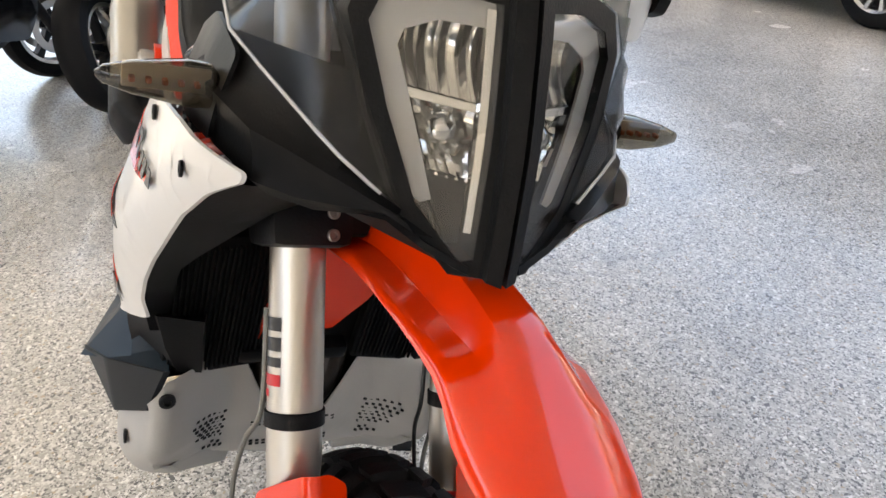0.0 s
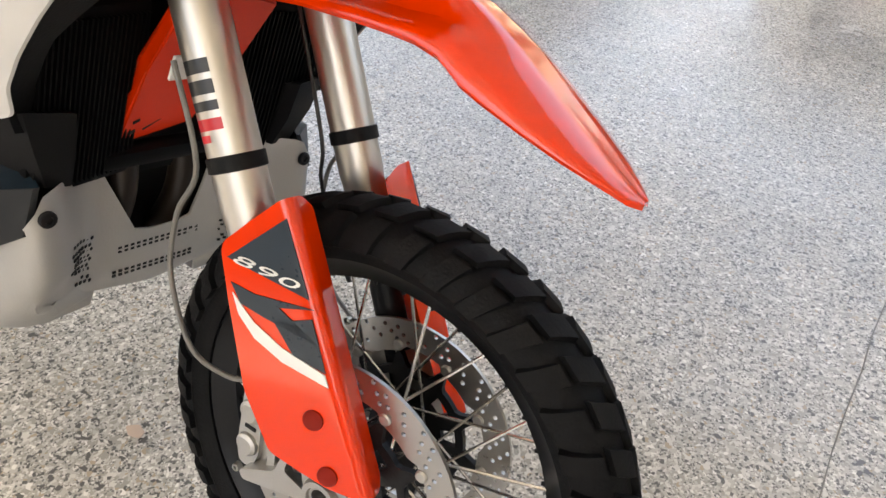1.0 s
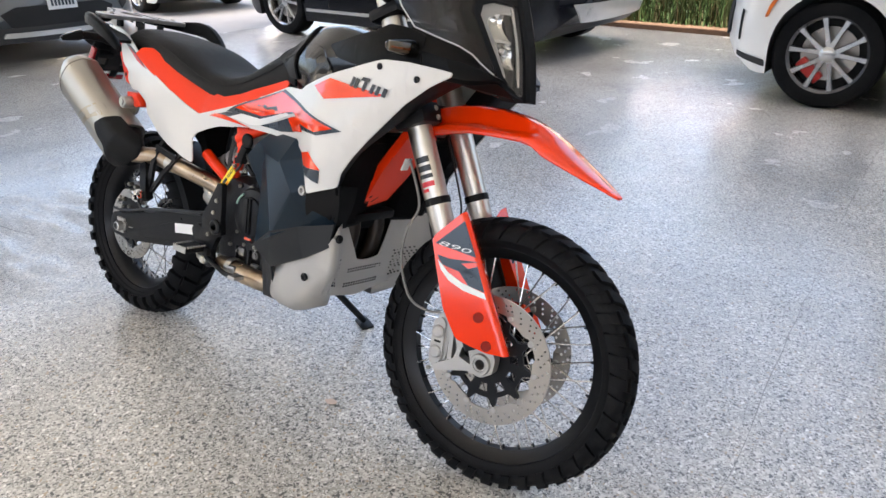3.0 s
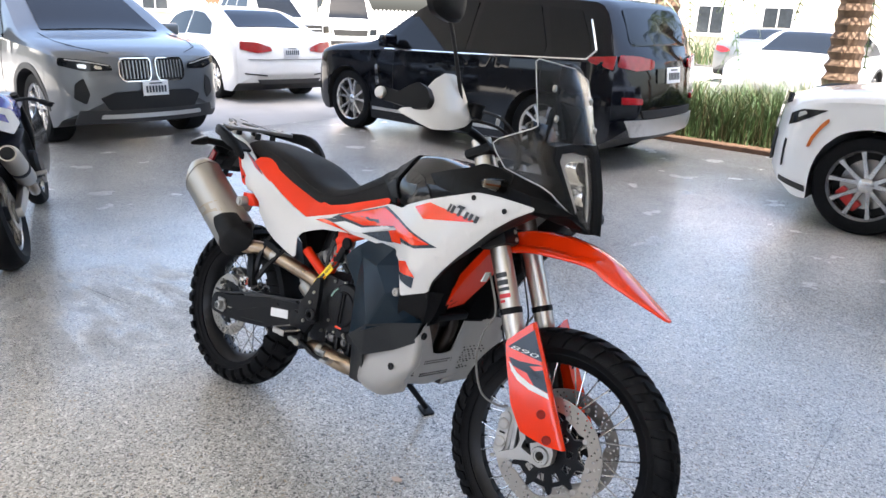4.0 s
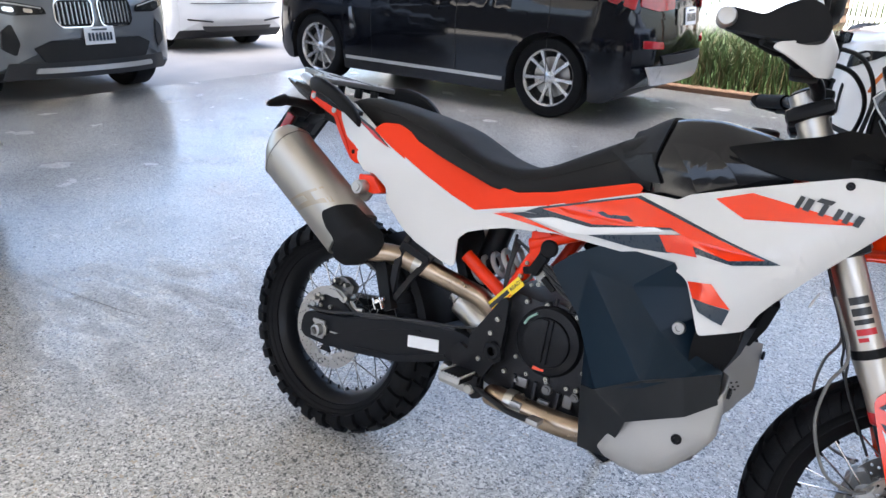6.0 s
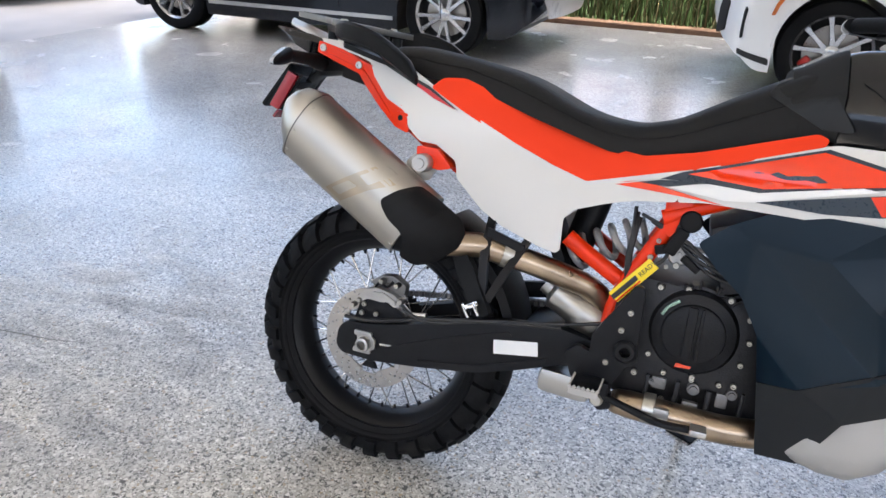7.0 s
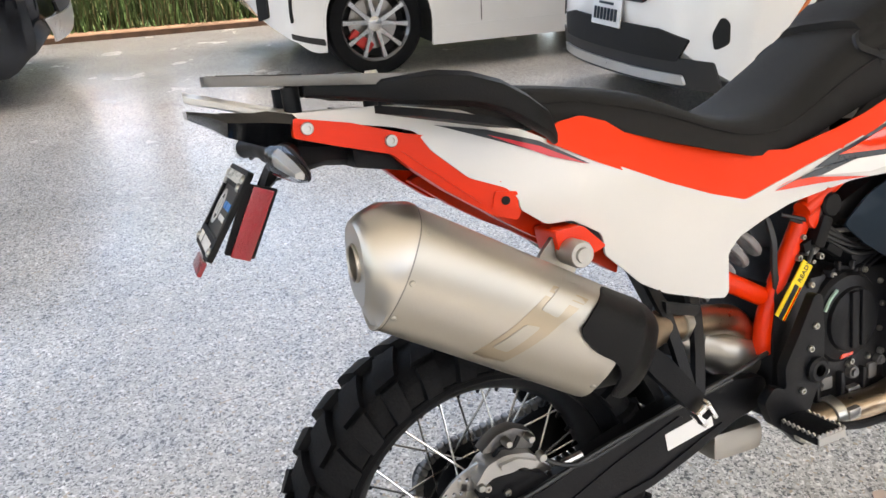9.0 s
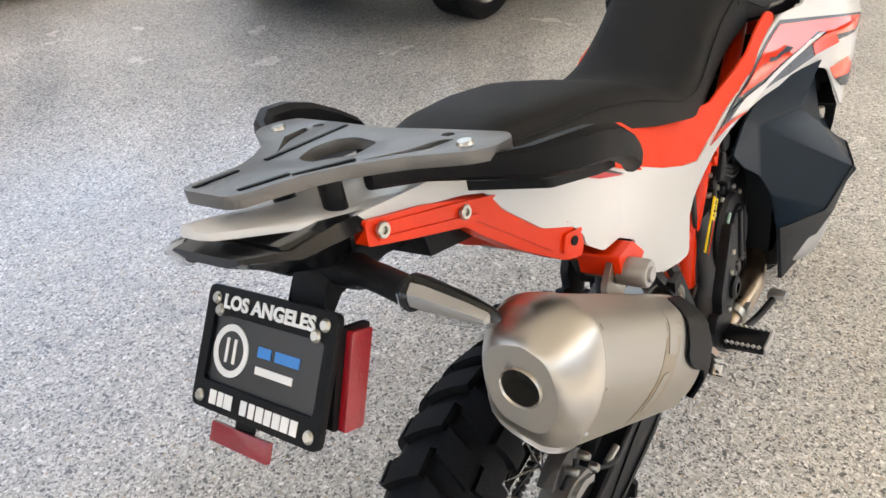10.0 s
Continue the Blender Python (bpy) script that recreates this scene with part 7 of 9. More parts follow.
# half of the plate's plan from the rear of the side to the middle of the front: ahead, out, top, bottom, 1 on the front wall
SKID = [(0.875, 0.196, 0.366, 0.352, 0), (0.905, 0.232, 0.420, 0.344, 0), (0.940, 0.252, 0.486, 0.338, 0), (0.985, 0.257, 0.504, 0.338, 0), (1.035, 0.249, 0.522, 0.360, 0), (1.066, 0.240, 0.540, 0.388, 0), (1.090, 0.228, 0.556, 0.420, 0.4),
        (0, 0.218, 0.574, 0.410, 0.85), (0, 0.207, 0.594, 0.400, 1), (0, 0.195, 0.599, 0.392, 1), (0, 0.170, 0.599, 0.377, 1), (0, 0.135, 0.597, 0.374, 1), (0, 0.112, 0.596, 0.371, 1), (0, 0.098, 0.588, 0.369, 1), (0, 0.088, 0.566, 0.367, 1), (0, 0.066, 0.518, 0.364, 1), (0, 0.046, 0.476, 0.360, 1), (0, 0.022, 0.470, 0.356, 1), (0, 0.0, 0.469, 0.354, 1)]


def skid_column(x, y, top, low, front):
    pts = []
    for f, k in ((0, 1), (0.12, 1), (0.25, 1), (0.37, 1.004), (0.48, 1.004), (0.58, 1.0), (0.66, 0.992), (0.74, 0.975), (0.82, 0.955), (0.90, 0.91), (0.96, 0.84), (1, 0.72)):
        z = top + (low - top) * f
        side = Vector(((x if x else 1.100) - 0.3 * max(0.0, 0.46 - z) * smooth_step((x - 1.0) / 0.1), y * k, z))
        ahead = Vector((skid_front(y, z) - 0.012 * (1 - k) / 0.28, y * (0.96 + 0.04 * k), z))
        pts.append(side.lerp(ahead, front))
    pts.append(Vector((min(pts[-1].x - 0.03 * front, 0.99), pts[-1].y * 0.5, low - 0.003)))
    return pts


half = [skid_column(*c) for c in SKID]
skid = bmesh.new()
add_loft(skid, half + [[Vector((p.x, -p.y, p.z)) for p in c] for c in half[-2::-1]], cap=False, closed=False)
ex = bmesh.ops.extrude_face_region(skid, geom=skid.faces[:], use_keep_orig=True)
for v in ex["geom"]:
    if isinstance(v, bmesh.types.BMVert):
        v.co = Vector((v.co.x - 0.003, v.co.y * 0.987, v.co.z + 0.0005))
skid_plate = part("skid_plate", skid, M_SKID, bike, "silver-grey skid plate with rows of perforations", sharp=50)


def skid_w(x):
    return lerp1([(c[0], c[1]) for c in SKID[:7]], x)


HOLE_MESH = shared(box((0, 0, 0), (0.0016, 0.0056, 0.0040)), M_HOLE, "perforation")
for r_ in range(4):
    for k in range(14):
        y, z = -0.066 - 0.004 * r_ + 0.0100 * k + 0.005 * (r_ % 2), 0.447 - 0.008 * r_ - 0.026 * (r_ > 1)
        place("perforation", HOLE_MESH, skid_plate, "", Matrix.Translation((skid_front(y, z), y, z)))
for s in (-1, 1):
    cover = part("side_cover", faceted(FACETS, s, 0, 0.004, 0.006), M_NAVY, bike, "satin blue-black faceted lower tank cover", sharp=40)
    part("cover_block", faceted(BLOCK, s, 0.004, 0.008, 0.005), M_BLOCK, cover, "matt black lower block of the cover", sharp=40)
    part("cover_pocket", faceted(POCKET, s, 0, 0.003, 0.003), M_NAVY, cover, "sunk pocket of the cover", sharp=60)
    part("cover_bolt", moved(bolt_head(0.013, 0.010), Matrix.Translation((0.995, s * 0.228, 0.670)) @ Matrix.Scale(-s, 4, (0, 1, 0))), M_CAST, cover)
    for (x, z, r_) in ((1.044, 0.459, 0.0105),):
        part("skid_bolt", moved(bolt_head(r_, 0.004), Matrix.Translation((x, s * (skid_w(x) * 1.004 + 0.001), z)) @ Matrix.Scale(-s, 4, (0, 1, 0))), M_METAL_BLACK, skid_plate)
    part("skid_bolt", moved(bolt_head(0.011, 0.006), Matrix.Translation((skid_front(0.205, 0.568) + 0.002, s * 0.205, 0.568)) @ Matrix.Rotation(radians(90), 4, "Z")), M_METAL_BLACK, skid_plate)
    for r_ in range(9):
        for k in range(6 - r_ // 3):
            y, z = 0.112 + 0.009 * k + 0.0045 * (r_ % 2), 0.482 - 0.0095 * r_ + 0.003 * k
            place("perforation", HOLE_MESH, skid_plate, "", Matrix.Translation((skid_front(y, z) + 0.0004, s * y, z)) @ Matrix.Rotation(radians(-s * 35), 4, "Z"))
    rad = bmesh.new()
    add_box(rad, (0, 0, 0), (0.028, 0.150, 0.250), None, 0.006)
    RM = Matrix.Translation((1.075, s * 0.140, 0.700)) @ Matrix.Rotation(radians(14), 4, "Y") @ Matrix.Rotation(radians(s * -8), 4, "Z")
    radiator = part("radiator", moved(rad, RM), M_RADIATOR, bike, "black radiator with upright fins")
    if s < 0:
        FIN_MESH = shared(box((0, 0, 0), (0.008, 0.0022, 0.225)), M_RADIATOR, "fin")
    for k in range(22):
        place("fin", FIN_MESH, radiator, "", RM @ Matrix.Translation((0.016, -0.068 + 0.0065 * k, 0)))
bar = bmesh.new()
vs = [Vector(p) for p in ((1.060, -0.090, 0.622), (1.058, 0.026, 0.640), (1.100, 0.052, 0.714), (1.165, 0.078, 0.830), (1.190, -0.060, 0.860), (1.120, -0.080, 0.740))]
add_loft(bar, [vs, [p + Vector((-0.02, 0, 0.012)) for p in vs]])
bmesh.ops.bevel(bar, geom=bar.edges[:], offset=0.004, segments=2, affect="EDGES")
guard_plate = part("radiator_bridge", bar, M_ORANGE_METAL, bike, "orange slotted plate between the radiators")
e1 = (vs[1] - vs[0]).normalized()
up_ = (vs[5] - vs[0]).normalized()
nrm = e1.cross(up_).normalized()
if nrm.x < 0:
    nrm = -nrm
Mslot = Matrix((e1, up_, nrm)).transposed().to_4x4()
for k in range(5):
    part("slot", box(vs[0] + e1 * 0.016 + up_ * (0.022 + 0.021 * k) + nrm * 0.001, (0.011, 0.008, 0.002), Mslot @ Matrix.Rotation(radians(20), 4, "Z"), 0.001, 1), M_HOLE, guard_plate)
    part("slot", box(vs[0] + e1 * (0.050 + 0.004 * k) + up_ * (0.030 + 0.026 * k) + nrm * 0.001, (0.040, 0.005, 0.002), Mslot @ Matrix.Rotation(radians(28), 4, "Z"), 0.001, 1), M_HOLE, guard_plate)
part("engine_front", box((0.935, 0, 0.480), (0.07, 0.33, 0.24), Matrix.Rotation(radians(12), 4, "Y"), 0.03), M_METAL_BLACK, bike)
part("radiator_shroud", box((1.03, 0, 0.69), (0.03, 0.40, 0.28), Matrix.Rotation(radians(14), 4, "Y"), 0.01), M_RADIATOR, bike)
part("horn_bracket", box((1.055, -0.03, 0.606), (0.030, 0.16, 0.026), Matrix.Rotation(radians(14), 4, "Y"), 0.008), M_COWL, bike)
part("paper_label", box((1.200, -0.091, 0.770), (0.004, 0.025, 0.032), Matrix.Rotation(radians(20), 4, "Y"), 0.001), M_DECAL_WHITE, bike)

# -- side stand, reaching the floor --
inv = BIKE_POSE.inverted()
foot = inv @ Vector((-1.225, 0.415, 0.004))
part("side_stand", tube([(0.680, 0.120, 0.340), (0.690, 0.150, 0.320), foot + Vector((0, -0.004, 0.012))], [0.016, 0.013, 0.011], 12), M_METAL_BLACK, bike, "black side stand propping the bike")
part("stand_foot", moved(box((0, 0, 0), (0.075, 0.045, 0.008), bevel=0.003), inv @ Matrix.Translation((-1.225, 0.415, 0.0045)) @ Matrix.Rotation(radians(-25), 4, "Z")), M_METAL_BLACK, bike)
part("stand_spring", tube([(0.670, 0.135, 0.345), (0.705, 0.230, 0.225)], 0.006, 8), M_BOLT, bike)

# ---- the covered forecourt ----
M_CONCRETE = surface("broom_concrete", (0.42, 0.40, 0.37), 0.8, vary=0.12, scale=1.3, fine=120, bump=0.3)
M_ASPHALT = surface("asphalt", (0.16, 0.155, 0.15), 0.85, vary=0.15, scale=0.8, fine=150, bump=0.4)
M_ASPHALT_DARK = surface("dark_asphalt", (0.075, 0.074, 0.072), 0.85, vary=0.15, scale=0.8, fine=150, bump=0.4)
M_SOIL = surface("bark_mulch", (0.11, 0.062, 0.038), 0.9, vary=0.4, scale=9, fine=70, bump=1.0)
M_CEIL = surface("canopy_plaster", (0.80, 0.78, 0.74), 0.8, vary=0.04, scale=0.7, bump=0.1)
M_WALL = surface("cream_stucco", (0.62, 0.56, 0.47), 0.85, vary=0.08, scale=1.2, fine=90, bump=0.3)
M_CRACK = surface("floor_joint", (0.20, 0.195, 0.185), 0.8, vary=0.2, bump=0.0)


def slab(name, x0, x1, y0, y1, z0, z1, mat, label, cat, kind="structure"):
    ob = part(name, box(((x0 + x1) / 2, (y0 + y1) / 2, (z0 + z1) / 2), (x1 - x0, y1 - y0, z1 - z0)), mat, None, "", None, False)
    return tagged(ob, label, cat, "", kind)


slab("ground", -400, 400, -400, 400, -0.5, -0.03, M_ASPHALT, "pale worn asphalt ground reaching to the horizon", "ground")
FX0, FX1, FY0, FY1 = -7.45, 12.0, -5.2, 7.55
slab("floor", FX0, FX1, FY0, FY1, -0.2, 0.0, M_FLOOR, "polished grey speckled aggregate showroom floor", "floor")
slab("driveway", -26.0, FX0 - 0.004, -16.0, 24.0, -0.2, -0.004, M_CONCRETE, "sunlit pale concrete driveway", "driveway")
slab("driveway", FX0, 30.0, -16.0, FY0 - 0.004, -0.2, -0.004, M_ASPHALT_DARK, "dark asphalt lane in front of the canopy", "driveway")
slab("ceiling", -8.6, 7.3, -4.6, 3.7, 3.35, 3.75, M_CEIL, "flat plastered canopy ceiling", "ceiling")
for x in (-7.0, 6.4):
    slab("column", x - 0.25, x + 0.25, -4.4, -3.9, 0.0, 3.35, M_CEIL, "square plastered canopy column", "column")
# unseen block, added and sized so its shadow covers the floor up to the bed
slab("wall_sun_block", -8.4, 6.7, -4.4, 3.6, 3.754, 11.9, M_WALL, "unseen stucco block added above the ceiling to keep the sun off", "wall")
# colour of the added south wall, dark so that car sides mirror little light
M_DARK_WALL = surface("dark_reflection_wall", (0.055, 0.056, 0.06), 0.35, vary=0.2, scale=0.5, bump=0.05)
# added out of view: blocks the eastern sky from the floor's reflections and the bike
slab("wall_east_unseen", 7.0, 7.3, -4.6, 4.7, 0.0, 3.346, M_CEIL, "unseen white wall added to cut floor glare and light from the east", "wall")
slab("wall_south", -26, 30, -18.4, -18.0, -0.1, 5.5, M_DARK_WALL, "unseen dark wall added across the apron for dark reflections", "wall")


def crack(name, pts, w):
    bm = bmesh.new()
    random.seed(int(abs(pts[0][0]) * 1000) + 7)
    P = [Vector((x, y, 0)) for x, y in pts]
    line = []
    for a, b in zip(P, P[1:]):
        n = max(2, int((b - a).length / 0.12))
        for i in range(n):
            p = a.lerp(b, i / n)
            line.append(p + Vector((random.uniform(-0.006, 0.006), random.uniform(-0.006, 0.006), 0)))
    line.append(P[-1])
    L_, R_ = [], []
    for i, p in enumerate(line):
        d = (line[min(i + 1, len(line) - 1)] - line[max(i - 1, 0)]).normalized()
        q = Vector((-d.y, d.x, 0)) * w * random.uniform(0.3, 1.0)
        L_.append(bm.verts.new(p + q + Vector((0, 0, 0.0006))))
        R_.append(bm.verts.new(p - q + Vector((0, 0, 0.0006))))
    for i in range(len(line) - 1):
        bm.faces.new((L_[i], R_[i], R_[i + 1], L_[i + 1]))
    tagged(part(name, bm, M_CRACK, None), "thin hairline crack across the speckled floor", "floor crack", "floor cracks", "structure")


crack("floor_crack", [(0.06, 0.3), (0.045, 0.60), (-0.01, 1.5), (-0.04, 2.0), (-0.10, 3.3), (-0.14, 4.6)], 0.0017)
crack("floor_crack", [(-3.85, -0.04), (-3.5, 0.0), (-3.22, 0.03), (-3.0, 0.08)], 0.003)
crack("floor_crack", [(-2.02, 2.36), (-1.97, 2.31), (-1.93, 2.22)], 0.004)
# a dried leaf and small scraps of grit on the floor
grit = bmesh.new()
random.seed(5)
for k in range(90):
    x, y = random.uniform(-4.5, 0.8), random.uniform(-0.9, 3.0)
    r = random.uniform(0.0015, 0.005)
    add_box(grit, (x, y, r * 0.3), (r * random.uniform(1, 3), r, r * 0.6), Matrix.Rotation(random.uniform(0, 3), 4, "Z"), r * 0.2, 1)
tagged(part("floor_grit", grit, M_CRACK), "small dark scraps of grit scattered on the floor", "grit", "", "stuff")
M_LEAF_DRY = surface("dried_leaf", (0.55, 0.42, 0.33), 0.7, vary=0.2, bump=0.3)
lf = panel(rounded([(-0.022, -0.006), (0.0, -0.014), (0.024, -0.004), (0.018, 0.010), (-0.006, 0.014)], 0.006), lambda x, y: 0.004 + 4 * x * x, 0.001, 0.008, put=lambda u, v, d: (-0.995 + u, 0.025 + v, d))
tagged(part("dry_leaf", lf, M_LEAF_DRY), "small curled pale dry leaf lying on the floor", "leaf")

# ---- planter bed, grass hedge, palm and street behind ----
slab("planter_bed", -9.0, 3.5, 7.56, 9.3, -0.2, 0.05, M_SOIL, "brown bark mulch planting bed along the floor edge", "planting bed")
M_BLADE = surface("grass_blade", (0.046, 0.088, 0.026), 0.55, vary=0.35, scale=1.6, bump=0.0)
M_BLADE2 = surface("grass_blade_dry", (0.105, 0.095, 0.045), 0.6, vary=0.35, scale=1.6, bump=0.0)


def grass(name, x0, x1, y0, y1, n, h0, h1, seed, mats, fine=1.0):
    random.seed(seed)
    verts, faces, mi = [], [], []
    for k in range(n):
        x, y = random.uniform(x0, x1), random.uniform(y0, y1)
        a = random.uniform(0, 2 * math.pi)
        h = random.uniform(h0, h1) * (0.8 + 0.35 * noise.noise(Vector((x * 1.3, y * 1.3, 2.0))))
        lean = random.uniform(0.05, 0.85) * h
        w = random.uniform(0.0035, 0.008) * fine
        dx, dy = math.cos(a), math.sin(a)
        b = len(verts)
        for t, ww in ((0, 1.0), (0.5, 0.8), (0.85, 0.45)):
            ox, oz = lean * t * t, h * (t - 0.12 * t * t)
            for sg in (-1, 1):
                verts.append((x + dx * ox - dy * w * ww * sg, y + dy * ox + dx * w * ww * sg, 0.04 + oz))
        verts.append((x + dx * lean, y + dy * lean, 0.04 + h * (0.86 + 0.02)))
        faces += [(b, b + 1, b + 3, b + 2), (b + 2, b + 3, b + 5, b + 4), (b + 4, b + 5, b + 6)]
        mi += [0 if random.random() < 0.7 else 1] * 3
    me = bpy.data.meshes.new(name)
    me.from_pydata(verts, [], faces)
    me.polygons.foreach_set("material_index", mi)
    for m_ in mats:
        me.materials.append(m_)
    return new(name, me)


tagged(grass("grass_hedge", -7.6, 2.6, 7.80, 9.0, 30000, 0.45, 1.08, 11, (M_BLADE, M_BLADE2)), "dense tufted green ornamental grass hedge in a mulch bed", "grass hedge", "", "stuff")
M_TRUNK = surface("palm_trunk", (0.16, 0.10, 0.065), 0.9, vary=0.35, scale=12, fine=60, bump=0.8)
M_FROND = surface("palm_frond", (0.05, 0.085, 0.025), 0.5, vary=0.3, scale=3, bump=0.0)


def palm(x, y, h, r, seed, droop=0.55):
    random.seed(seed)
    t = thing("palm_tree", "palm tree with a rough brown trunk and drooping fronds", "palm tree", pose(x, y, 0), "palms behind the hedge")
    bm = bmesh.new()
    rings = []
    n = int(h / 0.09)
    for k in range(n + 1):
        z = h * k / n
        rr = r * (1.15 - 0.2 * k / n) * (1.08 if k % 2 else 0.93)
        rings.append([Vector((rr * (1 + 0.08 * random.uniform(-1, 1)) * math.cos(a) + 0.05 * math.sin(z), rr * (1 + 0.08 * random.uniform(-1, 1)) * math.sin(a), z)) for a in (2 * math.pi * j / 16 for j in range(16))])
    add_loft(bm, rings)
    part("trunk", bm, M_TRUNK, t, sharp=20)
    V, F = [], []
    for k in range(16):
        a = 2 * math.pi * k / 16 + random.uniform(-0.1, 0.1)
        ln, el = random.uniform(1.8, 2.5), random.uniform(-0.2, 0.9)
        pts = []
        for j in range(29):
            s_ = j / 28
            rad = ln * s_ * (1 - 0.18 * s_)
            pts.append(Vector((rad * math.cos(a), rad * math.sin(a), h + el * rad - droop * rad * rad * (0.7 + 0.5 * s_))))
        side = Vector((-math.sin(a), math.cos(a), 0))
        for j in range(1, 29):
            for sg in (-1, 1):
                b = len(V)
                l = 0.42 * math.sin(math.pi * min(0.95, 0.15 + 0.8 * j / 28))
                d = (pts[j] - pts[j - 1]).normalized()
                tip = pts[j] + side * sg * l * 0.75 + d * l * 0.5 + Vector((0, 0, -0.35 * l))
                half = pts[j].lerp(tip, 0.45) + Vector((0, 0, 0.02))
                V += [pts[j] - d * 0.012, pts[j] + d * 0.012, half + d * 0.014, half - d * 0.014, tip]
                F += [(b, b + 1, b + 2, b + 3), (b + 3, b + 2, b + 4)]
            b = len(V)
            V += [pts[j - 1] + side * 0.012, pts[j - 1] - side * 0.012, pts[j] - side * 0.010, pts[j] + side * 0.010]
            F.append((b, b + 1, b + 2, b + 3))
    me = bpy.data.meshes.new("crown")
    me.from_pydata(V, [], F)
    me.materials.append(M_FROND)
    place("crown", me, t)
    return t


palm(-2.25, 9.9, 3.0, 0.20, 21, 0.62)
palm(-5.3, 10.6, 3.1, 0.20, 22, 0.55)
palm(4.0, 12.5, 4.6, 0.2, 23)


# ---- the street beyond: houses, a picket fence, a van ----
M_HOUSE = surface("cream_render", (0.70, 0.62, 0.48), 0.85, vary=0.08, scale=0.6, fine=60, bump=0.2)
M_HOUSE2 = surface("white_render", (0.76, 0.75, 0.72), 0.85, vary=0.06, scale=0.6, fine=60, bump=0.2)
M_ROOF = surface("clay_roof_tile", (0.36, 0.16, 0.09), 0.8, vary=0.25, scale=3, fine=40, bump=0.5)
M_PANE = surface("house_window_glass", (0.03, 0.035, 0.04), 0.06, vary=0.2, bump=0.0, spec=0.7)
M_PICKET = surface("white_picket", (0.74, 0.73, 0.70), 0.6, vary=0.06, bump=0.1)


def house(x, y, rz, w, d, storeys, wall_mat, label):
    h = thing("house", label, "house", pose(x, y, -0.03, 0, 0, rz), "houses across the street")
    H = 2.9 * storeys
    part("wall", box((0, d / 2, H / 2), (w, d, H)), wall_mat, h, smooth=False)
    rf = bmesh.new()
    add_loft(rf, [[Vector((sx * (w / 2 + 0.5), yy, zz)) for yy, zz in ((-0.5, H), (-0.5, H + 0.15), (d / 2, H + 1.7), (d + 0.5, H + 0.15), (d + 0.5, H))] for sx in (-1, 1)])
    part("roof", rf, M_ROOF, h, smooth=False)
    n = int(w / 2.4)
    for st in range(storeys):
        for k in range(n):
            wx, wz = -w / 2 + w * (k + 0.5) / n, 2.9 * st + 1.65
            if st == 0 and k == n // 2:
                part("door", box((wx, -0.03, 1.05), (0.95, 0.10, 2.1), None, 0.01), M_TRIM_WOOD, h)
                continue
            fr = part("window", box((wx, -0.03, wz), (1.25, 0.10, 1.25), None, 0.01), M_PICKET, h)
            for sx in (-1, 1):
                part("pane", box((wx + sx * 0.29, -0.085, wz), (0.53, 0.02, 1.10)), M_PANE, fr, smooth=False)
            part("sill", box((wx, -0.09, wz - 0.66), (1.4, 0.16, 0.06)), M_PICKET, fr, smooth=False)
    return h


M_TRIM_WOOD = surface("brown_door", (0.16, 0.08, 0.04), 0.5, vary=0.2, bump=0.1)
house(-8.5, 31.0, 4, 11, 8, 2, M_HOUSE, "cream two-storey house with white windows and tiled roof")
house(4.5, 30.0, -3, 10, 8, 2, M_HOUSE2, "white two-storey house with tiled roof across the street")
house(-21.5, 31.0, 8, 11, 8, 2, M_HOUSE2, "white rendered two-storey house across the street")
house(-33.0, 19.0, 62, 14, 8, 2, M_HOUSE, "cream house beyond the driveway in full sun")


def fence(x, y, rz, n, h):
    f = thing("fence", "white picket fence at the far side of the driveway", "fence", pose(x, y, -0.02, 0, 0, rz), "fences")
    me = shared(add_loft(bmesh.new(), [[Vector((u, e * 0.012, v)) for u, v in ((-0.04, 0), (0.04, 0), (0.04, h - 0.06), (0, h), (-0.04, h - 0.06))] for e in (-1, 1)]), M_PICKET, "slat")
    for k in range(n):
        place("slat", me, f, "", pose((k - n / 2) * 0.135, 0, 0))
    for z in (0.3, h - 0.25):
        part("rail", box((0, 0.035, z), (n * 0.135, 0.04, 0.08)), M_PICKET, f, smooth=False)
    return f


fence(-19.5, 14.5, 50, 60, 1.5)
fence(-3.0, 24.0, 2, 90, 1.1)
# low planted strip along the street
tagged(grass("shrub_border", -26.0, 10.0, 24.5, 26.0, 9000, 0.7, 1.5, 31, (M_BLADE, M_BLADE2), 2.0), "leafy green shrubs along the street in the sun", "shrubs", "", "stuff")

# ---- the second motorcycle, parked with its tail to the adventure bike ----
M_BLUE_PAINT = surface("blue_motorcycle_paint", (0.035, 0.05, 0.32), 0.22, coat=0.6, vary=0.05, bump=0.0)
M_TAIL_WHITE = surface("white_motorcycle_paint", (0.66, 0.67, 0.68), 0.25, coat=0.5, vary=0.05, bump=0.0)


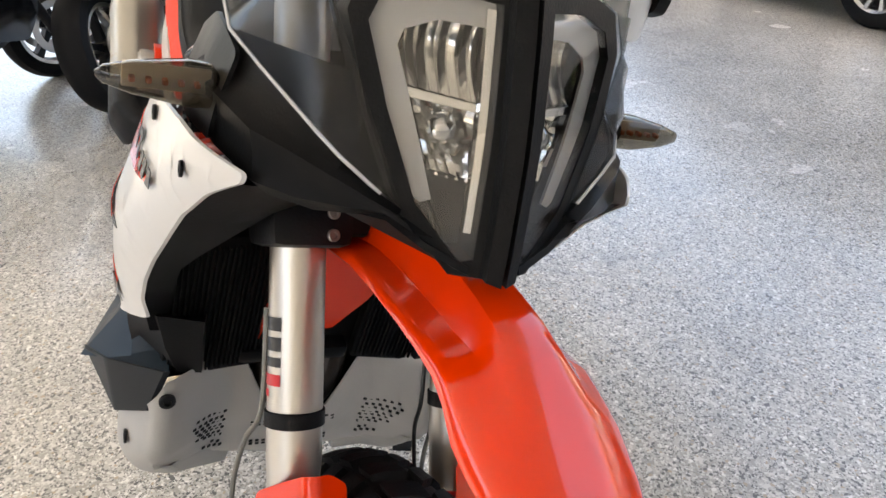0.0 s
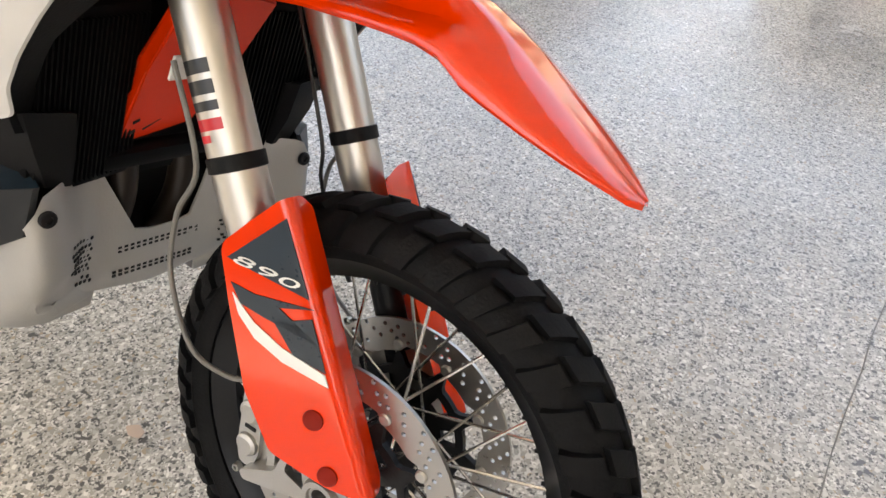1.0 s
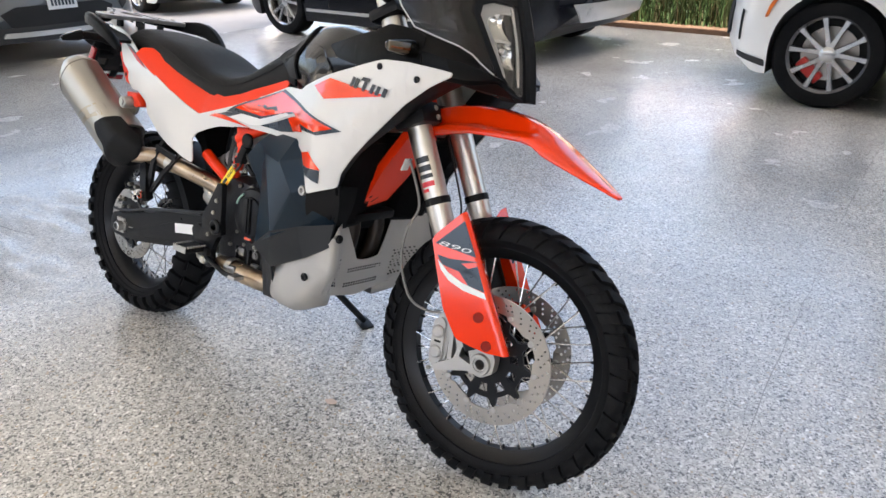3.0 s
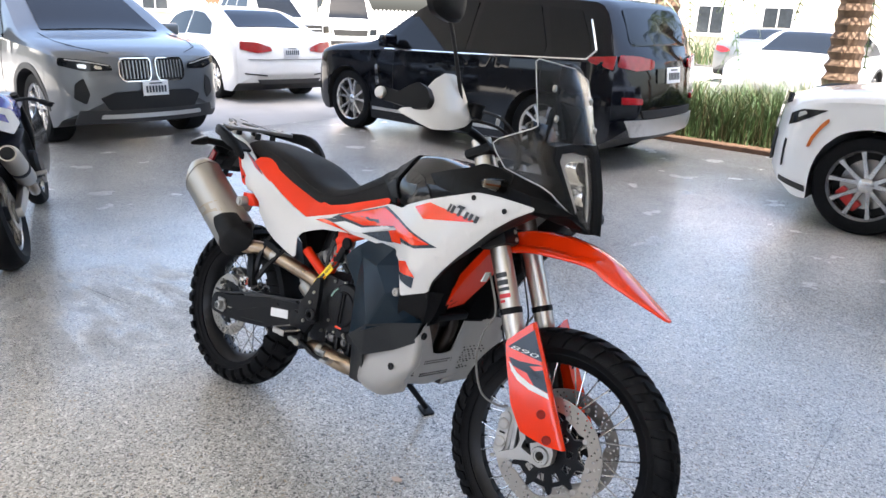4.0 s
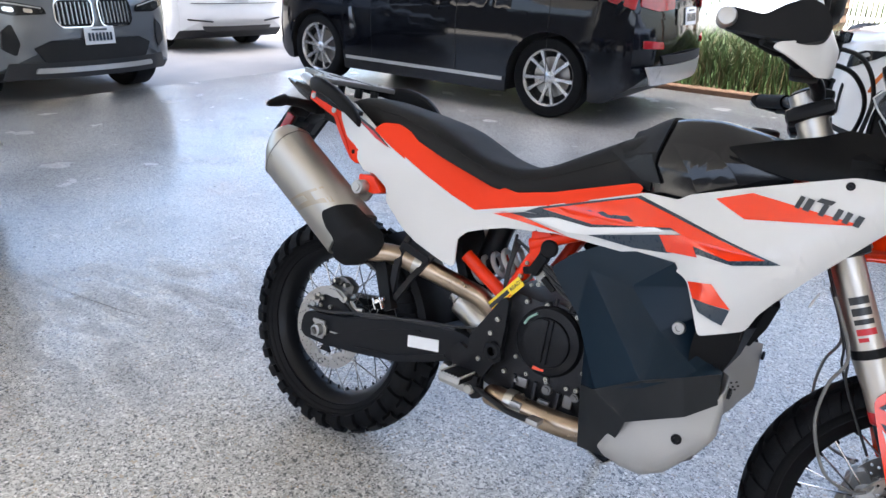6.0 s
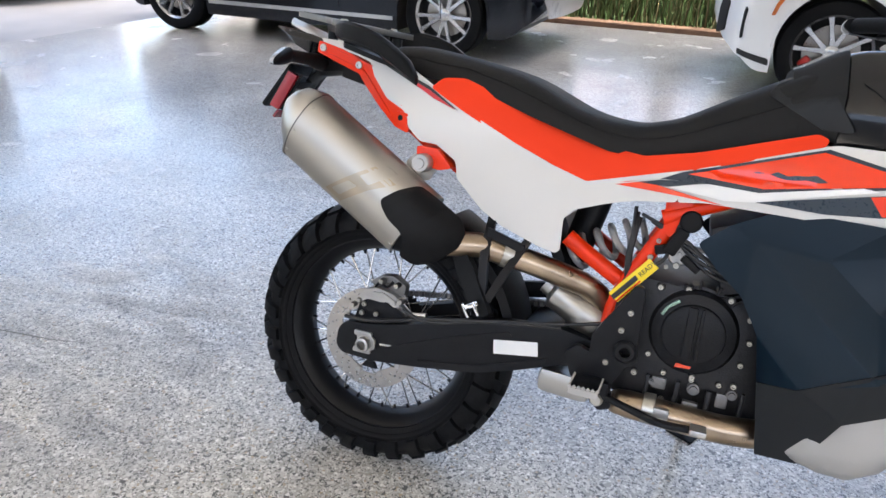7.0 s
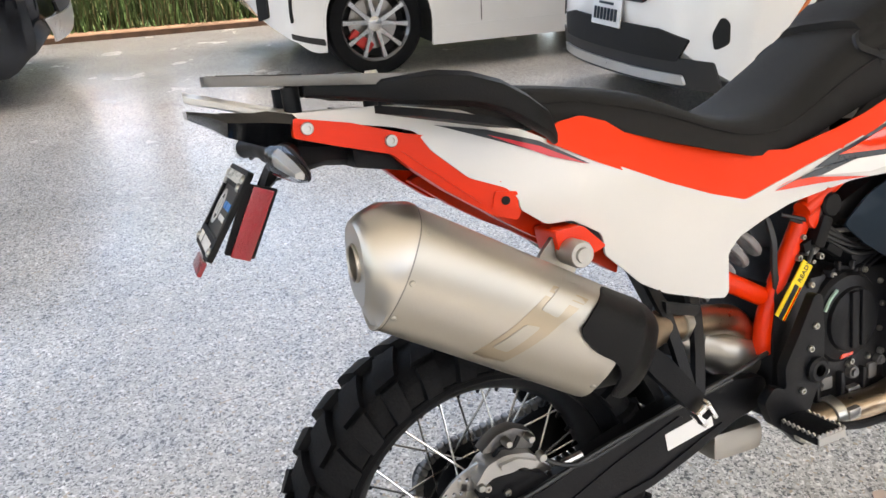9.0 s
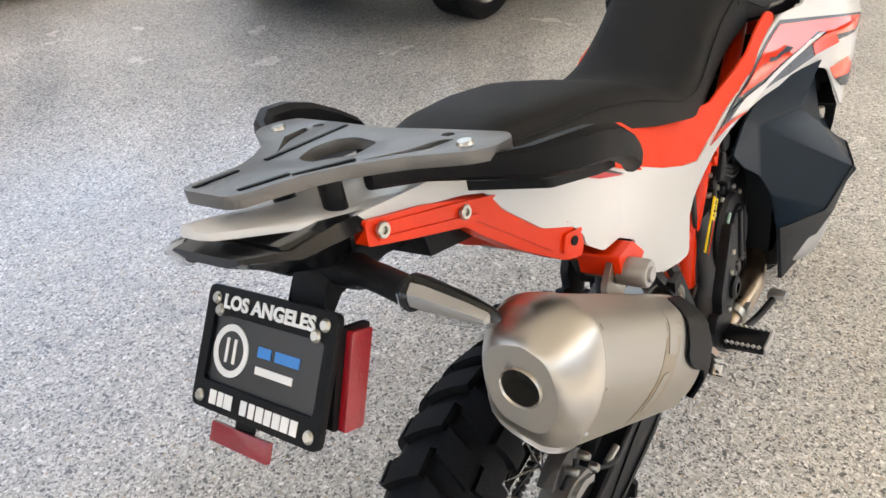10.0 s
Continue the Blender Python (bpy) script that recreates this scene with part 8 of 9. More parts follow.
def road_bike(m, label, steer=0.0):
    b = thing("motorcycle", label, "motorcycle", m, "parked road motorcycles")
    turned = Matrix.Translation((1.36, 0, 0.46)) @ Matrix.Rotation(radians(steer), 4, (-0.40, 0, 0.92)) @ Matrix.Translation((-1.36, 0, -0.46))
    for ax, R, w, rim_r in ((0.0, 0.315, 0.170, 0.216), (1.47, 0.300, 0.116, 0.216)):
        P = Matrix.Translation((ax, 0, R))
        wh = part("wheel", lathe([(rim_r, -w * 0.36), (rim_r + 0.02, -w * 0.44), (R - 0.055, -w * 0.5), (R - 0.022, -w * 0.42), (R - 0.005, -w * 0.22), (R, 0), (R - 0.005, w * 0.22), (R - 0.022, w * 0.42), (R - 0.055, w * 0.5), (rim_r + 0.02, w * 0.44), (rim_r, w * 0.36)], P, 64, True), M_RUBBER, b, "smooth black road tyre", turned if ax else None)
        part("rim", lathe([(rim_r, -w * 0.36), (rim_r - 0.018, -w * 0.34), (rim_r - 0.030, -w * 0.1), (rim_r - 0.030, w * 0.1), (rim_r - 0.018, w * 0.34), (rim_r, w * 0.36)], P, 56), M_SILVER_RIM, wh)
        for k in range(5):
            a = 2 * math.pi * k / 5 + 0.3
            d, q = Vector((math.cos(a), 0, math.sin(a))), Vector((-math.sin(a), 0, math.cos(a)))
            c = Vector((ax, 0, R))
            part("spoke", add_loft(bmesh.new(), [[c + d * r_ + q * (u * h_) + Vector((0, v * 0.022, 0)) for u, v in ((-1, -1), (1, -1), (1, 1), (-1, 1))] for r_, h_ in ((0.035, 0.022), (0.11, 0.013), (rim_r - 0.02, 0.022))]), M_RIM, wh)
        part("hub", lathe([(0, -0.07), (0.03, -0.07), (0.045, -0.05), (0.045, 0.05), (0.03, 0.07), (0, 0.07)], P, 28), M_METAL_BLACK, wh)
        for y in ((-0.075, 0.075) if ax else (-0.085,)):
            rr = 0.150 if ax else 0.11
            part("brake_disc", plate(circle(ax, R, rr, 48), y - 0.003, y + 0.003, in_side(1), [circle(ax, R, rr - 0.04, 40)]), M_DISC, wh)
    for s in (-1, 1):
        part("swingarm", plate(rounded([(-0.05, 0.285), (-0.05, 0.345), (0.20, 0.40), (0.48, 0.46), (0.50, 0.38), (0.20, 0.32)], 0.02), 0.10, 0.135, in_side(s), bevel=0.006), M_CAST, b, "cast swingarm")
        part("fork_leg", tube([(1.43, s * 0.10, 0.30), (1.36, s * 0.10, 0.46), (1.19, s * 0.10, 0.84)], [0.028, 0.027, 0.025], 18), M_METAL_BLACK, b, "black front fork leg", turned)
        part("handlebar", tube([(1.16, s * 0.08, 0.80), (1.10, s * 0.20, 0.80), (1.02, s * 0.30, 0.76)], 0.013, 12, 4), M_METAL_BLACK, b)
        part("grip", tube([(1.05, s * 0.265, 0.776), (1.00, s * 0.325, 0.750)], 0.018, 14), M_RUBBER, b)
        part("lever", tube([(1.10, s * 0.20, 0.79), (1.08, s * 0.28, 0.775), (1.04, s * 0.34, 0.75)], 0.006, 8), M_METAL_BLACK, b)
        part("foot_rest", tube([(0.42, s * 0.14, 0.42), (0.42, s * 0.25, 0.425)], 0.013, 12), M_CAST, b)
        part("foot_bracket", plate(rounded([(0.36, 0.38), (0.44, 0.37), (0.50, 0.56), (0.45, 0.60)], 0.02), 0.12, 0.145, in_side(s), bevel=0.004), M_METAL_BLACK, b)
        part("side_fairing", panel([(0.62, 0.52), (0.70, 0.36), (1.00, 0.30), (1.14, 0.42), (1.22, 0.60), (1.28, 0.70), (1.18, 0.76), (0.98, 0.72), (0.78, 0.70)], lambda x, z: 0.20 + 0.03 * math.sin(3 * (x - 0.6)) - 0.5 * (z - 0.62) ** 2 - 0.12 * max(0, x - 1.1), 0.005, 0.05, 0, s, r=0.03), M_GLOSS, b, "black side fairing")
        part("tail_panel", panel([(-0.30, 0.955), (-0.26, 0.90), (-0.02, 0.80), (0.28, 0.70), (0.42, 0.74), (0.36, 0.83), (0.10, 0.90), (-0.14, 0.965)], lambda x, z: 0.055 + 0.20 * (x + 0.3) - 0.3 * max(0, z - 0.88), 0.005, 0.04, 0, s, r=0.02), M_TAIL_WHITE, b, "white tail panel")
        part("tail_band", panel([(-0.22, 0.935), (0.02, 0.845), (0.26, 0.77), (0.24, 0.82), (0.02, 0.885)], lambda x, z: 0.055 + 0.20 * (x + 0.3) - 0.3 * max(0, z - 0.88), 0.001, 0.04, 0.002, s), M_BLUE_PAINT, b, "blue tail stripe")
        part("turn_signal", add_loft(bmesh.new(), [[Vector((-0.16 + 0.016 * k * math.cos(t), s * y, 0.80 + 0.013 * k * math.sin(t))) for t in (2 * math.pi * j / 12 for j in range(12))] for y, k in ((0.04, 0.5), (0.10, 0.5), (0.105, 1.1), (0.16, 1.0), (0.175, 0.3))]), M_BLACK, b, "small black rear turn signal")
    part("engine", box((0.74, 0, 0.46), (0.42, 0.30, 0.34), Matrix.Rotation(radians(-8), 4, "Y"), 0.05), M_ENGINE, b, "dark engine block")
    part("clutch_cover", lathe([(0, -0.05), (0.07, -0.05), (0.09, -0.03), (0.095, 0.02)], Matrix.Translation((0.66, -0.15, 0.44)), 32), M_METAL_BLACK, b)
    part("fuel_tank", add_loft(bmesh.new(), [[Vector((x, w * math.copysign(abs(math.cos(t)) ** 0.7, math.cos(t)), z0 + h * math.copysign(abs(math.sin(t)) ** 0.8, math.sin(t)))) for t in (2 * math.pi * j / 28 for j in range(28))] for x, w, z0, h in ((0.50, 0.07, 0.78, 0.04), (0.56, 0.12, 0.79, 0.08), (0.72, 0.15, 0.79, 0.12), (0.90, 0.15, 0.77, 0.11), (1.04, 0.12, 0.75, 0.08), (1.12, 0.06, 0.74, 0.05))]), M_BLUE_PAINT, b, "glossy blue fuel tank")
    part("seat", add_loft(bmesh.new(), [[Vector((x, w * a_, z + h * b_)) for a_, b_ in ((-1, -1), (-1, 0), (-0.8, 0.8), (0, 1), (0.8, 0.8), (1, 0), (1, -1))] for x, w, z, h in ((-0.24, 0.06, 0.965, 0.015), (-0.05, 0.11, 0.93, 0.03), (0.12, 0.13, 0.875, 0.035), (0.24, 0.13, 0.815, 0.035), (0.40, 0.12, 0.80, 0.03), (0.54, 0.08, 0.83, 0.03))]), M_SEAT, b, "black two-step seat")
    part("front_fairing", add_loft(bmesh.new(), [[Vector((x, w * math.cos(t), z + h * math.sin(t))) for t in (2 * math.pi * j / 24 for j in range(24))] for x, w, z, h in ((1.18, 0.13, 0.78, 0.07), (1.30, 0.12, 0.77, 0.09), (1.40, 0.08, 0.74, 0.07), (1.45, 0.04, 0.72, 0.03))]), M_TAIL_WHITE, b, "white nose fairing")
    part("front_mudguard", add_loft(bmesh.new(), [[Vector((1.47 + 0.325 * math.cos(a), y, 0.30 + 0.325 * math.sin(a) * q)) for y, q in ((-0.07, 0.93), (-0.05, 1.0), (0, 1.03), (0.05, 1.0), (0.07, 0.93))] for a in (radians(35 + 110 * k / 10) for k in range(11))], cap=False, closed=False), M_BLACK, b)
    part("tail_lamp", box((-0.285, 0, 0.925), (0.035, 0.09, 0.035), Matrix.Rotation(radians(-20), 4, "Y"), 0.01), M_TAIL_RED, b, "red tail lamp")
    part("plate_hanger", plate(rounded([(-0.12, 0.88), (-0.06, 0.86), (-0.22, 0.66), (-0.26, 0.68)], 0.01), -0.03, 0.03, in_side(1)), M_BLACK, b)
    can = [Vector((0.30, -0.150, 0.42)), Vector((0.26, -0.158, 0.445)), Vector((-0.16, -0.185, 0.655)), Vector((-0.20, -0.187, 0.675))]
    sc = part("silencer", tube(can, [0.035, 0.056, 0.056, 0.044], 28), M_STEEL, b, "brushed silver silencer")
    part("silencer_strap", tube([can[1].lerp(can[2], 0.42), can[1].lerp(can[2], 0.52)], 0.0585, 28), M_BLACK, sc)
    part("silencer_mouth", tube([can[3], can[3] + (can[3] - can[2]).normalized() * 0.012], [0.036, 0.032], 24), M_HOLE, sc)
    part("heat_guard", tube([(0.30, -0.155, 0.425), (0.42, -0.15, 0.34), (0.62, -0.12, 0.28)], 0.030, 18, 4), M_PIPE, b, "dark exhaust pipe")
    part("hugger", add_loft(bmesh.new(), [[Vector((0.335 * math.cos(a), y, 0.315 + 0.335 * math.sin(a) * q)) for y, q in ((-0.09, 0.92), (-0.07, 1.0), (0, 1.03), (0.07, 1.0), (0.09, 0.92))] for a in (radians(20 + 80 * k / 8) for k in range(9))], cap=False, closed=False), M_BLACK, b)
    part("rear_shock", tube([(0.42, 0, 0.42), (0.36, 0, 0.68)], 0.03, 16), M_METAL_BLACK, b)
    part("side_stand", tube([(0.55, 0.13, 0.30), (0.50, 0.36, 0.075)], 0.012, 10), M_METAL_BLACK, b)
    return b


M_SILVER_RIM = surface("polished_rim_lip", (0.55, 0.55, 0.54), 0.2, metal=1.0, vary=0.06, bump=0.0)
M_TAIL_RED = surface("motorcycle_tail_lamp", (0.38, 0.012, 0.014), 0.15, coat=0.6, vary=0.1, bump=0.0)
road_bike(pose(-3.95, -0.13, 0, -10, 0, 154.7), "black, blue and white road motorcycle with a silver silencer")
road_bike(pose(-3.40, -1.07, 0, -10, 0, 154.7), "second road motorcycle with its front wheel turned aside", -32)

# ---- parked cars: x ahead from the rear axle of each, y to its left ----
M_TYRE = M_RUBBER
M_CARGLASS = surface("car_glass", (0.005, 0.006, 0.007), 0.04, coat=0.0, vary=0.1, bump=0.0, rvary=0.02, spec=0.32)
M_TRIM = surface("car_black_trim", (0.018, 0.018, 0.019), 0.5, vary=0.15, bump=0.1)
M_WHEEL = surface("alloy_wheel", (0.55, 0.55, 0.55), 0.25, metal=0.9, vary=0.06, bump=0.0)
M_WHEEL_DARK = surface("grey_alloy_wheel", (0.14, 0.14, 0.145), 0.25, metal=0.8, vary=0.06, bump=0.0)
M_LAMP = surface("headlamp_glass", (0.010, 0.011, 0.012), 0.06, coat=0.0, vary=0.3, scale=14, bump=0.0, spec=0.35)
M_TAILRED = surface("tail_lamp_red", (0.30, 0.006, 0.010), 0.10, coat=0.6, vary=0.25, scale=18, bump=0.0)
M_PLATE = surface("number_plate", (0.70, 0.71, 0.72), 0.4, vary=0.05, bump=0.0)
M_CALIPER = surface("red_caliper", (0.5, 0.02, 0.015), 0.4, vary=0.1, bump=0.05)
M_SILVER = surface("silver_trim", (0.50, 0.50, 0.49), 0.3, metal=0.6, vary=0.05, bump=0.0)
M_AMBER_REFLECT = surface("amber_reflector", (0.65, 0.16, 0.03), 0.25, coat=0.4, vary=0.1, bump=0.0)


def paint(name, col, metal=0.0, rough=0.22):
    return surface(name, col, rough, metal=metal, coat=0.8, vary=0.03, scale=3, fine=300, bump=0.0, rvary=0.04)


def smooth_to(a, b, x):
    t = max(0.0, min(1.0, (x - a) / (b - a)))
    return t * t * (3 - 2 * t)


def car(name, label, m, p, col, grp="parked cars"):
    """One parked car. p: wheelbase wb, front and rear overhang fo, ro, width w, wheel radius r, ground gap g and tables over x for the top line and the belt line."""
    c = thing(name, label, "car", m, grp)
    wb, fo, ro, W, r, g = p["wb"], p["fo"], p["ro"], p["w"] / 2, p["r"], p["g"]
    top, belt = p["top"], p["belt"]
    x0, x1 = -ro, wb + fo

    def bend(v):
        """Bows and leans the two ends of the straight-built body and all that sits on them."""
        y = min(1.15, abs(v.y) / W)
        f, k = max(0.0, (v.x - (x1 - 0.75)) / 0.75), max(0.0, ((x0 + 0.55) - v.x) / 0.55)
        f, k = min(1.05, f) ** 2, min(1.05, k) ** 2
        dx = -f * (p.get("bow", 0.24) * y ** 2.6 + p.get("lean", 0.12) * max(0.0, v.z - 0.60) + 0.16 * max(0.0, 0.42 - v.z))
        dx += k * (0.17 * y ** 2.6 + p.get("rump_lean", 0.12) * max(0.0, v.z - 0.72) + 0.25 * max(0.0, 0.45 - v.z))
        return Vector((v.x + dx, v.y * (1 - p.get("nose", 0.09) * f - 0.06 * k), v.z))

    def bent(bm):
        for v in bm.verts:
            v.co = bend(v.co)
        return bm

    def zt(x):
        return soft1(top, x)

    def zb(x):
        return lerp1(belt, x)

    def bottom(x):
        z = g + 0.10 * smooth_to(x1 - 0.35, x1, x) + 0.14 * smooth_to(x0 + 0.4, x0, x)
        for ax in (0.0, wb):
            d = abs(x - ax)
            if d < r + 0.0555:
                z = max(z, r + math.sqrt(max(0.0, (r + 0.055) ** 2 - d * d)) * 0.98)
        return z

    def side(x, z):
        """Half width of the body at (x, z)."""
        b = min(zb(x), zt(x) - 0.03)
        y = W
        if z > b:
            y -= p.get("tumble", 0.36) * (z - b) + 0.02
        else:
            y -= 0.10 * ((z - 0.62) / 0.5) ** 2 * 0.5 + 0.012 * max(0.0, 1 - abs(z - 0.52) / 0.12)
        return y
    xs = sorted({round(x0 + (x1 - x0) * k / 54, 4) for k in range(55)} | {round(ax + s_ * (r + 0.055) * math.cos(radians(a)), 4) for ax in (0, wb) for s_ in (-1, 1) for a in (0, 12, 25, 40, 60, 80)} | {round(ax + s_ * (r + 0.060), 4) for ax in (0, wb) for s_ in (-1, 1)})
    rings, back = [], []
    for x in xs:
        lo, hi = bottom(x), zt(x)
        b = min(zb(x), hi - 0.03)
        half = []
        cab = smooth_to(0.10, 0.30, hi - b)
        for k in range(7):
            z = lo + (b - lo) * k / 6
            half.append((side(x, z), z))
        half.append((side(x, b + 0.004), b + 0.012 * cab + 0.008))
        yb = side(x, b + 0.02)
        yr = yb - p.get("tumble", 0.36) * max(0.0, hi - b - 0.06)
        for k in range(1, 4):
            t = k / 4
            half.append((yb + (yr - yb) * t, b + 0.02 * (1 - t) + (hi - b - 0.05) * t if hi - b > 0.08 else b + (hi - b) * 0.35 * t))
        half.append((yr - 0.02, hi - 0.035 if hi - b > 0.08 else b + (hi - b) * 0.5))
        half.append((yr - 0.09, hi - 0.010 if hi - b > 0.08 else b + (hi - b) * 0.72))
        half.append((yr * 0.62, hi - 0.002))
        half.append((0.0, hi + 0.010))
        pts = [(-y, z) for y, z in half] + [(y, z) for y, z in half[-2::-1]]
        rings.append([Vector((x, y, z)) for y, z in pts])
    n_ = len(rings[0])
    for k, e in ((0, -1), (-1, 1)):
        mid = sum(rings[k], Vector()) / n_
        mid.y = 0
        caps = [[mid + (v - mid) * f + Vector((e * 0.012 * (1 - f), 0, 0)) for v in rings[k]] for f in (0.94, 0.8, 0.62, 0.42, 0.2, 0.02)]
        rings = caps[::-1] + rings if k == 0 else rings + caps
    bm = add_loft(bmesh.new(), rings)
    bm.faces.ensure_lookup_table()
    for i in range(6, len(rings) - 7):
        bm.faces[i * n_ + n_ - 1].material_index = 1
    body = part("body", bent(bm), [col, M_TRIM], c, p.get("body_label", ""), sharp=30)
    for s in (-1, 1):
        for q in p.get("windows", ()):
            part("window", bent(panel(q, side, 0.006, 0.10, 0.006, s, r=0.03)), M_CARGLASS, body)
        if p.get("trim"):
            for a, b in zip(p["trim"], p["trim"][1:]):
                part("window_trim", bent(tube([(a[0], s * (side(*a) + 0.012), a[1]), (b[0], s * (side(*b) + 0.012), b[1])], 0.011, 6)), M_CHROME, body)
        for ax in (0.0, wb):
            arch = []
            for k in range(25):
                a = radians(2 + 176 * k / 24)
                arch.append((ax + (r + 0.055) * math.cos(a), r + (r + 0.055) * math.sin(a) * 0.98))
            outer = [(ax + (u - ax) * p.get('lip', 1.15), r + (v - r) * p.get('lip', 1.15)) for u, v in arch]
            part("arch_trim", bent(panel(arch + outer[::-1], side, 0.03, 0.12, 0.005, s)), p.get("arch", M_TRIM), body)
        part("sill", panel([(r + 0.07, g - 0.02), (wb - r - 0.07, g - 0.02), (wb - r - 0.06, g + 0.12), (r + 0.06, g + 0.12)], side, 0.04, 0.2, 0.006, s), p.get("arch", M_TRIM), body)
        if p.get("sill_strip"):
            part("sill_strip", panel([(r + 0.10, g + 0.09), (wb - r - 0.10, g + 0.09), (wb - r - 0.10, g + 0.125), (r + 0.10, g + 0.125)], side, 0.02, 0.2, 0.012, s), M_SILVER, body)
        for xh in p.get("handles", ()):
            part("door_handle", panel([(xh - 0.10, zb(xh) - 0.14), (xh + 0.10, zb(xh) - 0.13), (xh + 0.10, zb(xh) - 0.10), (xh - 0.10, zb(xh) - 0.11)], side, 0.02, 0.1, 0.022, s, r=0.012), col, body)
        for xd in p.get("seams", ()):
            part("door_seam", panel([(xd, g + 0.14), (xd + 0.006, g + 0.14), (xd + 0.03, zb(xd) - 0.01), (xd + 0.024, zb(xd) - 0.01)], side, 0.004, 0.08, 0.002, s), M_HOLE, body)
        if p.get("mirror"):
            mx, mz = p["mirror"]
            part("door_mirror", moved(box((0, 0, 0), (0.13, 0.22, 0.15), bevel=0.045, seg=3), Matrix.Translation((mx, s * (W + 0.10), mz))), p.get("mirror_mat", col), body)
        for q, mt, d in p.get("side_marks", ()):
            part("side_mark", bent(panel(q, side, 0.01, 0.05, d, s, r=0.015)), mt, body)

    def nose(y, z):
        return x1 + 0.010

    def rump(y, z):
        return x0 - 0.010
    def on_nose(u, v, d):
        return (d, u, v)
    for s in (-1, 1):
        for nm, q, mt, d in p.get("front", ()):
            part(nm, bent(panel([(s * y, z) for y, z in q], nose, 0.02, 0.05, d, put=on_nose, r=0.02)), mt, body)
        for nm, q, mt, d in p.get("rear", ()):
            part(nm, bent(panel([(s * y, z) for y, z in q], lambda y, z: -rump(y, z), 0.02, 0.05, d, put=lambda u, v, dd: (-dd, u, v), r=0.02)), mt, body)
    for nm, q, mt, d in p.get("front_mid", ()):
        part(nm, bent(panel(q, nose, 0.02, 0.07, d, put=on_nose, r=0.015)), mt, body)
    for nm, q, mt, d in p.get("rear_mid", ()):
        part(nm, bent(panel(q, lambda y, z: -rump(y, z), 0.02, 0.07, d, put=lambda u, v, dd: (-dd, u, v), r=0.015)), mt, body)
    if p.get("kidneys"):
        z0, z1, ky = p["kidneys"]
        for s in (-1, 1):
            ol = rounded([(s * 0.03, z0 + 0.05), (s * 0.06, z0), (s * (ky - 0.05), z0), (s * ky, z0 + 0.06), (s * (ky - 0.01), z1 - 0.04), (s * (ky - 0.05), z1), (s * 0.05, z1), (s * 0.025, z1 - 0.03)], 0.03)
            inner = [(s * 0.215 * (ky / 0.43) + (u - s * 0.215 * (ky / 0.43)) * 0.94, (z0 + z1) / 2 + (v - (z0 + z1) / 2) * 0.91) for u, v in ol]
            gr = part("grille_ring", bent(panel(ol, nose, 0.03, 0.08, 0.022, put=on_nose, holes=[inner])), M_CHROME, body)
            part("grille_back", bent(panel(inner, nose, 0.006, 0.08, 0.004, put=on_nose)), M_HOLE, body)
            for k in range(8):
                u = 0.065 + (ky - 0.115) * k / 7
                part("grille_bar", bent(panel([(s * u, z0 + 0.03), (s * (u + 0.008), z0 + 0.03), (s * (u + 0.006), z1 - 0.03), (s * (u - 0.002), z1 - 0.03)], nose, 0.02, 0.1, 0.020, put=on_nose)), M_SILVER, body)
    for fn, key in ((nose, "front_plate"), (rump, "rear_plate")):
        if p.get(key):
            zc, hw, hh = p[key]
            sg = 1 if fn is nose else -1
            X = max(fn(0, zc), fn(hw, zc)) + 0.02 if sg > 0 else fn(0, zc) - 0.02
            pl = part("number_plate", bent(box((X, 0, zc), (0.012, 2 * hw, 2 * hh), None, 0.004)), M_PLATE, body, "white number plate with dark bars")
            bb = bmesh.new()
            for k in range(7):
                add_box(bb, (X + sg * 0.008, -hw * 0.72 + hw * 0.24 * k, zc - hh * 0.12), (0.004, hw * 0.14, hh * 0.9))
            add_box(bb, (X + sg * 0.008, 0, zc + hh * 0.68), (0.004, hw * 1.0, hh * 0.18))
            part("plate_bars", bent(bb), M_DECAL_NAVY, pl)
    # windscreen and rear window lie on the top line
    for key in ("screen", "back"):
        if p.get(key):
            xa, xb, ya, yb = p[key]
            part("windscreen" if key == "screen" else "rear_window", bent(panel([(xa, -ya), (xb, -yb), (xb, yb), (xa, ya)], lambda x, y: zt(x) + 0.010 - 0.03 * (abs(y) / W) ** 2, 0.01, 0.10, 0.010, put=lambda u, v, d: (u, v, d), r=0.05)), M_CARGLASS, body)
    for q, mt in p.get("lids", ()):
        part("bonnet_line", bent(tube(q, 0.004, 5)), mt, body)
    # wheels
    for ax in (0.0, wb):
        for s in (-1, 1):
            wm = Matrix.Translation((ax, s * (W - 0.055 - 0.125), r)) @ Matrix.Scale(s, 4, (0, 1, 0)) @ Matrix.Rotation(random.uniform(0, 1), 4, "Y")
            rr = r * 0.70
            w_ = part("wheel", lathe([(r * 0.70, -0.12), (r * 0.80, -0.135), (r * 0.94, -0.13), (r, -0.10), (r, 0.10), (r * 0.95, 0.125), (r * 0.82, 0.135), (r * 0.72, 0.125), (r * 0.70, 0.10)], wm, 48, True), M_TYRE, c, "road tyre on an alloy wheel")
            part("rim", lathe([(rr * 0.93, 0.02), (rr * 0.95, 0.10), (rr * 1.03, 0.122), (rr * 1.05, 0.116), (rr * 1.0, 0.0), (rr * 0.9, -0.02)], wm, 48), p.get("rim", M_WHEEL), w_)
            part("brake_rotor", lathe([(0, 0.030), (rr * 0.72, 0.030), (rr * 0.72, 0.018), (0, 0.018)], wm, 32), M_DISC, w_)
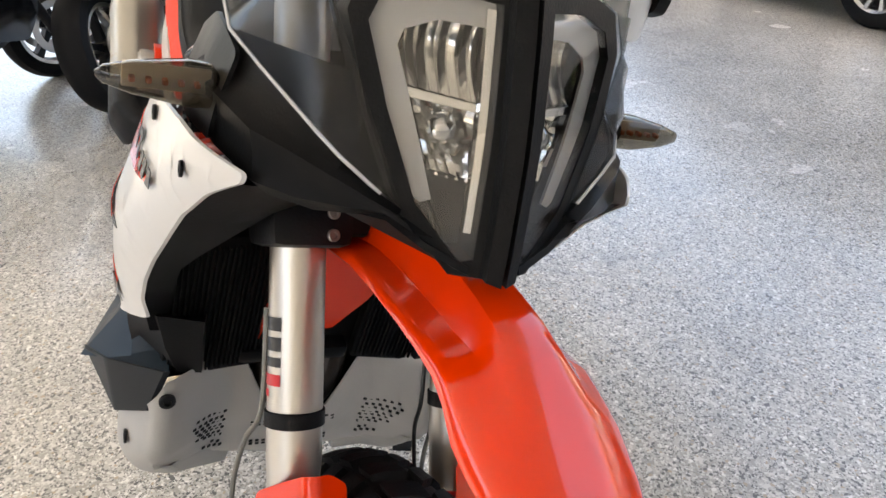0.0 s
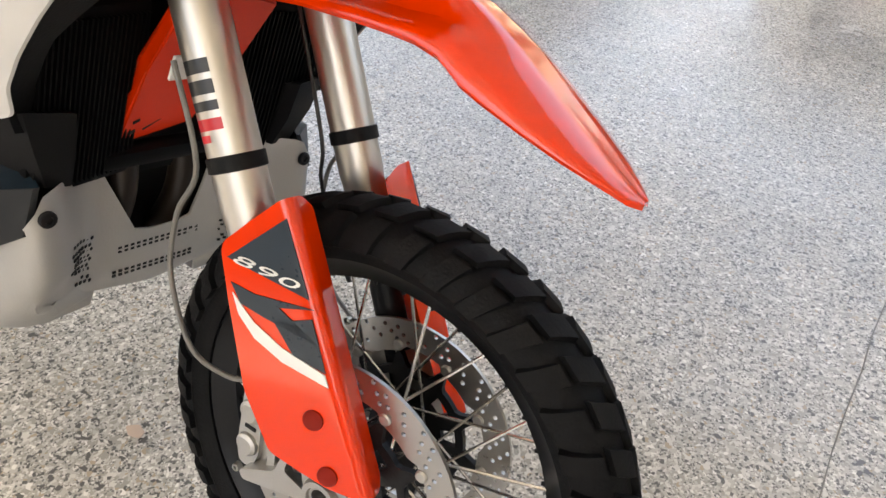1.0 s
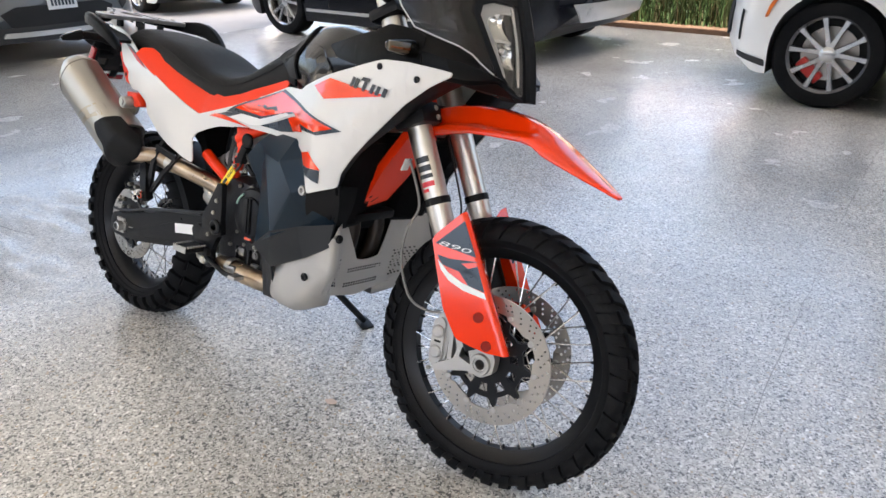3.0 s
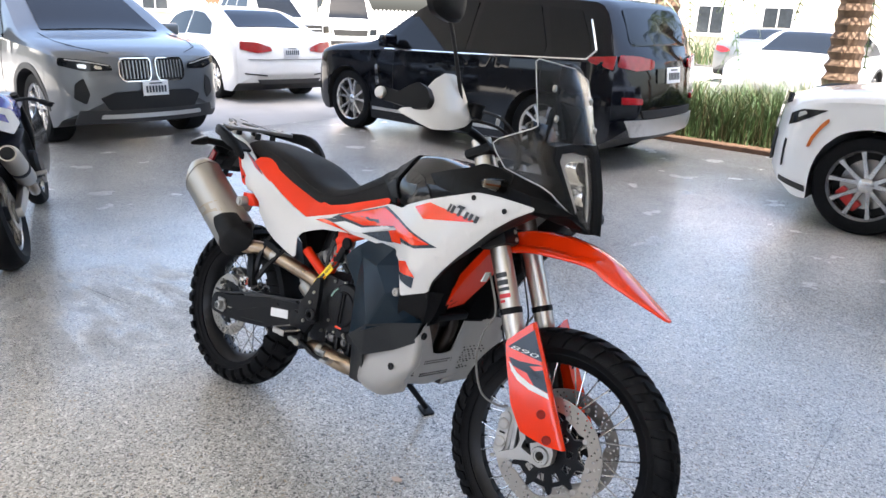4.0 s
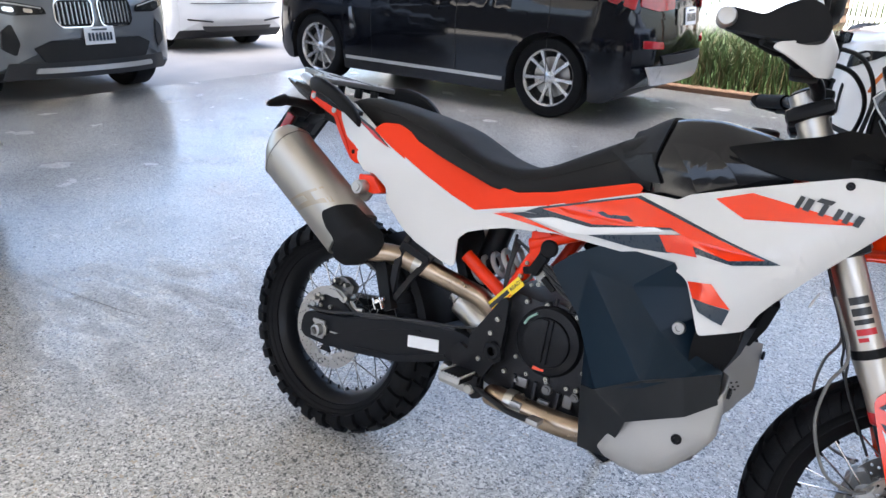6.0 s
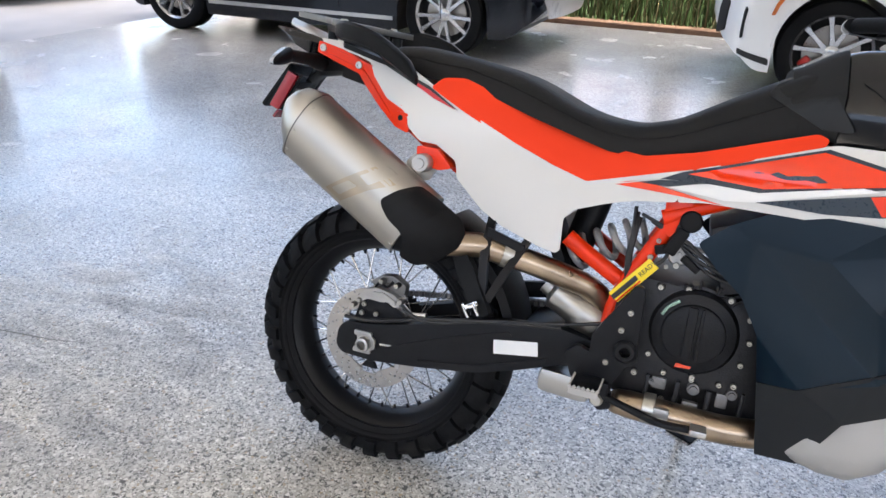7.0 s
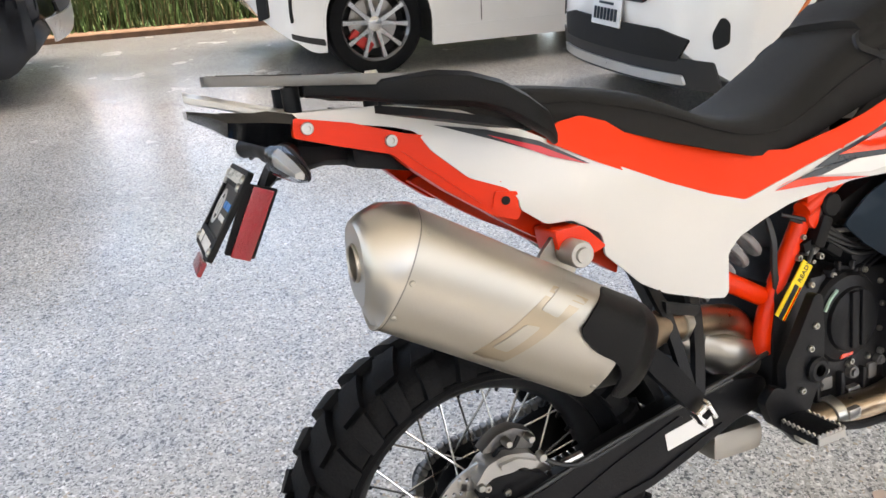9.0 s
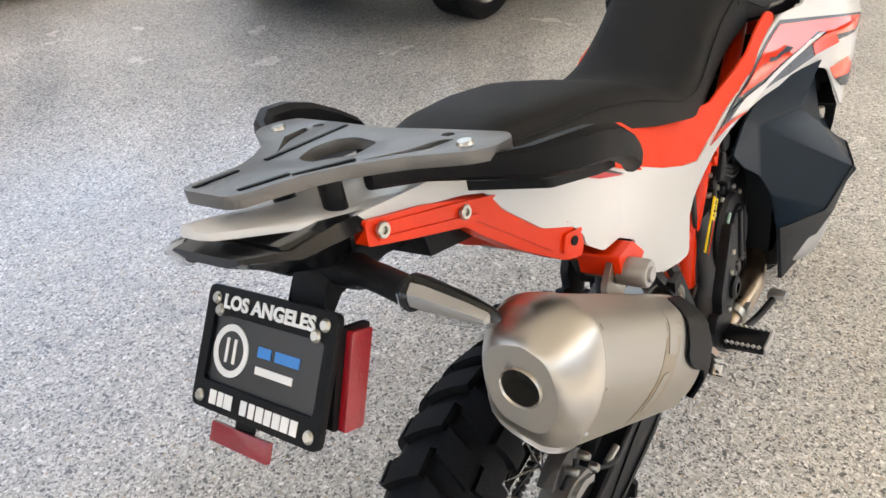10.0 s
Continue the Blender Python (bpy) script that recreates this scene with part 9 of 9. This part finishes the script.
            part("wheel_well", lathe([(0, 0.005), (rr * 0.98, 0.005)], wm, 32), M_HOLE, w_)
            if p.get("caliper"):
                part("caliper", moved(box((rr * 0.62, 0.045, 0), (0.09, 0.05, 0.20), None, 0.02), wm), M_CALIPER, w_)
            sp_ = bmesh.new()
            n = p.get("spokes", 5)
            for k in range(n):
                a0 = 2 * math.pi * k / n
                for d_ in (-1, 1):
                    q0, q1 = a0, a0 + d_ * p.get("fork", 0.26)
                    A, B = Vector((0.03 * math.cos(q0), 0.085, 0.03 * math.sin(q0))), Vector((rr * 0.97 * math.cos(q1), 0.112, rr * 0.97 * math.sin(q1)))
                    dv = (B - A).normalized()
                    sd_ = Vector((0, 1, 0)).cross(dv).normalized()
                    add_loft(sp_, [[P_ + sd_ * wd * e + Vector((0, f_, 0)) for e, f_ in ((-1, -0.02), (-0.7, 0), (0.7, 0), (1, -0.02))] for P_, wd in ((A, 0.026), (A.lerp(B, 0.6), 0.017), (B, 0.024))])
            add_lathe(sp_, [(0, 0.100), (0.030, 0.100), (0.040, 0.094), (0.055, 0.088), (0.060, 0.06)], None, 20)
            part("spokes", moved(sp_, wm), p.get("spoke_mat", p.get("rim", M_WHEEL)), w_)
    return c


def suv(wb, L_fo, L_ro, w, r, h, g=0.21):
    x1 = wb + L_fo
    return dict(wb=wb, fo=L_fo, ro=L_ro, w=w, r=r, g=g,
                top=[(-L_ro, 1.06), (-L_ro + 0.03, 1.14), (-L_ro + 0.10, 1.20), (-L_ro + 0.34, h - 0.14), (-L_ro + 0.46, h - 0.055), (0.3, h - 0.01), (1.0, h), (1.5, h - 0.03), (1.85, h - 0.15), (2.50, 1.16), (2.70, 1.11), (wb + 0.25, 1.06), (x1 - 0.35, 1.025), (x1 - 0.12, 0.985), (x1 - 0.03, 0.945), (x1, 0.90)],
                belt=[(-L_ro, 1.00), (-L_ro + 0.3, 1.09), (0.5, 1.06), (2.2, 1.02), (wb + 0.2, 0.97), (x1 - 0.15, 0.92), (x1, 0.86)],
                back=(-L_ro + 0.12, -L_ro + 0.36, 0.66, 0.56),
                windows=[[(1.05, 1.08), (2.25, 1.05), (1.80, h - 0.20), (1.45, h - 0.13), (1.02, h - 0.11)], [(0.02, 1.10), (0.98, 1.08), (0.94, h - 0.11), (0.20, h - 0.13), (0.0, 1.2)], [(-0.55, 1.13), (-0.10, 1.11), (-0.06, 1.2), (0.10, h - 0.14), (-0.30, h - 0.17), (-0.48, 1.28)]],
                handles=(0.35, 1.35), seams=(0.0, 1.02, 2.12), mirror=(2.12, 1.14), screen=(1.72, 2.58, 0.52, 0.66), spokes=5)


SUV_LIDS = [([(2.62, sg * 0.72, 1.118), (3.10, sg * 0.74, 1.052), (3.50, sg * 0.66, 1.005), (3.66, sg * 0.45, 0.960)], M_HOLE) for sg in (-1, 1)]
# black SUV, its left side to the bike
M_PBLACK = surface("black_car_paint", (0.003, 0.0036, 0.006), 0.07, coat=0.0, vary=0.03, scale=3, bump=0.0, rvary=0.03, spec=0.38)
q = suv(2.975, 0.88, 0.96, 1.99, 0.372, 1.73)
q["trim"] = [(2.30, 1.045), (1.02, 1.070), (-0.50, 1.115), (-0.60, 1.20), (-0.44, 1.48)]
q["rear"] = [("tail_lamp", [(0.42, 1.04), (0.42, 1.12), (0.66, 1.16), (0.90, 1.17), (0.93, 1.06), (0.70, 1.02)], M_TAILRED, 0.02), ("bumper_reflector", [(0.60, 0.70), (0.60, 0.76), (0.88, 0.78), (0.88, 0.71)], M_TAILRED, 0.015)]
q["rear_mid"] = [("plate_recess", [(-0.34, 0.90), (0.34, 0.90), (0.34, 1.04), (-0.34, 1.04)], M_GLOSS, 0.01), ("bumper_skid", [(-0.70, 0.38), (0.70, 0.38), (0.82, 0.55), (-0.82, 0.55)], M_SILVER, 0.015), ("bumper_slot", [(-0.55, 0.56), (0.55, 0.56), (0.6, 0.64), (-0.6, 0.64)], M_HOLE, 0.012)]
q["rear_plate"] = (0.97, 0.16, 0.078)
q["sill_strip"] = True
q["side_marks"] = [([(2.36, 0.62), (2.42, 0.60), (2.45, 0.84), (2.41, 0.86)], M_CHROME, 0.012), ([(-0.94, 1.03), (-0.55, 1.08), (-0.50, 1.14), (-0.94, 1.16)], M_TAILRED, 0.010)]
q["arch"] = M_PBLACK
q["lip"] = 1.05
car("suv", "glossy black SUV with chrome window trim and silver alloy wheels", pose(-3.75, 5.77, 0, 0, 0, 180), q, M_PBLACK)

# grey SUV facing the bike
M_PGREY = paint("grey_car_paint", (0.145, 0.155, 0.163), 0.4, 0.3)
q = suv(2.86, 0.82, 0.96, 1.89, 0.362, 1.67)
q["kidneys"] = (0.68, 0.92, 0.40)
q["front"] = [("headlamp", [(0.45, 0.795), (0.47, 0.85), (0.70, 0.895), (0.93, 0.915), (0.94, 0.84), (0.72, 0.785)], M_LAMP, 0.012), ("lamp_strip", [(0.49, 0.838), (0.70, 0.872), (0.88, 0.892), (0.88, 0.902), (0.70, 0.884), (0.49, 0.848)], M_DRL, 0.018), ("lamp_bowl", [(0.56, 0.805), (0.56, 0.835), (0.63, 0.845), (0.63, 0.812)], M_REFLECT, 0.016), ("lamp_bowl", [(0.70, 0.812), (0.70, 0.850), (0.78, 0.858), (0.78, 0.820)], M_REFLECT, 0.016), ("air_inlet", [(0.74, 0.46), (0.70, 0.56), (0.74, 0.72), (0.82, 0.66), (0.84, 0.52)], M_HOLE, 0.012)]
q["front_mid"] = [("lower_grille", [(-0.52, 0.40), (0.52, 0.40), (0.60, 0.52), (0.45, 0.58), (-0.45, 0.58), (-0.60, 0.52)], M_HOLE, 0.012), ("lower_trim", [(-0.62, 0.31), (0.62, 0.31), (0.60, 0.355), (-0.60, 0.355)], M_SILVER, 0.03), ("bumper_skirt", [(-0.85, 0.26), (0.85, 0.26), (0.80, 0.40), (-0.80, 0.40)], M_TRIM, 0.008)]
q["front_plate"] = (0.61, 0.155, 0.075)
q["lids"] = SUV_LIDS
car("suv", "metallic grey SUV with twin kidney grille facing the bike", pose(-7.77 - 2.86, 2.31, 0, 0, 0, 0), q, M_PGREY)

# white saloon with its tail to the bike
M_PWHITE = paint("white_car_paint", (0.84, 0.84, 0.83))
q = dict(wb=2.81, fo=0.80, ro=1.02, w=1.81, r=0.325, g=0.17,
         top=[(-1.02, 0.86), (-0.98, 1.00), (-0.85, 1.06), (-0.45, 1.08), (-0.30, 1.13), (0.25, 1.36), (0.7, 1.42), (1.2, 1.43), (1.6, 1.38), (2.35, 1.03), (2.6, 0.98), (3.2, 0.88), (3.5, 0.78), (3.61, 0.62)],
         belt=[(-1.02, 0.84), (-0.8, 0.96), (0.5, 0.95), (2.2, 0.90), (3.2, 0.80), (3.61, 0.60)], tumble=0.42,
         windows=[[(1.0, 0.97), (2.1, 0.93), (1.65, 1.26), (1.3, 1.34), (0.98, 1.35)], [(0.0, 1.0), (0.94, 0.98), (0.92, 1.35), (0.5, 1.32), (0.10, 1.18)]],
         handles=(0.35, 1.3), seams=(0.05, 0.97, 2.0), mirror=(2.05, 1.0), spokes=5, back=(-0.32, 0.30, 0.58, 0.50), screen=(1.55, 2.35, 0.50, 0.62))
q["rear"] = [("tail_lamp", [(0.36, 0.80), (0.38, 0.86), (0.60, 0.93), (0.85, 0.94), (0.86, 0.82), (0.62, 0.77)], M_TAILRED, 0.02), ("bumper_vent", [(0.45, 0.42), (0.80, 0.45), (0.80, 0.47), (0.45, 0.44)], M_HOLE, 0.012)]
q["rear_mid"] = [("lid_line", [(-0.74, 0.67), (0.74, 0.67), (0.74, 0.676), (-0.74, 0.676)], M_HOLE, 0.012), ("diffuser", [(-0.55, 0.30), (0.55, 0.30), (0.6, 0.37), (-0.6, 0.37)], M_TRIM, 0.01)]
q["rear_plate"] = (0.79, 0.155, 0.075)
q["arch"] = M_PWHITE
q["lip"] = 1.03
car("saloon_car", "white saloon car with its tail towards the forecourt", pose(-10.15, 5.85, 0, 0, 0, 173), q, M_PWHITE)

# white SUV with grey five-spoke wheels, its left side to the bike
q = suv(2.975, 0.88, 0.96, 1.99, 0.378, 1.74)
q["rim"], q["spoke_mat"], q["caliper"], q["fork"] = M_WHEEL_DARK, M_WHEEL, True, 0.30
q["front"] = [("headlamp", [(0.46, 0.90), (0.48, 0.97), (0.70, 1.00), (0.93, 1.00), (0.93, 0.93), (0.70, 0.88)], M_LAMP, 0.02), ("air_inlet", [(0.66, 0.42), (0.66, 0.66), (0.72, 0.70), (0.80, 0.66), (0.80, 0.46)], M_HOLE, 0.012)]
q["kidneys"] = (0.66, 0.94, 0.42)
q["side_marks"] = [([(3.34, 0.905), (3.50, 0.84), (3.70, 0.785), (3.86, 0.76), (3.86, 0.85), (3.64, 0.895)], M_LAMP, 0.006), ([(3.56, 0.865), (3.70, 0.825), (3.70, 0.865), (3.60, 0.885)], M_DRL, 0.012), ([(3.45, 0.62), (3.49, 0.615), (3.46, 0.70), (3.38, 0.80), (3.32, 0.85), (3.31, 0.82), (3.37, 0.76), (3.43, 0.68)], M_AMBER_REFLECT, 0.012), ([(3.78, 0.44), (3.82, 0.43), (3.84, 0.66), (3.79, 0.64)], M_HOLE, 0.008), ([(3.42, 0.26), (3.85, 0.32), (3.85, 0.36), (3.43, 0.31)], M_TRIM, 0.008)]
q["lip"] = 1.05
q["arch"] = M_PWHITE
car("suv", "white SUV with five-spoke wheels and red brake calipers", pose(-0.66 + 2.975, 5.55, 0, 0, 0, 180), q, M_PWHITE)

# white SUV nosing towards the bike
q = suv(2.86, 0.84, 0.96, 1.89, 0.362, 1.67)
q["kidneys"] = (0.68, 0.92, 0.40)
q["front"] = [("headlamp", [(0.45, 0.795), (0.47, 0.85), (0.70, 0.895), (0.93, 0.915), (0.94, 0.84), (0.72, 0.785)], M_LAMP, 0.012), ("lamp_strip", [(0.49, 0.838), (0.70, 0.872), (0.88, 0.892), (0.88, 0.902), (0.70, 0.884), (0.49, 0.848)], M_DRL, 0.018), ("lamp_bowl", [(0.56, 0.805), (0.56, 0.835), (0.63, 0.845), (0.63, 0.812)], M_REFLECT, 0.016), ("lamp_bowl", [(0.70, 0.812), (0.70, 0.850), (0.78, 0.858), (0.78, 0.820)], M_REFLECT, 0.016), ("air_inlet", [(0.80, 0.48), (0.78, 0.56), (0.81, 0.65), (0.85, 0.62), (0.86, 0.52)], M_HOLE, 0.012)]
q["front_mid"] = [("lower_grille", [(-0.60, 0.40), (0.60, 0.40), (0.66, 0.52), (0.45, 0.56), (-0.45, 0.56), (-0.66, 0.52)], M_HOLE, 0.012), ("lower_trim", [(-0.66, 0.28), (0.66, 0.28), (0.64, 0.335), (-0.64, 0.335)], M_SILVER, 0.03), ("bumper_skirt", [(-0.85, 0.26), (0.85, 0.26), (0.80, 0.42), (-0.80, 0.42)], M_TRIM, 0.008)]
q["front_plate"] = (0.60, 0.155, 0.075)
q["lids"] = SUV_LIDS
q["side_marks"] = [([(3.28, 0.66), (3.32, 0.64), (3.24, 0.74), (3.20, 0.76)], M_AMBER_REFLECT, 0.010)]
car("suv", "white SUV with kidney grille nosed in towards the bike", pose(1.08 + 2.86, 2.93, 0, 0, 0, 180), q, M_PWHITE)

# silver saloon beyond the hedge, facing it
M_PSILVER = paint("silver_car_paint", (0.55, 0.56, 0.57), 0.4)
q = dict(wb=2.81, fo=0.80, ro=1.02, w=1.83, r=0.325, g=0.17,
         top=[(-1.02, 0.86), (-0.98, 1.00), (-0.85, 1.06), (-0.45, 1.08), (-0.30, 1.13), (0.25, 1.36), (0.7, 1.42), (1.2, 1.43), (1.6, 1.38), (2.35, 1.03), (2.6, 0.98), (3.2, 0.88), (3.5, 0.78), (3.61, 0.62)],
         belt=[(-1.02, 0.84), (-0.8, 0.96), (0.5, 0.95), (2.2, 0.90), (3.2, 0.80), (3.61, 0.60)], tumble=0.42,
         windows=[[(1.0, 0.97), (2.1, 0.93), (1.65, 1.26), (1.3, 1.34), (0.98, 1.35)], [(0.0, 1.0), (0.94, 0.98), (0.92, 1.35), (0.5, 1.32), (0.10, 1.18)]],
         handles=(0.35, 1.3), seams=(0.05, 0.97, 2.0), mirror=(2.05, 1.0), spokes=5, back=(-0.32, 0.30, 0.58, 0.50), screen=(1.55, 2.35, 0.50, 0.62))
car("saloon_car", "silver saloon car parked beyond the hedge in the sun", pose(-3.75, 15.6, 0, 0, 0, -93), q, M_PSILVER)
car("saloon_car", "dark saloon car parked across the street", pose(-6.4, 19.0, 0, 0, 0, 84), dict(q, rear=[("tail_lamp", [(0.36, 0.80), (0.38, 0.86), (0.60, 0.93), (0.85, 0.94), (0.86, 0.82), (0.62, 0.77)], M_TAILRED, 0.02)]), M_PGREY)

# white van and a dark pickup far down the driveway
q = suv(3.1, 0.80, 1.0, 1.95, 0.35, 2.05)
q["front_mid"] = [("grille", [(-0.55, 0.66), (0.55, 0.66), (0.60, 0.84), (-0.60, 0.84)], M_HOLE, 0.012), ("bumper", [(-0.85, 0.34), (0.85, 0.34), (0.85, 0.50), (-0.85, 0.50)], M_TRIM, 0.012)]
q["front"] = [("headlamp", [(0.64, 0.68), (0.64, 0.86), (0.90, 0.88), (0.90, 0.70)], M_LAMP, 0.012)]
car("van", "white delivery van facing the forecourt in the sun", pose(-20.0, 16.2, 0, 0, 0, -38), q, M_PWHITE, "vehicles down the driveway")
q = suv(3.3, 0.90, 1.1, 1.98, 0.38, 1.80)
q["front_mid"] = [("grille", [(-0.60, 0.62), (0.60, 0.62), (0.62, 0.98), (-0.62, 0.98)], M_HOLE, 0.012)] + [("grille_bar", [(-0.58, z), (0.58, z), (0.58, z + 0.03), (-0.58, z + 0.03)], M_SILVER, 0.02) for z in (0.68, 0.77, 0.86)]
q["front"] = [("headlamp", [(0.66, 0.76), (0.66, 0.96), (0.92, 0.97), (0.92, 0.78)], M_LAMP, 0.012)]
car("pickup_truck", "pale pickup truck with a barred chrome grille", pose(-20.4, 12.6, 0, 0, 0, -14), q, M_PSILVER, "vehicles down the driveway")
